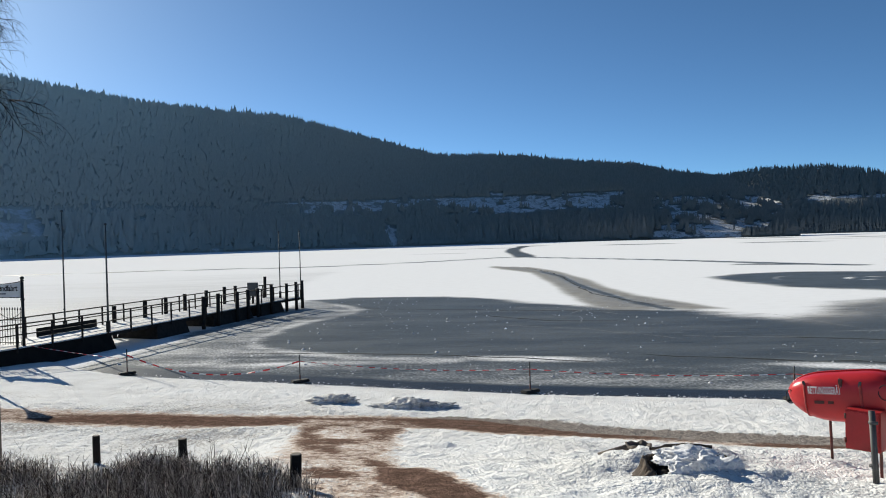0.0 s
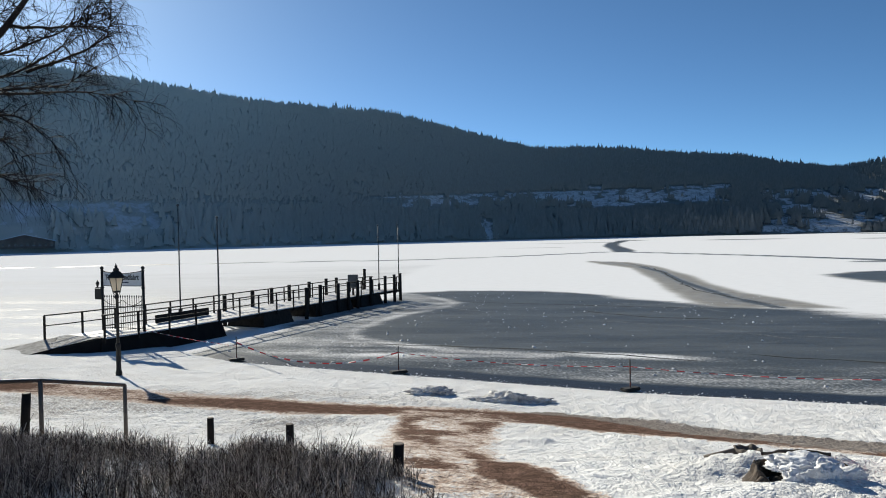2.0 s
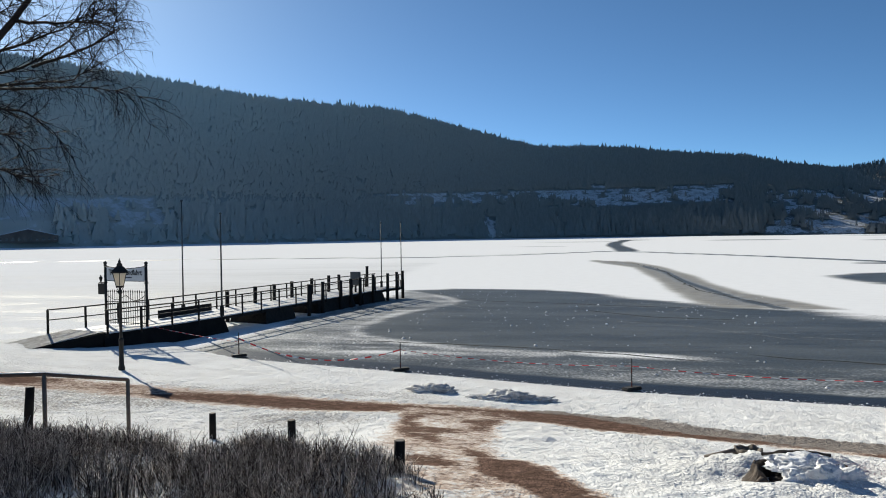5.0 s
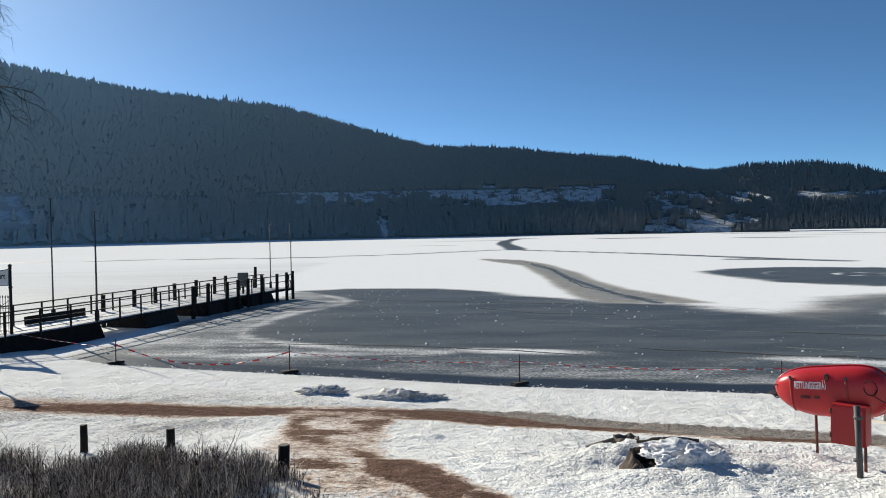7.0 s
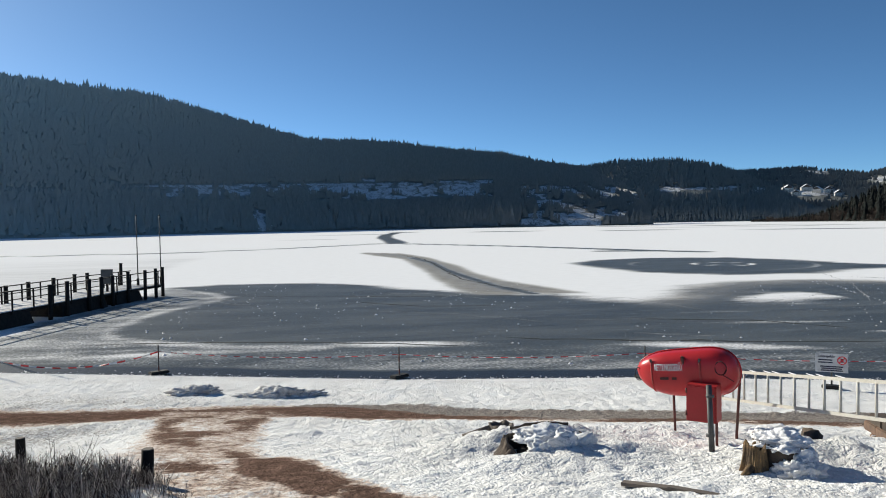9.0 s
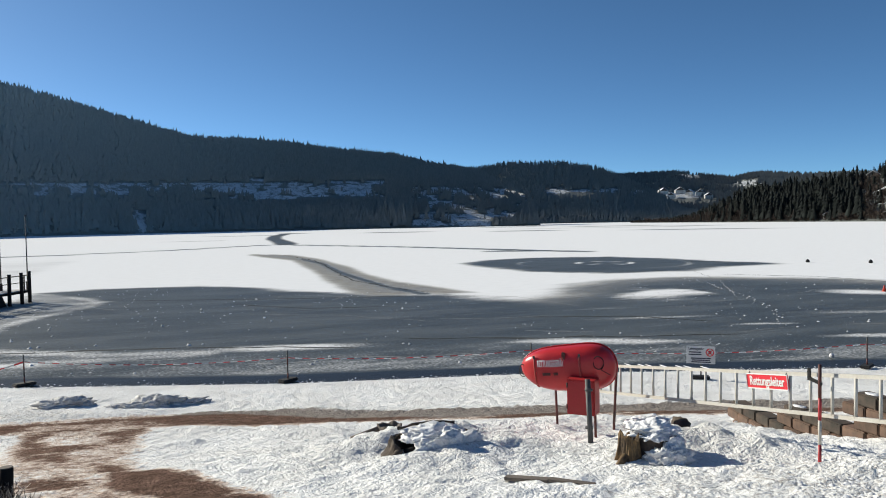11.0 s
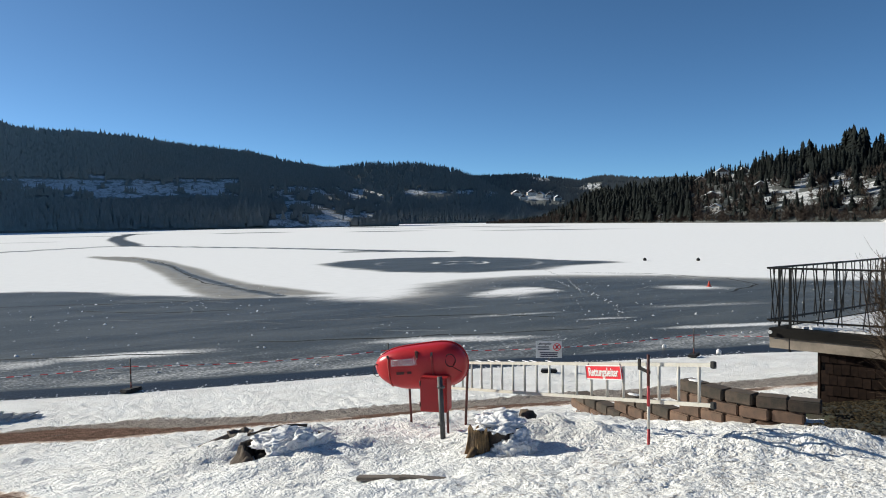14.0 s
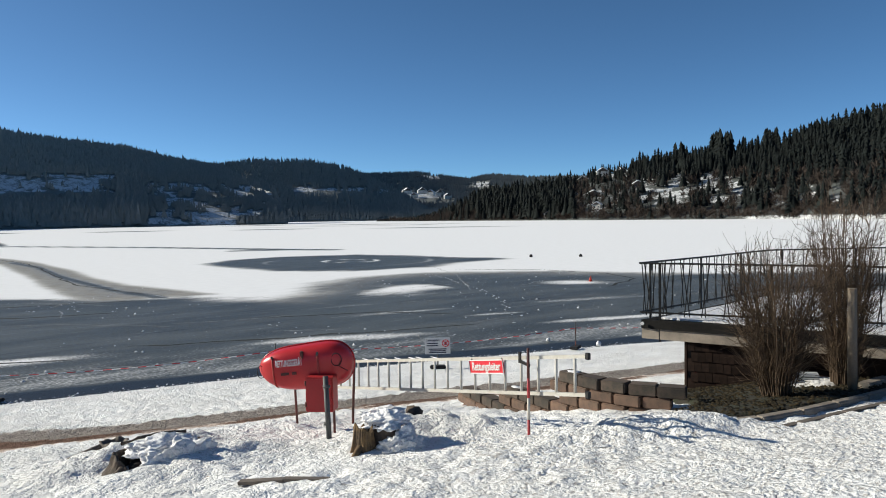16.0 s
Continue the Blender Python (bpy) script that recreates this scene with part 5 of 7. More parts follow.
def tape(p, q, sag, name="barrier_tape"):
    n = max(int((Vector(q) - Vector(p)).length / (0.30 if sag > 0.4 else 0.23)), 4)
    if n % 2 == 0:
        n += 1
    me = bpy.data.meshes.new(name)
    vs, fs = [], []
    for k in range(n + 1):
        u = k / n
        c = Vector(p).lerp(Vector(q), u)
        c.z = max(c.z - sag * 4 * u * (1 - u), 0.05)
        tw = 0.75 * math.sin(u * 19 + p[0]) + 0.25 * math.sin(u * 47)
        w = 0.028 if sag > 0.4 else 0.013
        vs += [(c.x - w * math.sin(tw) * 0.4, c.y - w * math.sin(tw), c.z - w * math.cos(tw)), (c.x + w * math.sin(tw) * 0.4, c.y + w * math.sin(tw), c.z + w * math.cos(tw))]
        if k:
            fs.append((2 * k - 2, 2 * k, 2 * k + 1, 2 * k - 1))
    me.from_pydata(vs, [], fs)
    me.materials.append(M_TAPE_R)
    me.materials.append(M_TAPE_W)
    for i, f in enumerate(me.polygons):
        f.material_index = i % 2
    return tagged(new(name, me), "red and white striped barrier tape strung between posts", "barrier tape", "barrier tapes")


tops = [(x, y, max(at_bank(x, y), 0) + 0.9) for x, y in STANDS]
tape((GATE_R.x, GATE_R.y, DECK + 0.05), (tops[0][0], tops[0][1], 0.62), 0.05)
for (a, b), sag in zip(zip(tops, tops[1:]), (0.62, 0.15, 0.12, 0.2, 0.2)):
    tape((a[0], a[1], a[2] - 0.12), (b[0], b[1], b[2] - 0.12), sag)

# warning sign on the ice edge
sx, sy = 14.0, 17.75
sign = thing("warning_sign", "white warning sign with small lettering and a red prohibition ring", "sign", "", (sx, sy, at_bank(sx, sy)), -36)
part("plate", box((0.80, 0.02, 0.52), (0, 0, 0.72), bevel=0.006), M_GREY, sign)
part("pole", rod((0, 0.03, 0), (0, 0.03, 0.95), 0.022, 0.022, 8), M_STEEL, sign)
part("rubber_foot", box((0.5, 0.3, 0.1), (0, 0.03, 0.05), bevel=0.03), M_RUBBER, sign)
writing("lettering", "Lebensgefahr", 0.10, M_INK, sign, pose(-0.13, -0.013, 0.90, 90, 0, 0), narrow=0.8)
for k, (w, z) in enumerate(((0.34, 0.80), (0.36, 0.73), (0.56, 0.62), (0.50, 0.565), (0.54, 0.51))):
    part("print_line", box((w, 0.004, 0.032), (-0.16 if k < 2 else 0, -0.012, z)), M_INK, sign, "bar of unreadable small print")
bm = bmesh.new()
for k in range(24):
    a, b = 6.28318 * k / 24, 6.28318 * (k + 1) / 24
    bar((0.25 + 0.105 * math.cos(a), -0.014, 0.80 + 0.105 * math.sin(a)), (0.25 + 0.105 * math.cos(b), -0.014, 0.80 + 0.105 * math.sin(b)), 0.006, 0.026, bm)
bar((0.18, -0.014, 0.87), (0.32, -0.014, 0.73), 0.006, 0.024, bm)
bar((0.18, -0.014, 0.73), (0.32, -0.014, 0.87), 0.006, 0.024, bm)
part("prohibition_ring", bm, M_SIGNRED, sign)
part("pictogram", box((0.07, 0.004, 0.1), (0.25, -0.012, 0.80)), M_INK, sign, "small dark pictogram shape")


# ---- rescue shell on its stand ----
BOX_L, BOX_R = Vector((4.38, 9.28, 2.87)), Vector((5.37, 8.36, 3.01))
mid = BOX_L.lerp(BOX_R, 0.49)
ax = (BOX_R - BOX_L).normalized()
half_len = (BOX_R - BOX_L).length / 2 - 0.022
front = ax.cross(Vector((0, 0, 1))).normalized()
up = front.cross(ax) * -1
up = up if up.z > 0 else -up
rescue = new("rescue_shell")
rescue.empty_display_size = 0.1
rescue.matrix_world = Matrix(((ax.x, -front.x, up.x, mid.x), (ax.y, -front.y, up.y, mid.y), (ax.z, -front.z, up.z, mid.z), (0, 0, 0, 1)))
tagged(rescue, "red rescue-gear shell with straps, standing on steel legs", "rescue box")


def hull(u, a):
    """A point of the shell: u along it from -1 to 1, a round it."""
    e = max(1 - abs(u) ** (3.0 if u < 0 else 4.2), 0.0) ** (0.58 if u < 0 else 0.5)
    h = 0.325 * e * (0.93 + 0.07 * u)
    lift = -0.015 * (1 - u) + 0.05 * max(-u, 0) ** 2
    c, s = math.cos(a), math.sin(a)
    k = 2 / 3.0
    return Vector((u * half_len, -0.26 * e ** 0.8 * math.copysign(abs(c) ** k, c), lift + h * math.copysign(abs(s) ** k, s)))


def shell_half(lo, hi):
    bm = bmesh.new()
    us = [-math.cos(math.pi * k / 40) for k in range(41)]
    rings = [[bm.verts.new(hull(u, lo + (hi - lo) * j / 20)) for j in range(21)] for u in us]
    for a, b in zip(rings, rings[1:]):
        for j in range(20):
            f = bm.faces.new((a[j], b[j], b[j + 1], a[j + 1]))
            f.smooth = True
    bmesh.ops.remove_doubles(bm, verts=bm.verts[:], dist=0.0005)
    return bm


front_shell = part("front_half", shell_half(-math.pi / 2, math.pi / 2), M_RED, rescue)
part("back_half", shell_half(math.pi / 2, 1.5 * math.pi), M_RED, rescue)
rim = []
for s in (1, -1):
    us = [-math.cos(math.pi * k / 30) for k in range(31)]
    rim += [hull(u, s * math.pi / 2) for u in (us if s > 0 else us[::-1])]
rim = [Vector((p.x * 1.008, 0, p.z * 1.02 + 0.002)) for p in rim]
part_mesh("seam_flange", tubes("seam_flange", [(rim + rim[:1], [0.011] * (len(rim) + 1))], M_RED, 6), rescue)
M_STRAP = material("faded_red_strap", (0.40, 0.06, 0.05), 0.7, vary=0.2, scale=14)


def over(u, a0, a1, lift=0.006):
    return [hull(u, a0 + (a1 - a0) * k / 14) * 1.0 + Vector((0, -lift, 0)) for k in range(15)]


for u, a0, a1, r in ((-0.62, 0.62, -1.45, 0.012), (0.34, 0.42, -1.5, 0.016), (-0.0, 0.82, 0.30, 0.012)):
    part_mesh("strap", tubes("strap", [(over(u, a0, a1), [r] * 15)], M_STRAP, 6), front_shell)
part("buckle", box((0.03, 0.02, 0.07), hull(0.34, 0.45) + Vector((0, -0.012, 0)), (0, 12, 0), 0.004), M_STEEL, front_shell)
part("buckle", box((0.03, 0.02, 0.06), hull(-0.62, 0.62) + Vector((0, -0.012, 0)), (0, -12, 0), 0.004), M_STEEL, front_shell)
part("latch", box((0.045, 0.03, 0.10), hull(0.02, 0.55) + Vector((0, -0.012, 0)), (10, 8, 0), 0.006), M_RUST, front_shell)
# rope loops at both ends
for u, a, w in ((0.72, 0.15, 0.07), (-0.93, -0.1, 0.05)):
    c = hull(u, a)
    pts = [c + Vector((w * math.cos(t), -0.012 - 0.01 * math.sin(t * 2), 0.085 * math.sin(t))) for t in np.linspace(0, 6.2, 18)]
    if u > 0:
        pts += [c + Vector((0.02 + 0.04 * k, -0.012, -0.09 - 0.025 * k)) for k in range(4)]
    part_mesh("rope_loop", tubes("rope_loop", [(pts, [0.006] * len(pts))], M_RUBBER, 5), rescue)


def on_shell(p):
    """Lays a point of the lettering onto the front half."""
    u = min(max(p.x / half_len, -0.98), 0.98)
    best = min((hull(u, -1.3 + 2.6 * k / 80) for k in range(81)), key=lambda q: abs(q.z - p.z))
    return Vector((p.x, best.y - 0.009 + p.y, p.z))


writing("lettering", "RETTUNGSGERÄT", 0.122, M_WHITE, front_shell, pose(-0.175, 0, 0.088, 90, 0, 0), on_shell, 0.38)
for x, w in ((-0.24, 0.11), (-0.11, 0.06)):
    part("print_line", box((w, 0.006, 0.035), (x, on_shell(Vector((x, 0, -0.05))).y, -0.05)), M_RUST, front_shell, "dark bar of unreadable small print")


def to_local(x, y, z):
    return rescue.matrix_world.inverted() @ Vector((x, y, z))


for name, foot, head, r, mat, lab in (("front_pole", (4.71, 7.97, 2.0), (4.74, 8.10, 2.92), 0.035, M_STEEL, "grey galvanised steel pole"), ("leg", (4.98, 9.38, 1.75), (4.86, 9.22, 2.72), 0.018, M_RUST, ""), ("leg", (5.12, 8.56, 1.85), (5.13, 8.60, 2.75), 0.018, M_RUST, ""), ("leg", (5.72, 9.10, 1.75), (5.55, 8.72, 2.95), 0.02, M_RUST, "")):
    part(name, rod(to_local(*foot), to_local(*head), r, r, 8), mat, rescue, lab)
for z in (2.30, 2.78):
    part("pipe_clamp", rod(to_local(4.72, 8.04, z), to_local(4.724, 8.045, z + 0.035), 0.05, 0.05, 10), M_STEEL, rescue)
# small locker under the shell, held by the pole
face = Vector((4.99 - 4.62, 8.26 - 8.47, 0)).normalized()
lk = thing("locker", "dark red steel locker fixed to a pole beneath the shell", "locker", "", (4.84, 8.40, 2.38), math.degrees(math.atan2(face.y, face.x)) - 16)
part("body", box((0.37, 0.24, 0.46), (0, 0.02, 0.25), bevel=0.008), M_REDBOX, lk)
locker_door = part("door", box((0.34, 0.012, 0.42), (0, -0.108, 0.25), bevel=0.004), M_REDBOX, lk)
for z in (0.12, 0.40):
    part("hinge", rod((-0.18, -0.11, z - 0.03), (-0.18, -0.11, z + 0.03), 0.012, 0.012, 8), M_RUST, locker_door)

# ---- rescue ladder hung on posts ----
LL, LP = Vector((5.86, 9.75, 2.51)), Vector((5.93, 5.63, 3.155))
LEND = LL + (LP - LL) * 1.205
ladder = thing("rescue_ladder", "long white wooden ladder hung level on posts, snow on its edge", "ladder")
for dz, name in ((0.20, "stile"), (-0.20, "stile")):
    part(name, bar(LL + Vector((0, 0, dz)), LEND + Vector((0, 0, dz)), 0.028, 0.038), M_ALU, ladder)
for k in range(19):
    c = LL.lerp(LEND, (k + 0.35) / 19)
    part("rung", rod(c + Vector((0, 0, -0.2)), c + Vector((0, 0, 0.2)), 0.0155, 0.0155, 8), M_ALU, ladder)
for dz in (0.2, -0.2):
    c = LEND + Vector((0, 0, dz))
    part("end_cap", box((0.042, 0.05, 0.07), c, (0, 0, 0), 0.006), M_RUBBER, ladder)
for k in range(8):
    u = 0.10 + 0.055 * k + 0.01 * (k % 3)
    c = LL.lerp(LEND, u) + Vector((0, 0, 0.232))
    part("snow_cap", lump((0.016, 0.11, 0.006), c - Vector((0, 0, 0.008)), 0.2, k, 2, flat=0.6), M_SNOW, ladder, "little pad of snow")
ls = LL.lerp(LP, 0.845)
d = (LP - LL).normalized()
nrm = d.cross(Vector((0, 0, 1))).normalized()
upl = nrm.cross(d)
plate = thing("ladder_sign", "red sign lettered in white, hung on the ladder", "sign")
c = ls + nrm * 0.032 + upl * 0.105
plate.matrix_world = Matrix(((d.x, -nrm.x, upl.x, c.x), (d.y, -nrm.y, upl.y, c.y), (d.z, -nrm.z, upl.z, c.z), (0, 0, 0, 1)))
plate.scale = (0.88, 1.0, 0.88)
part("plate", box((0.68, 0.012, 0.185), bevel=0.004), M_SIGNRED, plate)
bm = bmesh.new()
for z in (-0.088, 0.088):
    bar((-0.338, -0.008, z), (0.338, -0.008, z), 0.004, 0.014, bm)
for x in (-0.334, 0.334):
    bar((x, -0.008, -0.09), (x, -0.008, 0.09), 0.004, 0.014, bm)
part("white_border", bm, M_WHITE, plate)
writing("lettering", "Rettungsleiter", 0.155, M_WHITE, plate, pose(0, -0.009, 0.0, 90, 0, 0), narrow=0.64)
for x in (-0.3, 0.3):
    part("hook", rod((x, 0.0, 0.08), (x, 0.03, 0.12), 0.008, 0.008, 6), M_STEEL, plate)
# red and white marker post that carries the ladder
px_, py_ = 5.83, 5.53
mp = thing("marker_post", "red and white banded steel post carrying a ladder", "post", "", (px_, py_, at_bank(px_, py_) - 0.06))
for k, (z0, z1) in enumerate(((0, 0.26), (0.26, 0.50), (0.50, 0.72), (0.72, 1.05))):
    part("band", rod((0, 0, z0), (0, 0, z1), 0.016, 0.016, 8), (M_BANDRED, M_ALU, M_BANDRED, M_RUST)[k], mp)
part("ladder_hook", bar((0.0, -0.02, 0.86), (0.03, 0.16, 0.88), 0.02, 0.03), M_BLACK, mp)
part("ladder_hook", bar((0.03, 0.16, 0.86), (0.03, 0.16, 0.98), 0.02, 0.03), M_BLACK, mp)

# ---- bollards ----
for x, y, h, lean in ((-1.58, 7.41, 0.34, 1), (-3.73, 10.17, 0.40, 0), (-5.82, 11.98, 0.48, 0), (-7.19, 9.15, 0.60, 3)):
    z = at_bank(x, y)
    o = thing("bollard", "dark tarred wooden bollard" + (" leaning a little" if lean > 1 else " standing in frosted grass"), "bollard", "wooden bollards", (x, y, z))
    tip = (0.02 * lean, 0.0, h)
    part("post", rod((0, 0, -0.15), tip, 0.062, 0.058, 14), M_TAR, o)
    part("end_grain", rod(tip, (tip[0], 0, h + 0.008), 0.056, 0.05, 14), M_GREYWOOD, o)

# ---- handrail by the grass bed ----
RAIL_PTS = [(-11.2, 6.9, 3.34), (-8.35, 7.55, 3.31), (-6.22, 8.22, 3.27), (-5.80, 9.36, 2.98)]
hr_ = thing("handrail", "grey weathered wooden handrail with snow along its top", "handrail")
for a, b in zip(RAIL_PTS, RAIL_PTS[1:]):
    va, vb = Vector(a), Vector(b)
    part("rail", rod(va, vb, 0.024, 0.024, 10), M_BROWNWOOD, hr_)
    part("snow_strip", bar(va + Vector((0, 0, 0.024)), vb + Vector((0, 0, 0.024)), 0.018, 0.010), M_OLD_SNOW, hr_, "thin crust of snow")
for x, y, z in RAIL_PTS:
    part("post", rod((x, y, at_bank(x, y) - 0.1), (x, y, z), 0.027, 0.027, 10), M_GREYWOOD, hr_)

# ---- notice board ----
nb = thing("notice_board", "brown wooden notice board with faded papers behind glass", "notice board", "", (-8.74, 8.95, at_bank(-8.6, 9.05) - 0.02), 30)
for x in (-0.62, 0.62):
    part("post", box((0.13, 0.13, 1.75), (x, 0, 0.82), bevel=0.012), M_BROWNWOOD, nb)
part("case", box((1.14, 0.10, 1.02), (0, 0, 1.20), bevel=0.01), M_BROWNWOOD, nb)
part("backing", box((0.98, 0.012, 0.86), (0, -0.054, 1.20)), M_PAPER, nb, "faded pale green backing")
for x, z, w, h in ((-0.3, 1.42, 0.24, 0.3), (0.05, 1.46, 0.3, 0.2), (0.33, 1.36, 0.18, 0.12), (-0.25, 1.02, 0.3, 0.34), (0.18, 1.08, 0.2, 0.26), (0.38, 0.98, 0.12, 0.24)):
    sheet = part("notice", box((w, 0.006, h), (x, -0.064, z)), M_WHITE, nb, "pinned sheet of paper")
    part("print_block", box((w * 0.7, 0.004, h * 0.25), (x, -0.069, z)), M_INK, sheet, "bar of unreadable print")
board_roof = part("roof", box((1.55, 0.34, 0.05), (0, -0.03, 1.745), (6, 0, 0), 0.01), M_BROWNWOOD, nb)
part("snow_cover", lump((0.76, 0.17, 0.04), (0, -0.03, 1.77), 0.12, 3, 3, flat=0.8), M_SNOW, board_roof, "crust of snow on the roof")


# ---- stumps, drifts and boards on the bank ----
def stump(x, y, r, h, seed, gap=None, roots=5):
    """A broken, hollow stump: a bark wall of uneven height with flaring roots. gap: degrees at which the wall is split open."""
    bm = bmesh.new()
    n, rings = 40, []
    for lev in range(6):
        f = lev / 5
        row = []
        for k in range(n):
            a = 6.28318 * k / n
            flare = 1 + 0.55 * (1 - f) ** 3 * (0.5 + 0.5 * math.cos(roots * a + seed))
            top = h * (0.80 + 0.22 * noise.noise((math.cos(a) * 1.6 + seed, math.sin(a) * 1.6, seed)))
            if gap is not None:
                off = abs((math.degrees(a) - gap + 180) % 360 - 180)
                top *= min(1.0, 0.35 + off / 60)
            rr = r * flare * (1 + 0.13 * noise.noise((math.cos(a) * 3, math.sin(a) * 3, f * 2 + seed)))
            row.append(bm.verts.new((rr * math.cos(a), rr * math.sin(a), -0.12 + (top + 0.12) * f)))
        rings.append(row)
    inner = []
    for lev, (k_r, k_z) in enumerate(((0.80, 1.0), (0.66, 0.55), (0.3, 0.3))):
        inner.append([bm.verts.new((v.co.x * k_r, v.co.y * k_r, max(v.co.z * k_z, 0.02))) for v in rings[-1]])
    rings += inner
    for a, b in zip(rings, rings[1:]):
        for k in range(n):
            f = bm.faces.new((a[k], a[(k + 1) % n], b[(k + 1) % n], b[k]))
            f.smooth = True
    bm.faces.new(rings[-1])
    return bm


z = at_bank(2.6, 8.15)
o = thing("tree_stump", "broad broken tree stump half buried in snow, hollow inside", "tree stump", "tree stumps", (2.6, 8.15, z + 0.02))
o.scale = (1.3, 1.3, 1.15)


def stump_shell():
    """A hollow stump: a ring of bark, high at the back, broken open towards the path, buried on one side."""
    rim = ([0, 30, 90, 150, 180, 205, 222, 236, 250, 275, 292, 310, 340, 352, 360], [0.34, 0.30, 0.24, 0.24, 0.27, 0.26, 0.21, 0.10, 0.07, 0.07, 0.16, 0.14, 0.13, 0.30, 0.34])
    bm, n, rings = bmesh.new(), 80, []
    for k_r, k_z in ((1.5, -0.4), (1.16, 0.22), (1.02, 0.6), (0.97, 0.92), (0.94, 1.0), (0.89, 0.97), (0.86, 0.6), (0.80, 0.05)):
        row = []
        for k in range(n):
            a = 360.0 * k / n
            ca, sa = math.cos(radians(a - 17)), math.sin(radians(a - 17))
            top = float(np.interp(a, *rim)) * (1 + 0.10 * noise.noise((ca * 5, sa * 5, 3)))
            ridge = 1 + 0.07 * noise.noise((ca * 7, sa * 7, k_z * 0.8)) + 0.03 * noise.noise((ca * 19, sa * 19, k_z))
            flare = 1 + 0.35 * max(0.0, 1 - k_z) ** 2 * max(0.0, noise.noise((ca * 2.2, sa * 2.2, 8)))
            row.append(bm.verts.new((0.50 * ca * k_r * ridge * flare, 0.36 * sa * k_r * ridge * flare, top * k_z)))
        rings.append(row)
    for a, b in zip(rings, rings[1:]):
        for k in range(n):
            bm.faces.new((a[k], a[(k + 1) % n], b[(k + 1) % n], b[k]))
    bm.faces.new(rings[-1])
    return bm


o.scale = (0.88, 0.88, 0.92)
part("bark", stump_shell(), M_BARK, o, "weathered grey-brown bark wall")
part("snow_fill", lump((0.42, 0.30, 0.12), (0.12, 0.04, 0.245), 0.35, 4, 5), M_OLD_SNOW, o, "snow lying in the hollow")
part("snow_apron", lump((0.40, 0.24, 0.24), (0.24, -0.24, 0.06), 0.6, 6, 5), M_OLD_SNOW, o, "snow heaped against the bark")
part("snow_apron", lump((0.26, 0.16, 0.15), (0.50, -0.16, 0.03), 0.6, 7, 5), M_OLD_SNOW, o, "snow heaped against the bark")
part("snow_apron", lump((0.26, 0.16, 0.13), (-0.42, -0.44, -0.01), 0.5, 16, 4), M_OLD_SNOW, o, "snow heaped against the bark")
part("snow_apron", lump((0.20, 0.13, 0.12), (-0.02, -0.42, 0.02), 0.6, 18, 4), M_OLD_SNOW, o, "snow heaped against the bark")
# dark lump added to stand for the shade inside the cavity
part("hollow_shade", lump((0.20, 0.14, 0.10), (-0.14, -0.10, 0.06), 0.35, 12, 4), M_WOOD, o, "dark lump painted as the shade in the opening")
part_mesh("rim", tubes("rim", [(np.stack([np.linspace(-0.34, 0.46, 12), 0.10 + 0.10 * np.sin(np.linspace(0.3, 3.0, 12)), 0.335 + 0.03 * np.sin(np.linspace(0, 2.6, 12)) + 0.006 * np.cos(np.arange(12) * 2.1)], -1), 0.017 + 0.006 * np.cos(np.arange(12) * 1.7))], M_BARK, 6), o, "thin broken rim of bark")
part("splinter", box((0.07, 0.09, 0.24), (0.50, -0.14, 0.20), (8, 14, 30), 0.025), M_BARK, o)
part("root", rod((-0.42, -0.20, 0.12), (-0.80, -0.46, -0.06), 0.06, 0.025, 10), M_BARK, o)
x, y = 4.36, 6.58
o = thing("tree_stump", "split tree stump with yellow-brown wood bared and snow on top", "tree stump", "tree stumps", (x, y, at_bank(x, y)))


def split_stump(r, h):
    """A torn stump: deep upright ridges, flared foot, ragged crown."""
    bm = bmesh.new()
    n, levels, rings = 72, 9, []
    for lev in range(levels):
        f = lev / (levels - 1)
        row = []
        for k in range(n):
            a = 6.28318 * k / n
            ridge = abs(noise.noise((math.cos(a) * 4.2, math.sin(a) * 4.2, 1.7 + f * 0.7))) * 1.1 + 0.5 * abs(noise.noise((math.cos(a) * 10, math.sin(a) * 10, 5 + f)))
            rr = r * (0.78 + 0.95 * (1 - f) ** 2.2 + 0.42 * ridge * (1 - 0.4 * f))
            top = h * (0.72 + 0.30 * noise.noise((math.cos(a) * 1.6 + 3, math.sin(a) * 1.6, 9.0)) + 0.10 * noise.noise((math.cos(a) * 9, math.sin(a) * 9, 2.0)))
            row.append(bm.verts.new((rr * math.cos(a), rr * math.sin(a), -0.1 + (top + 0.1) * f)))
        rings.append(row)
    rings.append([bm.verts.new((v.co.x * 0.6, v.co.y * 0.6, v.co.z * 0.8)) for v in rings[-1]])
    rings.append([bm.verts.new((v.co.x * 0.3, v.co.y * 0.3, 0.12)) for v in rings[-1]])
    for a, b in zip(rings, rings[1:]):
        for k in range(n):
            bm.faces.new((a[k], a[(k + 1) % n], b[(k + 1) % n], b[k]))
    bm.faces.new(rings[-1])
    return bm


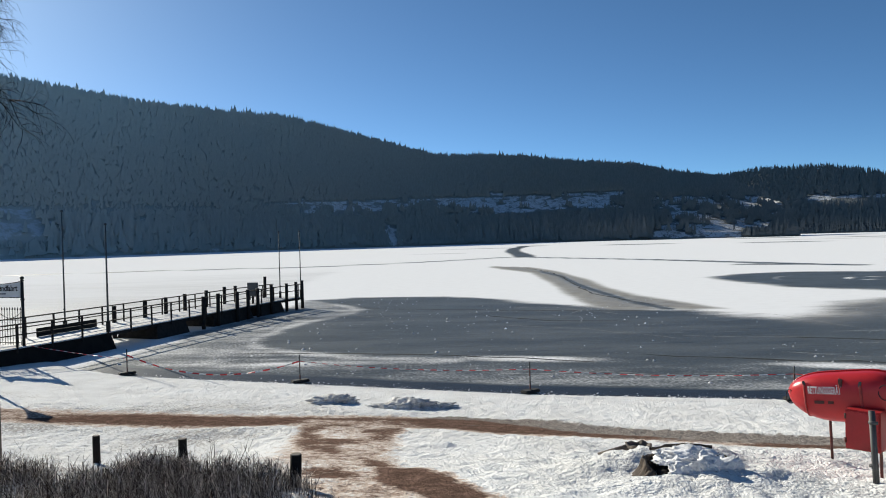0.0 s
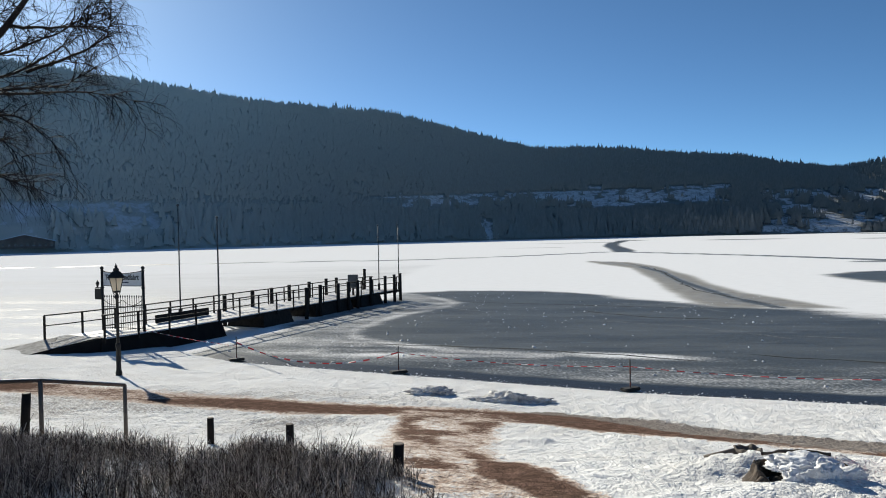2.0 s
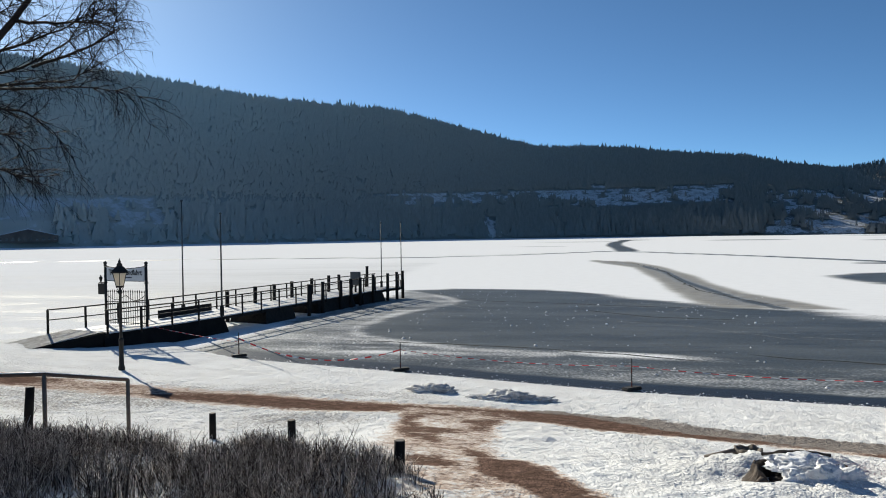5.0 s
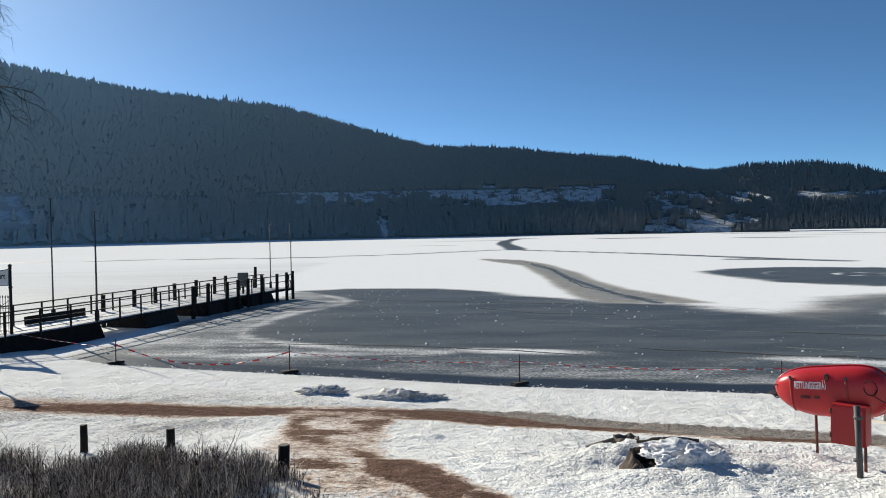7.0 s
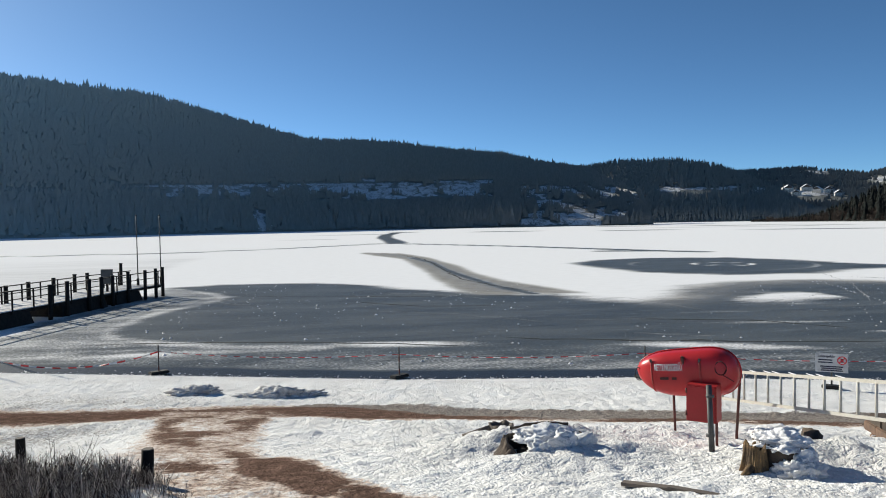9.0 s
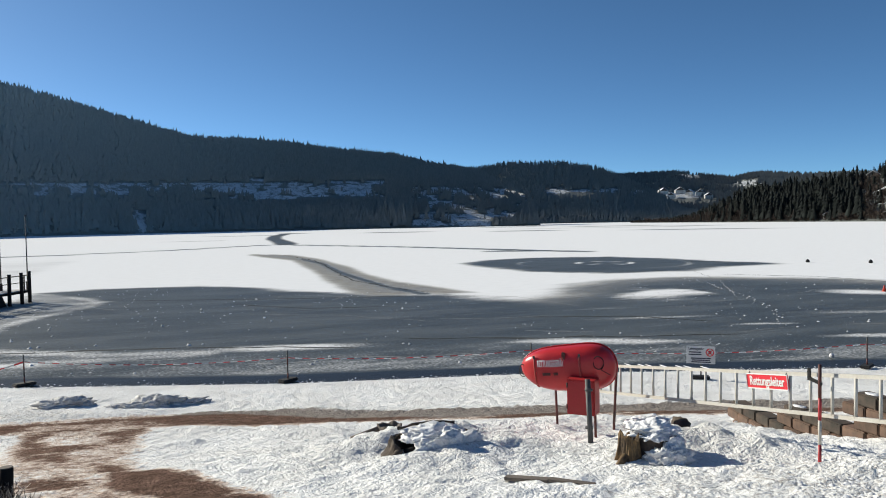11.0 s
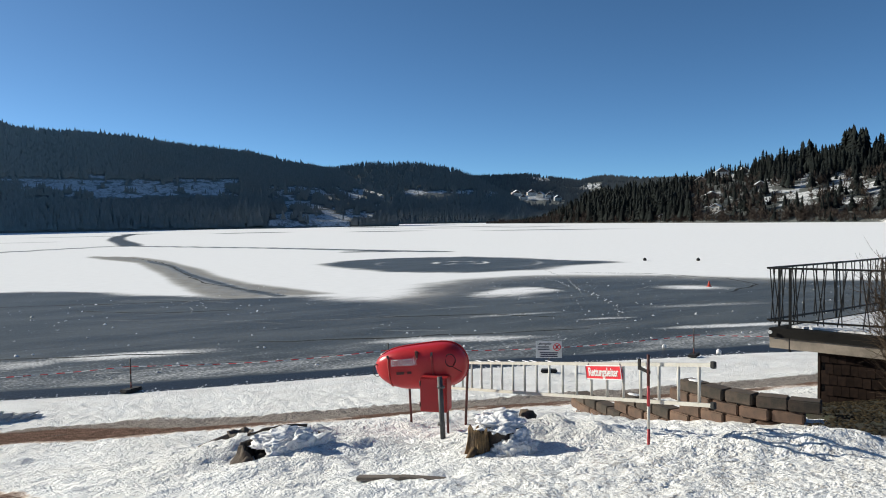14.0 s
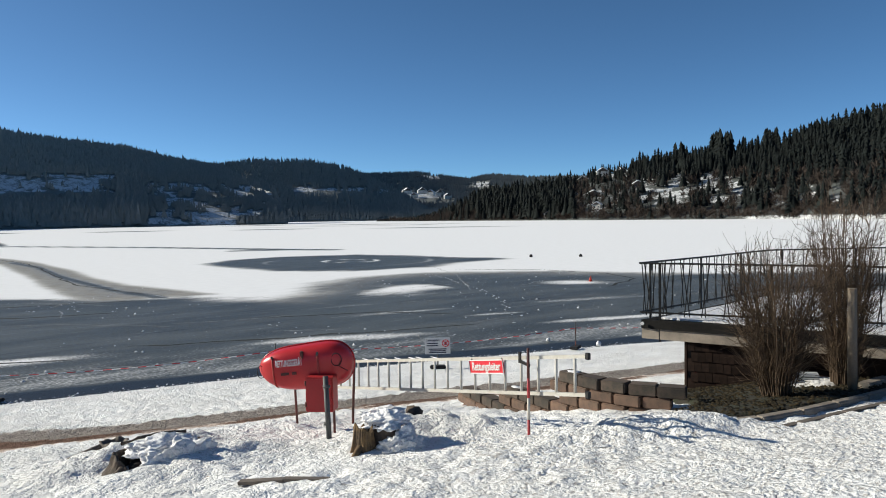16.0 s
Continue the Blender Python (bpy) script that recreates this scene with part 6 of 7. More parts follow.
part("split_wood", split_stump(0.112, 0.38), M_HEART, o, "ridged yellow-brown split wood")
bark = part("bark", stump(0.30, 0.0, 0.24, 0.34, 11, None, 4), M_BARK, o)
bark.location = (0.34, 0.02, 0)
part("snow_cap", lump((0.25, 0.23, 0.09), (0.32, 0.04, 0.29), 0.5, 5, 5), M_OLD_SNOW, o, "thick cap of snow")
part("snow_apron", lump((0.24, 0.2, 0.2), (0.34, -0.24, 0.04), 0.5, 8, 5), M_OLD_SNOW, o, "snow heaped against the bark")
part("root", rod((-0.08, -0.06, 0.10), (-0.30, -0.14, -0.04), 0.045, 0.02, 10), M_HEART, o)
x, y = 2.80, 10.65
o = thing("tree_stump", "small grey cut stump showing through the snow", "tree stump", "tree stumps", (x, y, at_bank(x, y)))
part("bark", stump(0, 0, 0.19, 0.24, 15, None, 3), M_GREYWOOD, o)
part("root", rod((-0.1, 0.0, 0.14), (-0.6, 0.0, 0.04), 0.07, 0.04, 8), M_GREYWOOD, o)
x, y = 5.9, 8.67
o = thing("tree_stump", "low dark stump under a pillow of snow", "tree stump", "tree stumps", (x, y, at_bank(x, y)))
part("bark", stump(0, 0, 0.18, 0.2, 18, None, 4), M_BARK, o)
part("snow_cap", lump((0.30, 0.24, 0.09), (0.12, 0.0, 0.16), 0.3, 9, 5), M_OLD_SNOW, o, "thick cap of snow")



def drift(x, y, sx, sy, sz, turn, seed, label, rough=0.55):
    z = at_bank(x, y)
    me = bpy.data.meshes.new("snow_drift")
    bm = lump((sx, sy, sz), (0, 0, 0), rough, seed, 5, flat=0.85)
    bm.to_mesh(me)
    bm.free()
    me.materials.append(M_CRUST)
    ob = new("snow_drift", me)
    ob.matrix_world = pose(x, y, z, 0, 0, turn)
    return tagged(ob, label, "snow heap", "heaps of snow")


for args in ((-3.3, 20.95, 0.62, 0.34, 0.22, 4, 1, "small heap of shovelled snow on the bank"), (-1.05, 20.1, 0.8, 0.34, 0.24, 0, 2, "long heap of shovelled snow beside the path"), (-0.25, 20.15, 0.42, 0.25, 0.13, 10, 3, "small heap of shovelled snow beside the path"), (-1.9, 20.2, 0.4, 0.22, 0.10, 0, 9, "low heap of crusted snow beside the path")):
    drift(*args)
# dark lump of bark in the drift
part("bark_lump", lump((0.09, 0.16, 0.10), (6.02, 7.95, at_bank(6.02, 7.95) + 0.2), 0.3, 3, 3), M_BARK, thing("bark_piece", "dark piece of bark sticking out of a snow drift", "bark"))
# half-buried plank
x0, y0, x1, y1 = 2.86, 6.37, 3.46, 5.74
z0, z1 = at_bank(x0, y0) + 0.015, at_bank(x1, y1) + 0.005
o = thing("board", "grey weathered board lying in the snow", "board")
bm = bar((x0, y0, z0), ((x0 + x1) / 2, (y0 + y1) / 2, (z0 + z1) / 2 + 0.005), 0.085, 0.03)
bar(((x0 + x1) / 2, (y0 + y1) / 2, (z0 + z1) / 2 + 0.01), (x1, y1, z1 - 0.01), 0.07, 0.035, bm)
part("plank", bm, M_GREYWOOD, o)

# round lumps of snow rolled onto the shore's edge
for x, y, r in ((21.5, 17.6, 0.09), (20.9, 19.6, 0.07)):
    me = bpy.data.meshes.new("snow_lump")
    bm = lump((r, r, r * 1.15), (0, 0, 0), 0.3, int(x), 3)
    bm.to_mesh(me)
    bm.free()
    me.materials.append(M_OLD_SNOW)
    ob = tagged(new("snow_lump", me), "small white lump of snow by the frozen shore", "snow lump", "lumps of snow")
    ob.matrix_world = pose(x, y, max(at_bank(x, y), 0.0) + r * 0.9)

# loose clods over the trampled snow
rc = np.random.default_rng(11)
n = 15000
cx, cy = rc.uniform(0.4, 9.0, n), rc.uniform(4.2, 12.5, n)
dens = fractal(cx, cy, 1.1, 71) + 0.16 * np.exp(-((cx - 3.0) / 1.6) ** 2 - ((cy - 9.0) / 1.3) ** 2) + 0.12 * np.exp(-((cx - 5.6) / 1.2) ** 2 - ((cy - 7.0) / 1.2) ** 2)
way_d, _ = line_distance(cx, cy, PATH_UP)
keep = (rc.uniform(0, 1, n) < smooth01(dens - 0.2 * smooth01(cy, 10.0, 12.0), 0.42, 0.68)) & (way_d > 1.3) & (line_distance(cx, cy, PATH_SHORE)[0] > 0.8)
cx, cy = cx[keep], cy[keep]


def clods(name, cx, cy, cz, size, mat, flat=0.6):
    """Small angular lumps in one mesh."""
    base = np.array([(1, 0, 0), (0.2, 0.95, 0), (-0.9, 0.4, 0), (-0.6, -0.8, 0), (0.5, -0.85, 0), (0.3, 0.1, 0.9), (-0.35, -0.1, 0.75)])
    f = np.array([(0, 1, 5), (1, 2, 6), (1, 6, 5), (2, 3, 6), (3, 4, 5), (3, 5, 6), (4, 0, 5)])
    m = len(cx)
    t = rc.uniform(0, 6.283, m)
    v = np.repeat(base[None], m, 0) * (1 + rc.normal(0, 0.22, (m, 7, 1)))
    x = v[..., 0] * np.cos(t)[:, None] - v[..., 1] * np.sin(t)[:, None]
    y = v[..., 0] * np.sin(t)[:, None] + v[..., 1] * np.cos(t)[:, None]
    v = np.stack([x * size[:, None] + cx[:, None], y * size[:, None] + cy[:, None], v[..., 2] * size[:, None] * flat + cz[:, None] - 0.15 * size[:, None]], -1)
    return new(name, to_mesh(name, v.reshape(-1, 3), (f[None] + (np.arange(m) * 7)[:, None, None]).reshape(-1, 3), mat, True))


tagged(clods("snow_clods", cx, cy, bank(cx, cy) + 0.012, 0.007 + 0.030 * rc.uniform(0, 1, len(cx)) ** 2.5, M_CLOD), "kicked-up clods of snow over the bank", "snow clods", kind="stuff")

# ---- block wall ----
WALL = [(8.72, 10.15), (8.5, 9.3), (8.32, 8.4), (8.2, 7.4), (8.16, 6.6), (8.24, 6.0), (8.5, 5.5), (8.63, 5.31)]
wall = thing("block_wall", "low stepped wall of reddish concrete blocks, mossy on top", "garden wall")
block_me = {}
for key, mat in (("face", M_BLOCK), ("cap", M_BLOCKTOP)):
    block_me[key] = bpy.data.meshes.new("block")
    bm = box((0.365, 0.24, 0.152), bevel=0.016)
    bm.to_mesh(block_me[key])
    bm.free()
    block_me[key].materials.append(mat)
WL = line_length(WALL)
tops_w = []
for c in range(12):
    zc = 1.30 + 0.16 * c
    s = 0.19 + (0.19 if c % 2 else 0.0)
    while s < WL - 0.1:
        x, y = along(WALL, s)
        (xa, ya), (xb, yb) = along(WALL, max(s - 0.1, 0)), along(WALL, min(s + 0.1, WL))
        limit = 1.86 if y > 9.4 else 2.0 if y > 8.6 else 2.22 if y > 7.25 else 2.68
        if s > WL - 0.18:
            limit = 2.54
        if zc + 0.16 > at_bank(x, y) and zc + 0.08 <= limit:
            top_one = zc + 0.24 > limit
            ob = new("block", block_me["cap" if top_one else "face"])
            ob.matrix_basis = pose(x + random.uniform(-0.012, 0.012), y, zc, 0, random.uniform(-0.8, 0.8), math.degrees(math.atan2(yb - ya, xb - xa)) + random.uniform(-2, 2))
            ob.parent = wall
            if top_one:
                tops_w.append((x, y, zc + 0.078))
        s += 0.38
for k, (x, y, zt) in enumerate(tops_w):
    if k % 3 == 1 and y > 6:
        part("snow_patch", lump((0.07, 0.12, 0.014), (x, y, zt), 0.3, k, 2, flat=0.7), M_OLD_SNOW, wall, "thin patch of snow")

# ---- terrace on a clad shed ----
T_TOP = 3.10
EDGE_T = [(10.69, 7.65), (11.47, 4.98), (12.3, 2.0), (13.8, -3.0)]
OUTER = [(10.69, 7.65), (13.2, 7.80), (15.9, 8.1), (18.6, 6.4), (24.0, 2.4), (24.0, -3.0)]
terrace = thing("terrace", "raised concrete terrace with snow on its floor", "terrace")


def slab(outline, z0, z1):
    bm = bmesh.new()
    lo, hi = [bm.verts.new((*p, z0)) for p in outline], [bm.verts.new((*p, z1)) for p in outline]
    bm.faces.new(hi)
    bm.faces.new(lo[::-1])
    for k in range(len(outline)):
        j = (k + 1) % len(outline)
        bm.faces.new((lo[k], lo[j], hi[j], hi[k]))
    bmesh.ops.recalc_face_normals(bm, faces=bm.faces[:])
    return bm


OUT_T = EDGE_T + OUTER[::-1][:-1]
inner_edge = offset(EDGE_T, 0.03)
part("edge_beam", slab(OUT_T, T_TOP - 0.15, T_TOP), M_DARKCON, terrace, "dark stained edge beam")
part("lower_beam", slab(inner_edge + OUTER[::-1][:-1], T_TOP - 0.33, T_TOP - 0.15), M_CONCRETE, terrace, "tan concrete lower beam")
snow_line = offset(EDGE_T, 0.12)
part("floor_snow", slab([(10.95, 7.45)] + snow_line[1:] + [(23.8, -3.0), (23.8, 2.3), (18.5, 6.2), (15.9, 7.9), (13.2, 7.6)], T_TOP + 0.002, T_TOP + 0.035), M_OLD_SNOW, terrace, "thin snow cover")
part("edge_disc", rod((10.66, 7.60, T_TOP - 0.06), (10.63, 7.585, T_TOP - 0.06), 0.03, 0.03, 10), M_WHITE, terrace, "small round white reflector")

fence = thing("terrace_railing", "thin dark steel railing with slanting bars", "railing")
R_TOP, R_LOW = T_TOP + 0.98, T_TOP + 0.13
RAIL_T = [(10.69, 7.65), (12.1, 4.4), (13.6, 1.0), (15.0, -3.0)]
for line in (RAIL_T, offset(OUTER, 0.02)):
    for h, w in ((R_TOP, 0.04), (R_LOW, 0.025)):
        bm = bmesh.new()
        for a, b in zip(line, line[1:]):
            bar((*a, h), (*b, h), w, 0.03, bm)
        part("top_bar" if h == R_TOP else "lower_bar", bm, M_BLACK, fence)
    total = min(line_length(line), 13.0)
    k, s = 0, 0.06
    while s < total - 0.2:
        lean = (0.055, -0.045, 0.02, -0.06)[k % 4]
        a, b = along(line, s), along(line, min(max(s + lean * 2.2, 0.01), total))
        part("slanting_bar", rod((*a, R_TOP), (*b, R_LOW - 0.05), 0.009, 0.009, 6), M_BLACK, fence)
        s += (0.13, 0.20, 0.11, 0.19)[k % 4]
        k += 1
    s = 0.32
    while s < total:
        a = along(line, s)
        part("stanchion", box((0.045, 0.02, 1.35), (*a, R_TOP - 0.68), (0, 0, -66 if line is RAIL_T else -7), 0.004), M_BLACK, fence)
        s += 1.75

shed = thing("shed", "low shed under the terrace clad in dark brown shingles", "shed")
SH = [(11.02, 6.95), (12.35, 4.15)]
part("core", slab([SH[0], SH[1], (15.0, 5.4), (13.6, 8.0 - 0.9)], 1.6, T_TOP - 0.335), M_WOOD, shed)
sh_me = bpy.data.meshes.new("shingle")
bm = box((0.112, 0.016, 0.22), bevel=0.002)
bm.to_mesh(sh_me)
bm.free()
sh_me.materials.append(M_SHINGLE)
dx, dy = SH[1][0] - SH[0][0], SH[1][1] - SH[0][1]
dl = math.hypot(dx, dy)
for row in range(7):
    zc = 1.70 + 0.17 * row
    s = 0.06 + (0.055 if row % 2 else 0)
    while s < dl - 0.04:
        ob = new("shingle", sh_me)
        nx_, ny_ = dy / dl, -dx / dl
        d = 0.03 + random.uniform(0, 0.006)
        ob.matrix_basis = pose(SH[0][0] + dx / dl * s + nx_ * d, SH[0][1] + dy / dl * s + ny_ * d, zc + random.uniform(-0.008, 0.008), 0, 0, math.degrees(math.atan2(dy, dx))) @ pose(0, 0, 0, -5, 0, 0)
        ob.parent = shed
        s += 0.114
part("corner_board", box((0.05, 0.05, 1.15), (SH[0][0] - 0.01, SH[0][1] + 0.02, 2.2), bevel=0.006), M_SHINGLE, shed)

# ---- flower bed with kerbs ----
BED = [(7.58, 4.24), (7.95, 4.06), (8.6, 3.93), (9.8, 3.83), (11.4, 3.75), (12.2, 4.3), (10.95, 6.9), (9.3, 6.3), (8.75, 5.3), (7.85, 5.12)]
bx, by = np.meshgrid(np.arange(7.3, 12.6, 0.07), np.arange(3.5, 7.3, 0.07))
inb = area_distance(bx, by, BED)
bz = bank(bx, by) + np.where(inb > 0, 0.075, -0.25) * smooth01(np.abs(inb), 0, 0.12) + (fractal(bx, by, 0.35, 81) - 0.5) * 0.06
bed = tagged(new("flower_bed", grid_mesh("flower_bed", bx, by, bz, M_SOIL)), "bare flower bed of moss and brown leaf litter", "flower bed")


def kerb(points, w, h, mat, name, label, lift=0.01):
    o = thing(name, label, "kerb", "kerbs")
    for a, b in zip(points, points[1:]):
        va, vb = Vector((*a, at_bank(*a) + lift)), Vector((*b, at_bank(*b) + lift))
        d = (vb - va).normalized() * 0.006
        bm = bar(va + d, vb - d, w, h)
        bmesh.ops.bevel(bm, geom=bm.edges[:], offset=0.014, segments=2, affect="EDGES")
        part("kerbstone", bm, mat, o)


kerb([(8.18, 4.78), (7.53, 4.20), (7.90, 4.02), (8.58, 3.89), (9.3, 3.82), (10.0, 3.76), (10.8, 3.72), (11.8, 3.66)], 0.11, 0.11, M_CONCRETE, "kerb", "weathered concrete kerb round a flower bed")
kerb([(7.45, 3.66), (8.0, 3.62), (8.9, 3.54), (9.8, 3.42), (10.8, 3.3), (12.0, 3.1)], 0.10, 0.08, M_GREYWOOD, "timber_edging", "grey timber edging half covered in snow", -0.02)
kerb([(10.55, 3.98), (11.5, 4.05)], 0.16, 0.2, M_CONCRETE, "kerb", "worn stone kerb beside a post", 0.05)
o = thing("wooden_post", "round weathered wooden post in the flower bed", "post", "", (10.36, 4.05, at_bank(10.36, 4.05)))
part("shaft", rod((0, 0, -0.1), (-0.03, 0.0, 1.42), 0.062, 0.055, 12), material("bleached_post_wood", (0.22, 0.175, 0.125), 0.85, vary=0.3, scale=9, second=(0.19, 0.15, 0.11), second_scale=6, bump=0.006, bump_scale=40), o)
o = thing("plastic_pipe", "short grey plastic pipe lying in the bed", "pipe", "", (10.75, 5.0, at_bank(10.75, 5.0) + 0.16), -50)
bm = bmesh.new()
for k in range(20):
    a, b = 6.28318 * k / 20, 6.28318 * (k + 1) / 20
    bar((-0.3, 0.12 * math.cos((a + b) / 2), 0.12 * math.sin((a + b) / 2)), (0.3, 0.12 * math.cos((a + b) / 2), 0.12 * math.sin((a + b) / 2)), 0.04, 0.014, bm)
part("tube", bm, M_GREY, o)
drift(10.95, 4.7, 0.6, 0.35, 0.16, -60, 21, "patch of unmelted snow in the flower bed", 0.2)


# fallen leaves on the bed
rl = np.random.default_rng(23)
n = 5200
lx, ly = rl.uniform(7.5, 12.2, n), rl.uniform(3.8, 6.9, n)
keep = area_distance(lx, ly, BED) > 0.04
lx, ly = lx[keep], ly[keep]
rc = rl
tagged(clods("leaf_litter", lx, ly, bank(lx, ly) + 0.085 + rl.uniform(-0.02, 0.02, len(lx)), rl.uniform(0.012, 0.035, len(lx)), island_material("brown_leaves", (0.010, 0.009, 0.005), (0.052, 0.038, 0.018)), 0.5), "brown fallen leaves and moss tufts", "leaf litter", kind="stuff")


# ---- leafless shrubs ----
def shrub(x, y, height, spread, stems, seed, leanx=0.0):
    rg = np.random.default_rng(seed)
    z = at_bank(x, y) + 0.02
    o = thing("shrub", "dense leafless shrub of brown upright rods", "shrub", "leafless shrubs", (x, y, z))
    for k in range(stems):
        a = rg.uniform(0, 6.283)
        r0 = 0.17 * math.sqrt(rg.uniform(0, 1))
        out = spread * rg.uniform(0.05, 1.0) ** 0.8
        h = height * rg.uniform(0.3, 1.0) ** 0.6 * (1 - 0.18 * out / spread)
        m = 9
        t = np.linspace(0, 1, m)
        wob = np.cumsum(rg.normal(0, 0.016, (m, 2)), axis=0)
        pts = np.stack([r0 * math.cos(a) + (out * t ** 1.1) * math.cos(a) + wob[:, 0] + leanx * t, r0 * math.sin(a) + (out * t ** 1.1) * math.sin(a) + wob[:, 1], h * t ** 0.92], -1)
        r = rg.uniform(0.007, 0.014)
        big, small = [(pts, r * (1 - 0.82 * t))], []
        for j in range(rg.integers(13, 22)):
            i = rg.integers(1, m - 1)
            d = rg.normal(0, 1, 3) * [1, 1, 0.35] + [math.cos(a) * 0.5, math.sin(a) * 0.5, 0.9]
            d /= np.linalg.norm(d)
            ln = rg.uniform(0.16, 0.5)
            q = np.linspace(0, 1, 5)[:, None]
            tw = pts[i] + q * d * ln + q ** 2 * np.array([0, 0, 0.12]) + np.cumsum(rg.normal(0, 0.02, (5, 3)), axis=0) * (q > 0)
            small.append((tw, 0.0042 * (1 - 0.75 * q[:, 0])))
            if rg.uniform() < 0.6:
                d2 = d + rg.normal(0, 0.5, 3)
                d2 /= np.linalg.norm(d2)
                tw2 = tw[2] + np.linspace(0, 1, 4)[:, None] * d2 * ln * 0.6
                small.append((tw2, np.array([0.003, 0.0026, 0.002, 0.0012])))
        part_mesh("stem", tubes("stem", big + [(tw, rd) for tw, rd in small], M_TWIG, 3), o)



shrub(9.48, 4.62, 2.3, 0.58, 100, 31)
shrub(10.98, 4.42, 3.15, 0.46, 100, 32)


# ---- birch at the bank's edge ----
def birch():
    rg = np.random.default_rng(5)
    bx_, by_ = -11.6, 8.9
    z0 = at_bank(bx_, by_)
    off = np.array([bx_, by_, z0])
    o = thing("birch_tree", "leafless birch with long drooping fine twigs", "tree", "", (bx_, by_, z0))
    trunk = np.array([(-11.6, 8.9, z0 - 0.2), (-11.4, 9.0, 4.2), (-10.8, 9.4, 5.9), (-9.9, 9.9, 6.8), (-9.0, 10.24, 7.47), (-8.34, 10.53, 8.41), (-8.03, 10.64, 8.9), (-7.6, 10.8, 9.9), (-7.3, 10.9, 11.2)])
    part_mesh("trunk", tubes("trunk", [(trunk - off, [0.22, 0.19, 0.14, 0.095, 0.072, 0.05, 0.042, 0.025, 0.01])], M_BIRCHBARK, 8), o)
    LIMBS = [
        [(-8.71, 10.36, 7.82), (-8.08, 10.48, 8.06), (-7.44, 10.58, 8.34), (-7.0, 10.7, 8.6)],
        [(-8.96, 10.28, 7.41), (-8.15, 10.55, 7.66), (-7.56, 10.74, 8.12), (-7.17, 10.76, 8.8)],
        [(-9.05, 10.24, 7.36), (-8.24, 10.36, 7.39), (-7.4, 10.6, 7.46), (-7.1, 10.75, 7.7)],
        [(-9.2, 10.2, 7.27), (-8.5, 11.04, 7.46), (-7.92, 11.7, 7.6), (-7.35, 12.3, 7.5)],
        [(-9.9, 9.9, 6.85), (-8.43, 10.21, 7.01), (-7.96, 10.32, 6.9), (-7.54, 10.38, 6.55)],
        [(-10.0, 9.8, 6.75), (-8.72, 10.1, 6.64), (-8.28, 10.2, 6.64), (-7.94, 10.21, 6.3)],
        [(-10.9, 9.35, 5.8), (-8.71, 10.1, 6.05), (-8.36, 10.13, 6.05), (-8.07, 10.24, 5.95)],
        [(-8.85, 10.25, 7.67), (-8.92, 10.58, 8.49), (-8.77, 10.96, 9.2)],
        [(-8.34, 10.53, 8.41), (-7.68, 10.4, 8.3), (-6.97, 10.53, 8.3), (-7.0, 10.6, 8.45)],
        [(-8.08, 10.61, 7.7), (-7.3, 10.8, 8.0), (-6.81, 10.87, 8.23), (-6.75, 10.9, 8.55)],
        [(-9.9, 9.9, 6.9), (-9.3, 9.8, 8.1), (-8.5, 10.1, 8.3), (-7.9, 10.2, 8.7)],
    ]

    def grow(out, p, d, ln, r, level):
        m = 6
        pts = [np.array(p)]
        d = np.array(d) / np.linalg.norm(d)
        for k in range(m - 1):
            d = d + rg.normal(0, 0.13, 3) + np.array([0, 0, (-0.03, -0.12, -0.22)[level]])
            d /= np.linalg.norm(d)
            pts.append(pts[-1] + d * ln / (m - 1))
        pts = np.array(pts)
        out.append((pts - off, r * (1 - 0.72 * np.linspace(0, 1, m))))
        if level == 2:
            return
        for j in range((6, 3)[level]):
            i = int(rg.integers(1, m))
            side = rg.normal(0, 1, 3)
            grow(out, pts[i], d * 0.8 + side * 0.55 + np.array([0, 0, (-0.05, -0.4)[level]]), ln * rg.uniform(0.4, 0.7), max(r * 0.5, 0.0021), level + 1)

    for line in LIMBS:
        line = np.array(line)
        u = np.linspace(0, len(line) - 1, 14)
        pts = np.stack([np.interp(u, np.arange(len(line)), line[:, k]) for k in range(3)], -1) + np.cumsum(rg.normal(0, 0.012, (14, 3)), axis=0)
        out = [(pts - off, 0.034 * (1 - 0.86 * np.linspace(0, 1, 14)))]
        for j in range(24):
            i = int(rg.integers(2, 14))
            d = pts[min(i + 1, 13)] - pts[i - 1]
            d /= np.linalg.norm(d)
            grow(out, pts[i], d * 0.9 + rg.normal(0, 0.5, 3) + [0, 0, 0.02], rg.uniform(0.35, 0.8), 0.008 + 0.004 * rg.uniform(), 0)
        part_mesh("limb", tubes("limb", out, M_BIRCH, 3), o)


birch()

# ---- frosted grass bed ----
GRASS = [(-13, 8.3), (-8.4, 8.5), (-6.2, 8.3), (-4.6, 8.6), (-3.2, 8.3), (-2.0, 7.75), (-1.25, 7.05), (-0.72, 6.0), (-0.45, 4.2), (-2, 2.2), (-13, 2.0)]
rg = np.random.default_rng(3)
n = 84000
sx_, sy_ = rg.uniform(-12.5, -0.4, n), rg.uniform(2.6, 8.6, n)
dg = area_distance(sx_, sy_, GRASS) + (fractal(sx_, sy_, 0.8, 91) - 0.5) * 0.9
clump = fractal(sx_, sy_, 0.45, 93, 3)
keep = (dg > 0) & (rg.uniform(0, 1, n) < 0.03 + 1.0 * smooth01(clump, 0.40, 0.58)) & (np.hypot(sx_, sy_) > 3.4)
sx_, sy_, dg, clump = sx_[keep], sy_[keep], dg[keep], clump[keep]
m = len(sx_)
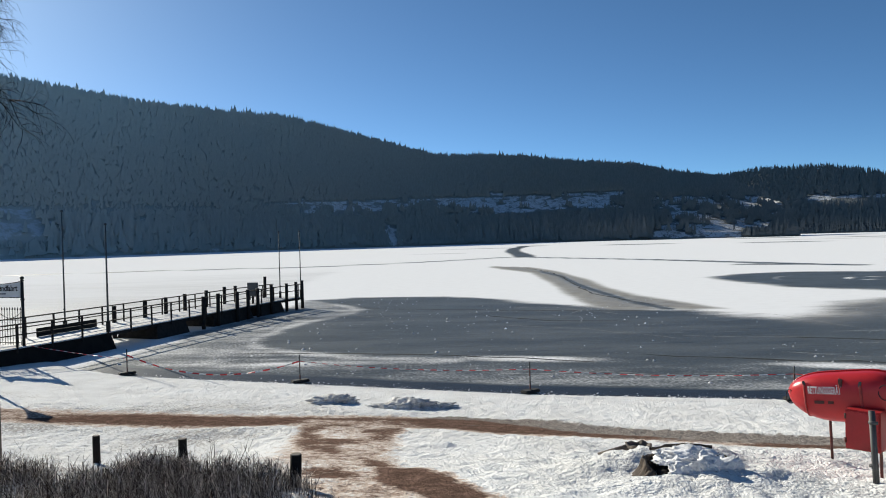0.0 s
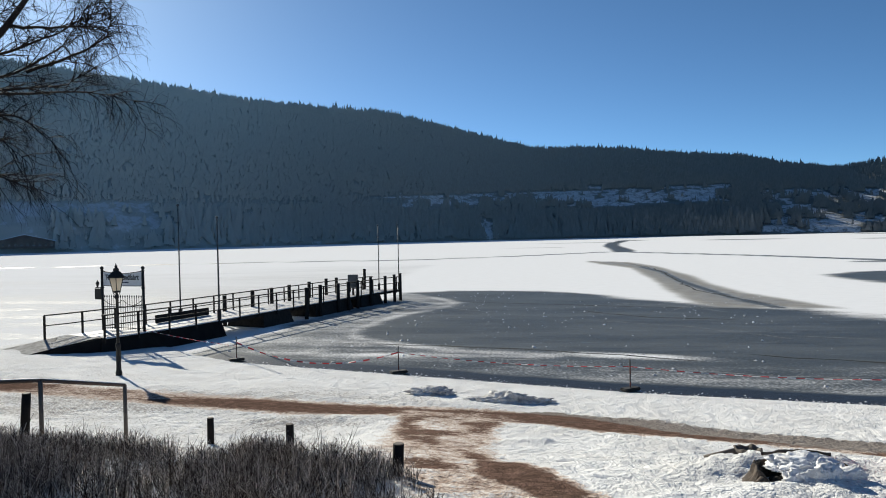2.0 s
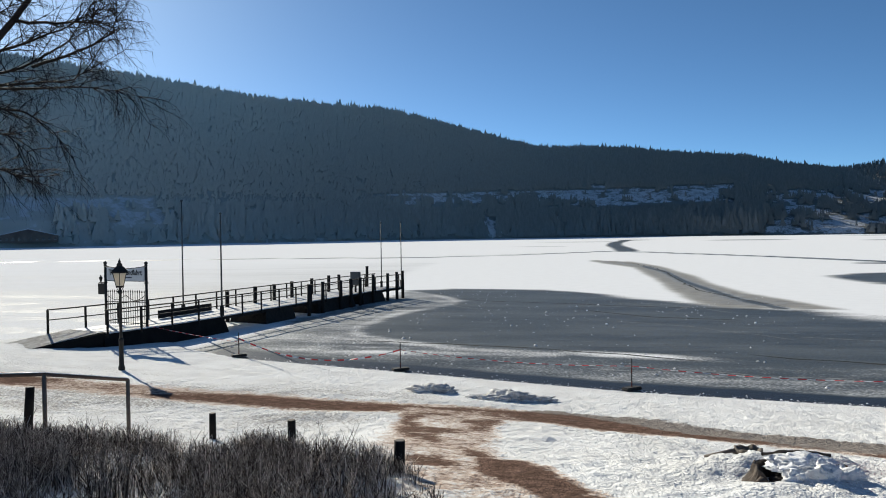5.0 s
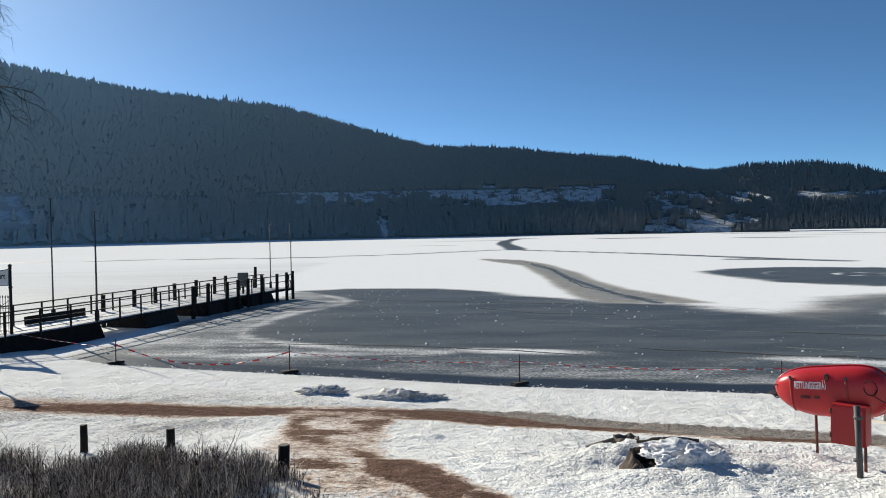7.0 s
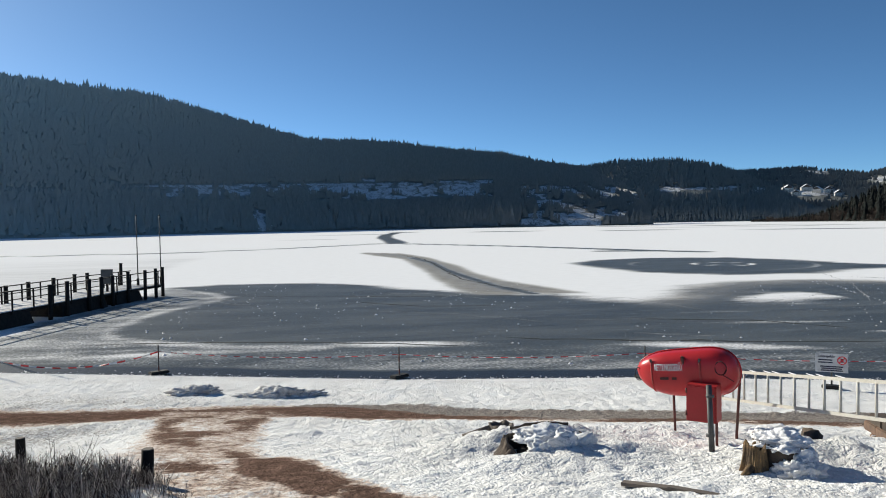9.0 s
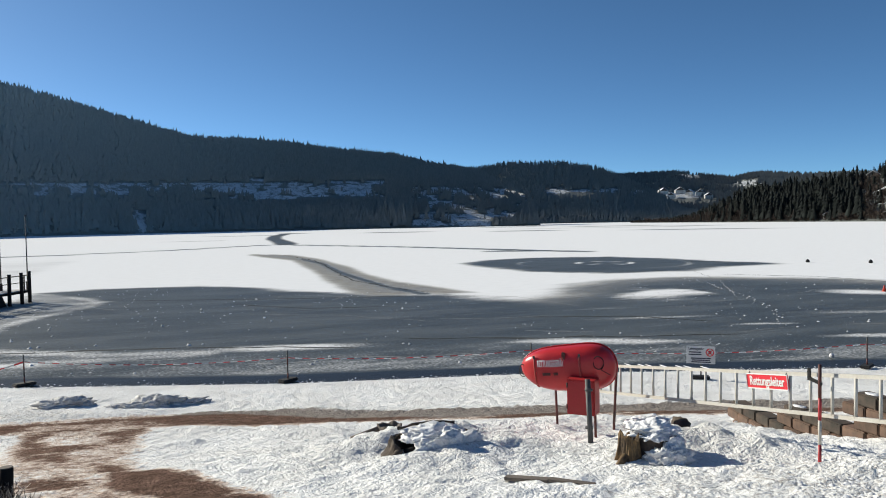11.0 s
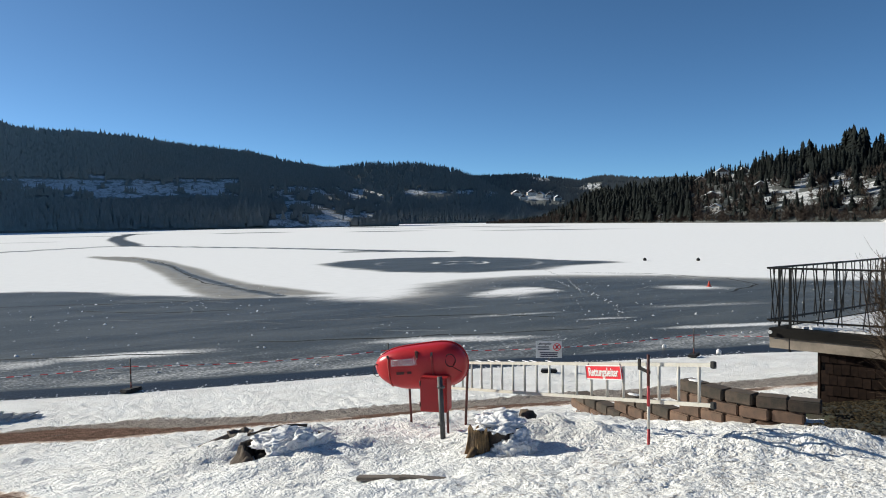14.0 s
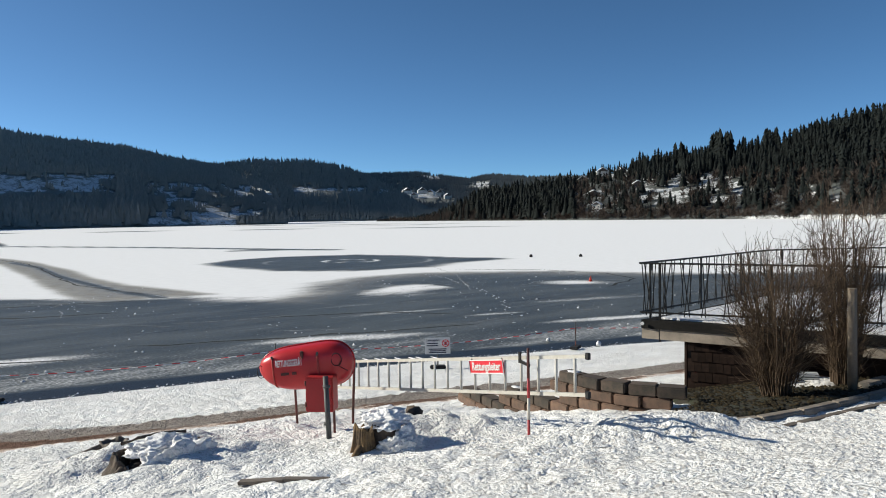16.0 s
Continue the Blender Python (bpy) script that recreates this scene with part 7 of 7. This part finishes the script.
h = (0.11 + 0.22 * clump + rg.uniform(-0.07, 0.09, m)) * smooth01(dg, -0.3, 0.5) * np.where(rg.uniform(0, 1, m) < 0.05, 1.4, 1.0)
foot = np.stack([sx_, sy_, bank(sx_, sy_) - 0.03], -1)
a, lean = rg.uniform(0, 6.283, m), rg.uniform(0.0, 0.75, m) ** 1.3 * h
tip = foot + np.stack([np.cos(a) * lean, np.sin(a) * lean, h + 0.03], -1)
stalks = []


def stalk(p, q, w):
    """One stiff stalk each: a narrow four-sided blade from p to q."""
    b = rg.uniform(0, 6.283, len(p))
    side = np.stack([np.cos(b), np.sin(b), b * 0], -1) * w[:, None]
    stalks.append(np.stack([p - side, p + side, q + side * 0.45, q - side * 0.45], 1))


stalk(foot, tip, rg.uniform(0.0025, 0.0056, m))
for k in range(6):
    u = rg.uniform(0.35, 0.97, m)[:, None]
    p = foot + (tip - foot) * u
    b = rg.uniform(0, 6.283, m)
    ln = h * rg.uniform(0.10, 0.34, m)
    stalk(p, p + np.stack([np.cos(b) * ln * 0.75, np.sin(b) * ln * 0.75, ln * rg.uniform(0.3, 1.0, m)], -1), rg.uniform(0.0015, 0.0034, m))
v = np.concatenate(stalks)
f = np.arange(len(v) * 4).reshape(-1, 4)
tagged(new("frosted_grass", to_mesh("frosted_grass", v.reshape(-1, 3), f, M_STALK)), "thick bed of dark dry stalks rimed with frost", "grass", kind="stuff")

# ---- small things on the lake ----
rc = np.random.default_rng(17)
n = 1500
cx, cy = rc.uniform(-14, 50, n), rc.uniform(16, 62, n)
keep = (area_distance(cx, cy, MAIN) > 0.5) & (area_distance(cx, cy, SHORE_IN) < -1.0) & (fractal(cx, cy, 7, 95) > 0.38)
cx, cy = cx[keep], cy[keep]
tx, ty = [], []
for line, gap in (([(38.2, 50.1), (35.1, 43), (32.1, 36.3), (29.1, 31), (25.1, 26.3)], 0.7), ([(8.5, 47.5), (12.5, 52), (16, 56)], 1.1), ([(9.2, 46.5), (7.6, 41.5)], 0.8), ([(-3, 62), (-4.5, 50), (-2, 40)], 1.4)):
    s = 0.0
    while s < line_length(line):
        q = along(line, s)
        tx.append(q[0] + rc.normal(0, 0.12)), ty.append(q[1] + rc.normal(0, 0.12))
        s += gap * rc.uniform(0.6, 1.3)
size = np.concatenate([0.022 + 0.085 * rc.uniform(0, 1, len(cx)) ** 2.6, np.full(len(tx), 0.07)])
cx, cy = np.concatenate([cx, tx]), np.concatenate([cy, ty])
tagged(clods("ice_clods", cx, cy, cx * 0 + 0.004, size, M_ICECLOD, 0.8), "scattered lumps of snow and ice on the frozen lake", "ice clods", kind="stuff")
# refrozen cracks and scratches, a little proud of the ice
M_CRACK = island_material("refrozen_crack_ice", (0.035, 0.037, 0.036), (0.06, 0.062, 0.06))
M_SCRATCH = island_material("frosted_scratch", (0.24, 0.24, 0.24), (0.46, 0.46, 0.46))


def ribbons(name, lines, width, mat, label):
    """Thin wavering strips lying on the ice."""
    vs, fs, base = [], [], 0
    for line in lines:
        ln = line_length(line)
        m = max(8, int(ln / 0.5))
        p = np.array([along(line, ln * k / (m - 1) * 0.999) for k in range(m)]) + np.stack([np.interp(np.arange(m), np.arange(0, m + 4, 3), rc.normal(0, 0.10, len(np.arange(0, m + 4, 3)))) for _ in range(2)], -1)
        d = np.gradient(p, axis=0)
        d /= np.linalg.norm(d, axis=1, keepdims=True)
        w = (width * rc.uniform(0.4, 1.3, m) * np.clip(np.sin(np.linspace(0.05, 3.09, m)) * 3, 0, 1))[:, None]
        nrm = np.stack([-d[:, 1], d[:, 0]], -1) * w
        vs += [np.concatenate([p - nrm, np.full((m, 1), 0.006)], 1), np.concatenate([p + nrm, np.full((m, 1), 0.006)], 1)]
        k = np.arange(m - 1) + base
        fs.append(np.stack([k, k + 1, k + 1 + m, k + m], -1))
        base += 2 * m
    tagged(new(name, to_mesh(name, np.concatenate(vs), np.concatenate(fs), mat)), label, "ice cracks", kind="stuff")


ribbons("ice_cracks", [[(13.5, 118.4), (15.0, 102.9), (14.7, 90.6), (13.3, 71.9), (12.8, 62.9), (14.1, 54.2), (15.4, 48.9)], [(42.9, 52.6), (47.9, 46.7), (48.5, 39.0), (45.9, 34.3), (39.3, 31.6)], [(2.2, 47.3), (6.2, 43.1), (10.9, 41.6)], [(-6.0, 54), (4.0, 50), (14.0, 47)], [(15.4, 34.2), (20.8, 32.0), (23.5, 28.6)], [(-9, 33), (-1, 31.5), (6, 28.5)], [(8, 30), (14, 27.5), (22, 25)]], 0.11, M_CRACK, "dark refrozen cracks in the lake ice")
scratches = [[(46.0, 61.1), (39.0, 47.4), (31.7, 36.9)], [(7.8, 45.9), (9.9, 50.4), (13.2, 50.8), (16.4, 44.3)], [(2.4, 41.8), (7.6, 38.8), (11.3, 34.1)], [(15.1, 45.9), (19.7, 43.7), (21.0, 35.8)], [(32.4, 47.5), (34.8, 42.6), (38.9, 40.8)], [(32.4, 33.9), (33.1, 29.8), (36.0, 28.9)], [(4.2, 52.0), (7.9, 50.8), (11.8, 45.1)]]
for k in range(34):
    x0, y0 = rc.uniform(-10, 44), rc.uniform(24, 56)
    a, ln = rc.normal(-0.35, 0.35), rc.uniform(1.5, 7)
    if inside(np.array([x0]), np.array([y0]), MAIN)[0]:
        scratches.append([(x0, y0), (x0 + 0.5 * ln * math.cos(a), y0 + 0.5 * ln * math.sin(a)), (x0 + ln * math.cos(a + 0.15), y0 + ln * math.sin(a + 0.15))])
ribbons("ice_scratches", scratches, 0.035, M_SCRATCH, "pale frosted scratches on the lake ice")
# crumbled crust where the bank's snow meets the ice
n = 2600
su = rc.uniform(0, 1, n) ** 0.9
q = np.array([along(SHORE[8:14], u * line_length(SHORE[8:14]) * 0.999) for u in su])
cx, cy = q[:, 0] + rc.normal(0, 0.30, n), q[:, 1] + np.abs(rc.normal(0, 0.28, n)) - 0.30
tagged(clods("shore_crust", cx, cy, np.maximum(bank(cx, cy), 0.0), 0.012 + 0.045 * rc.uniform(0, 1, n) ** 3, M_CLOD), "crumbled snow crust along the lake's edge", "snow crust", kind="stuff")
# broken slabs of pale ice
n = 170
cx, cy = rc.normal(17.5, 3.2, n), rc.normal(0, 0.9, n)
cy = 24.4 - 0.33 * (cx - 17.5) + cy
tagged(clods("ice_plates", cx, cy, cx * 0 + 0.004, rc.uniform(0.08, 0.24, n), M_CLOD, 0.14), "flat pieces of pale broken ice near the shore", "ice plates", kind="stuff")
M_CONE = material("orange_red_plastic", (0.62, 0.07, 0.04), 0.5, vary=0.05)
o = thing("traffic_cone", "red traffic cone standing on the ice", "traffic cone", "", (41.9, 35.3, 0))
o.scale = (0.55, 0.55, 0.55)
part("cone", turned([(0.22, 0.04), (0.05, 0.72), (0.03, 0.74)], 14), M_CONE, o)
part("base", box((0.55, 0.55, 0.05), (0, 0, 0.025), bevel=0.01), M_CONE, o)
for x, y in ((61.7, 61.2), (65.6, 56.9)):
    o = thing("buoy", "dark round buoy frozen into the lake", "buoy", "buoys", (x, y, 0))
    part("float", lump((0.2, 0.2, 0.2), (0, 0, 0.12), 0.05, 1, 3), M_BLACK, o)
    part("ring", turned([(0.04, 0.28), (0.05, 0.32), (0.03, 0.37)], 8), M_STEEL, o)


# ---- houses on the far slopes ----
M_HWALL = material("pale_render", (0.66, 0.63, 0.57), 0.85, vary=0.1, scale=1, second=(0.55, 0.51, 0.45))
M_HDARK = material("brown_timber_cladding", (0.15, 0.118, 0.095), 0.8, vary=0.2, scale=1)
M_HROOF = material("snowy_roof", (0.74, 0.75, 0.78), 0.6, vary=0.1, scale=0.8, second=(0.30, 0.24, 0.22), second_scale=0.35, contrast=(0.55, 0.68))
M_PANE = material("dark_window", (0.03, 0.035, 0.045), 0.15, vary=0.1)


def house(which, azimuth, t, w, d, h, turn, dark=False, group="houses on the slope", label="pale house with a snow-covered gable roof among trees", pitch=0.34):
    x, y, z = (float(q) for q in hill_point(which, np.array(azimuth), np.array(t)))
    o = thing("house", label, "house", group, (x, y, z - 1.0), -azimuth + turn)
    part("wall", box((w, d, h + 1.0), (0, 0, (h + 1.0) / 2)), M_HDARK if dark else M_HWALL, o)
    bm = bmesh.new()
    e, rise = 0.9, w * pitch
    prof = [(-w / 2 - e, h + 0.7), (0, h + 1.0 + rise), (w / 2 + e, h + 0.7), (w / 2 + e, h + 1.05), (0, h + 1.4 + rise), (-w / 2 - e, h + 1.05)]
    a = [bm.verts.new((px, -d / 2 - e, pz)) for px, pz in prof]
    b = [bm.verts.new((px, d / 2 + e, pz)) for px, pz in prof]
    bm.faces.new(a), bm.faces.new(b[::-1])
    for k in range(6):
        bm.faces.new((a[k], b[k], b[(k + 1) % 6], a[(k + 1) % 6]))
    bmesh.ops.recalc_face_normals(bm, faces=bm.faces[:])
    part("roof", bm, M_HROOF, o)
    bm = bmesh.new()
    g = [bm.verts.new(q) for q in ((-w / 2, -d / 2, h + 1.0), (w / 2, -d / 2, h + 1.0), (0, -d / 2, h + 0.95 + rise))]
    bm.faces.new(g)
    part("gable", bm, M_HDARK, o)
    for lev in range(max(int(h // 2.7), 1)):
        for k in range(max(int(w // 3), 2)):
            n_ = max(int(w // 3), 2)
            at = (-w / 2 + w * (k + 0.5) / n_, -d / 2 - 0.02, 2.2 + 2.7 * lev)
            win = part("window", box((1.1, 0.12, 1.25), at), M_PANE, o)
            part("sill", box((1.35, 0.3, 0.12), (at[0], at[1] - 0.05, at[2] - 0.7)), M_HROOF, win)
    part("chimney", box((0.8, 0.8, 1.6), (w * 0.2, 0, h + 1.2 + rise * 0.7)), M_HWALL, o)


for a_, t_, w_, d_, h_, *rest in PLOTS:
    house("right", a_, t_, w_ * 0.66, d_ * 0.66, h_ * 0.66, *rest)
for args in ((34.6, 0.30, 22, 16, 9, 0), (35.4, 0.34, 26, 18, 10, 20), (36.0, 0.28, 20, 16, 9, -10), (36.6, 0.36, 28, 18, 11, 10), (37.3, 0.31, 22, 16, 9, -20), (38.0, 0.35, 24, 16, 9, 5), (36.3, 0.80, 20, 15, 8, 0), (38.6, 0.30, 22, 16, 9, 15)):
    house("far", *args, group="distant village houses", label="distant pale village house with a snowy roof")
house("main", -37.5, 0.01, 30, 14, 3.0, 0, True, group="lakeside halls", label="long low timber hall with a snowy roof on the far shore", pitch=0.12)
house("main", -40.6, 0.03, 18, 12, 5.0, 0, True, group="lakeside halls", label="low flat-roofed timber house on the far shore", pitch=0.04)
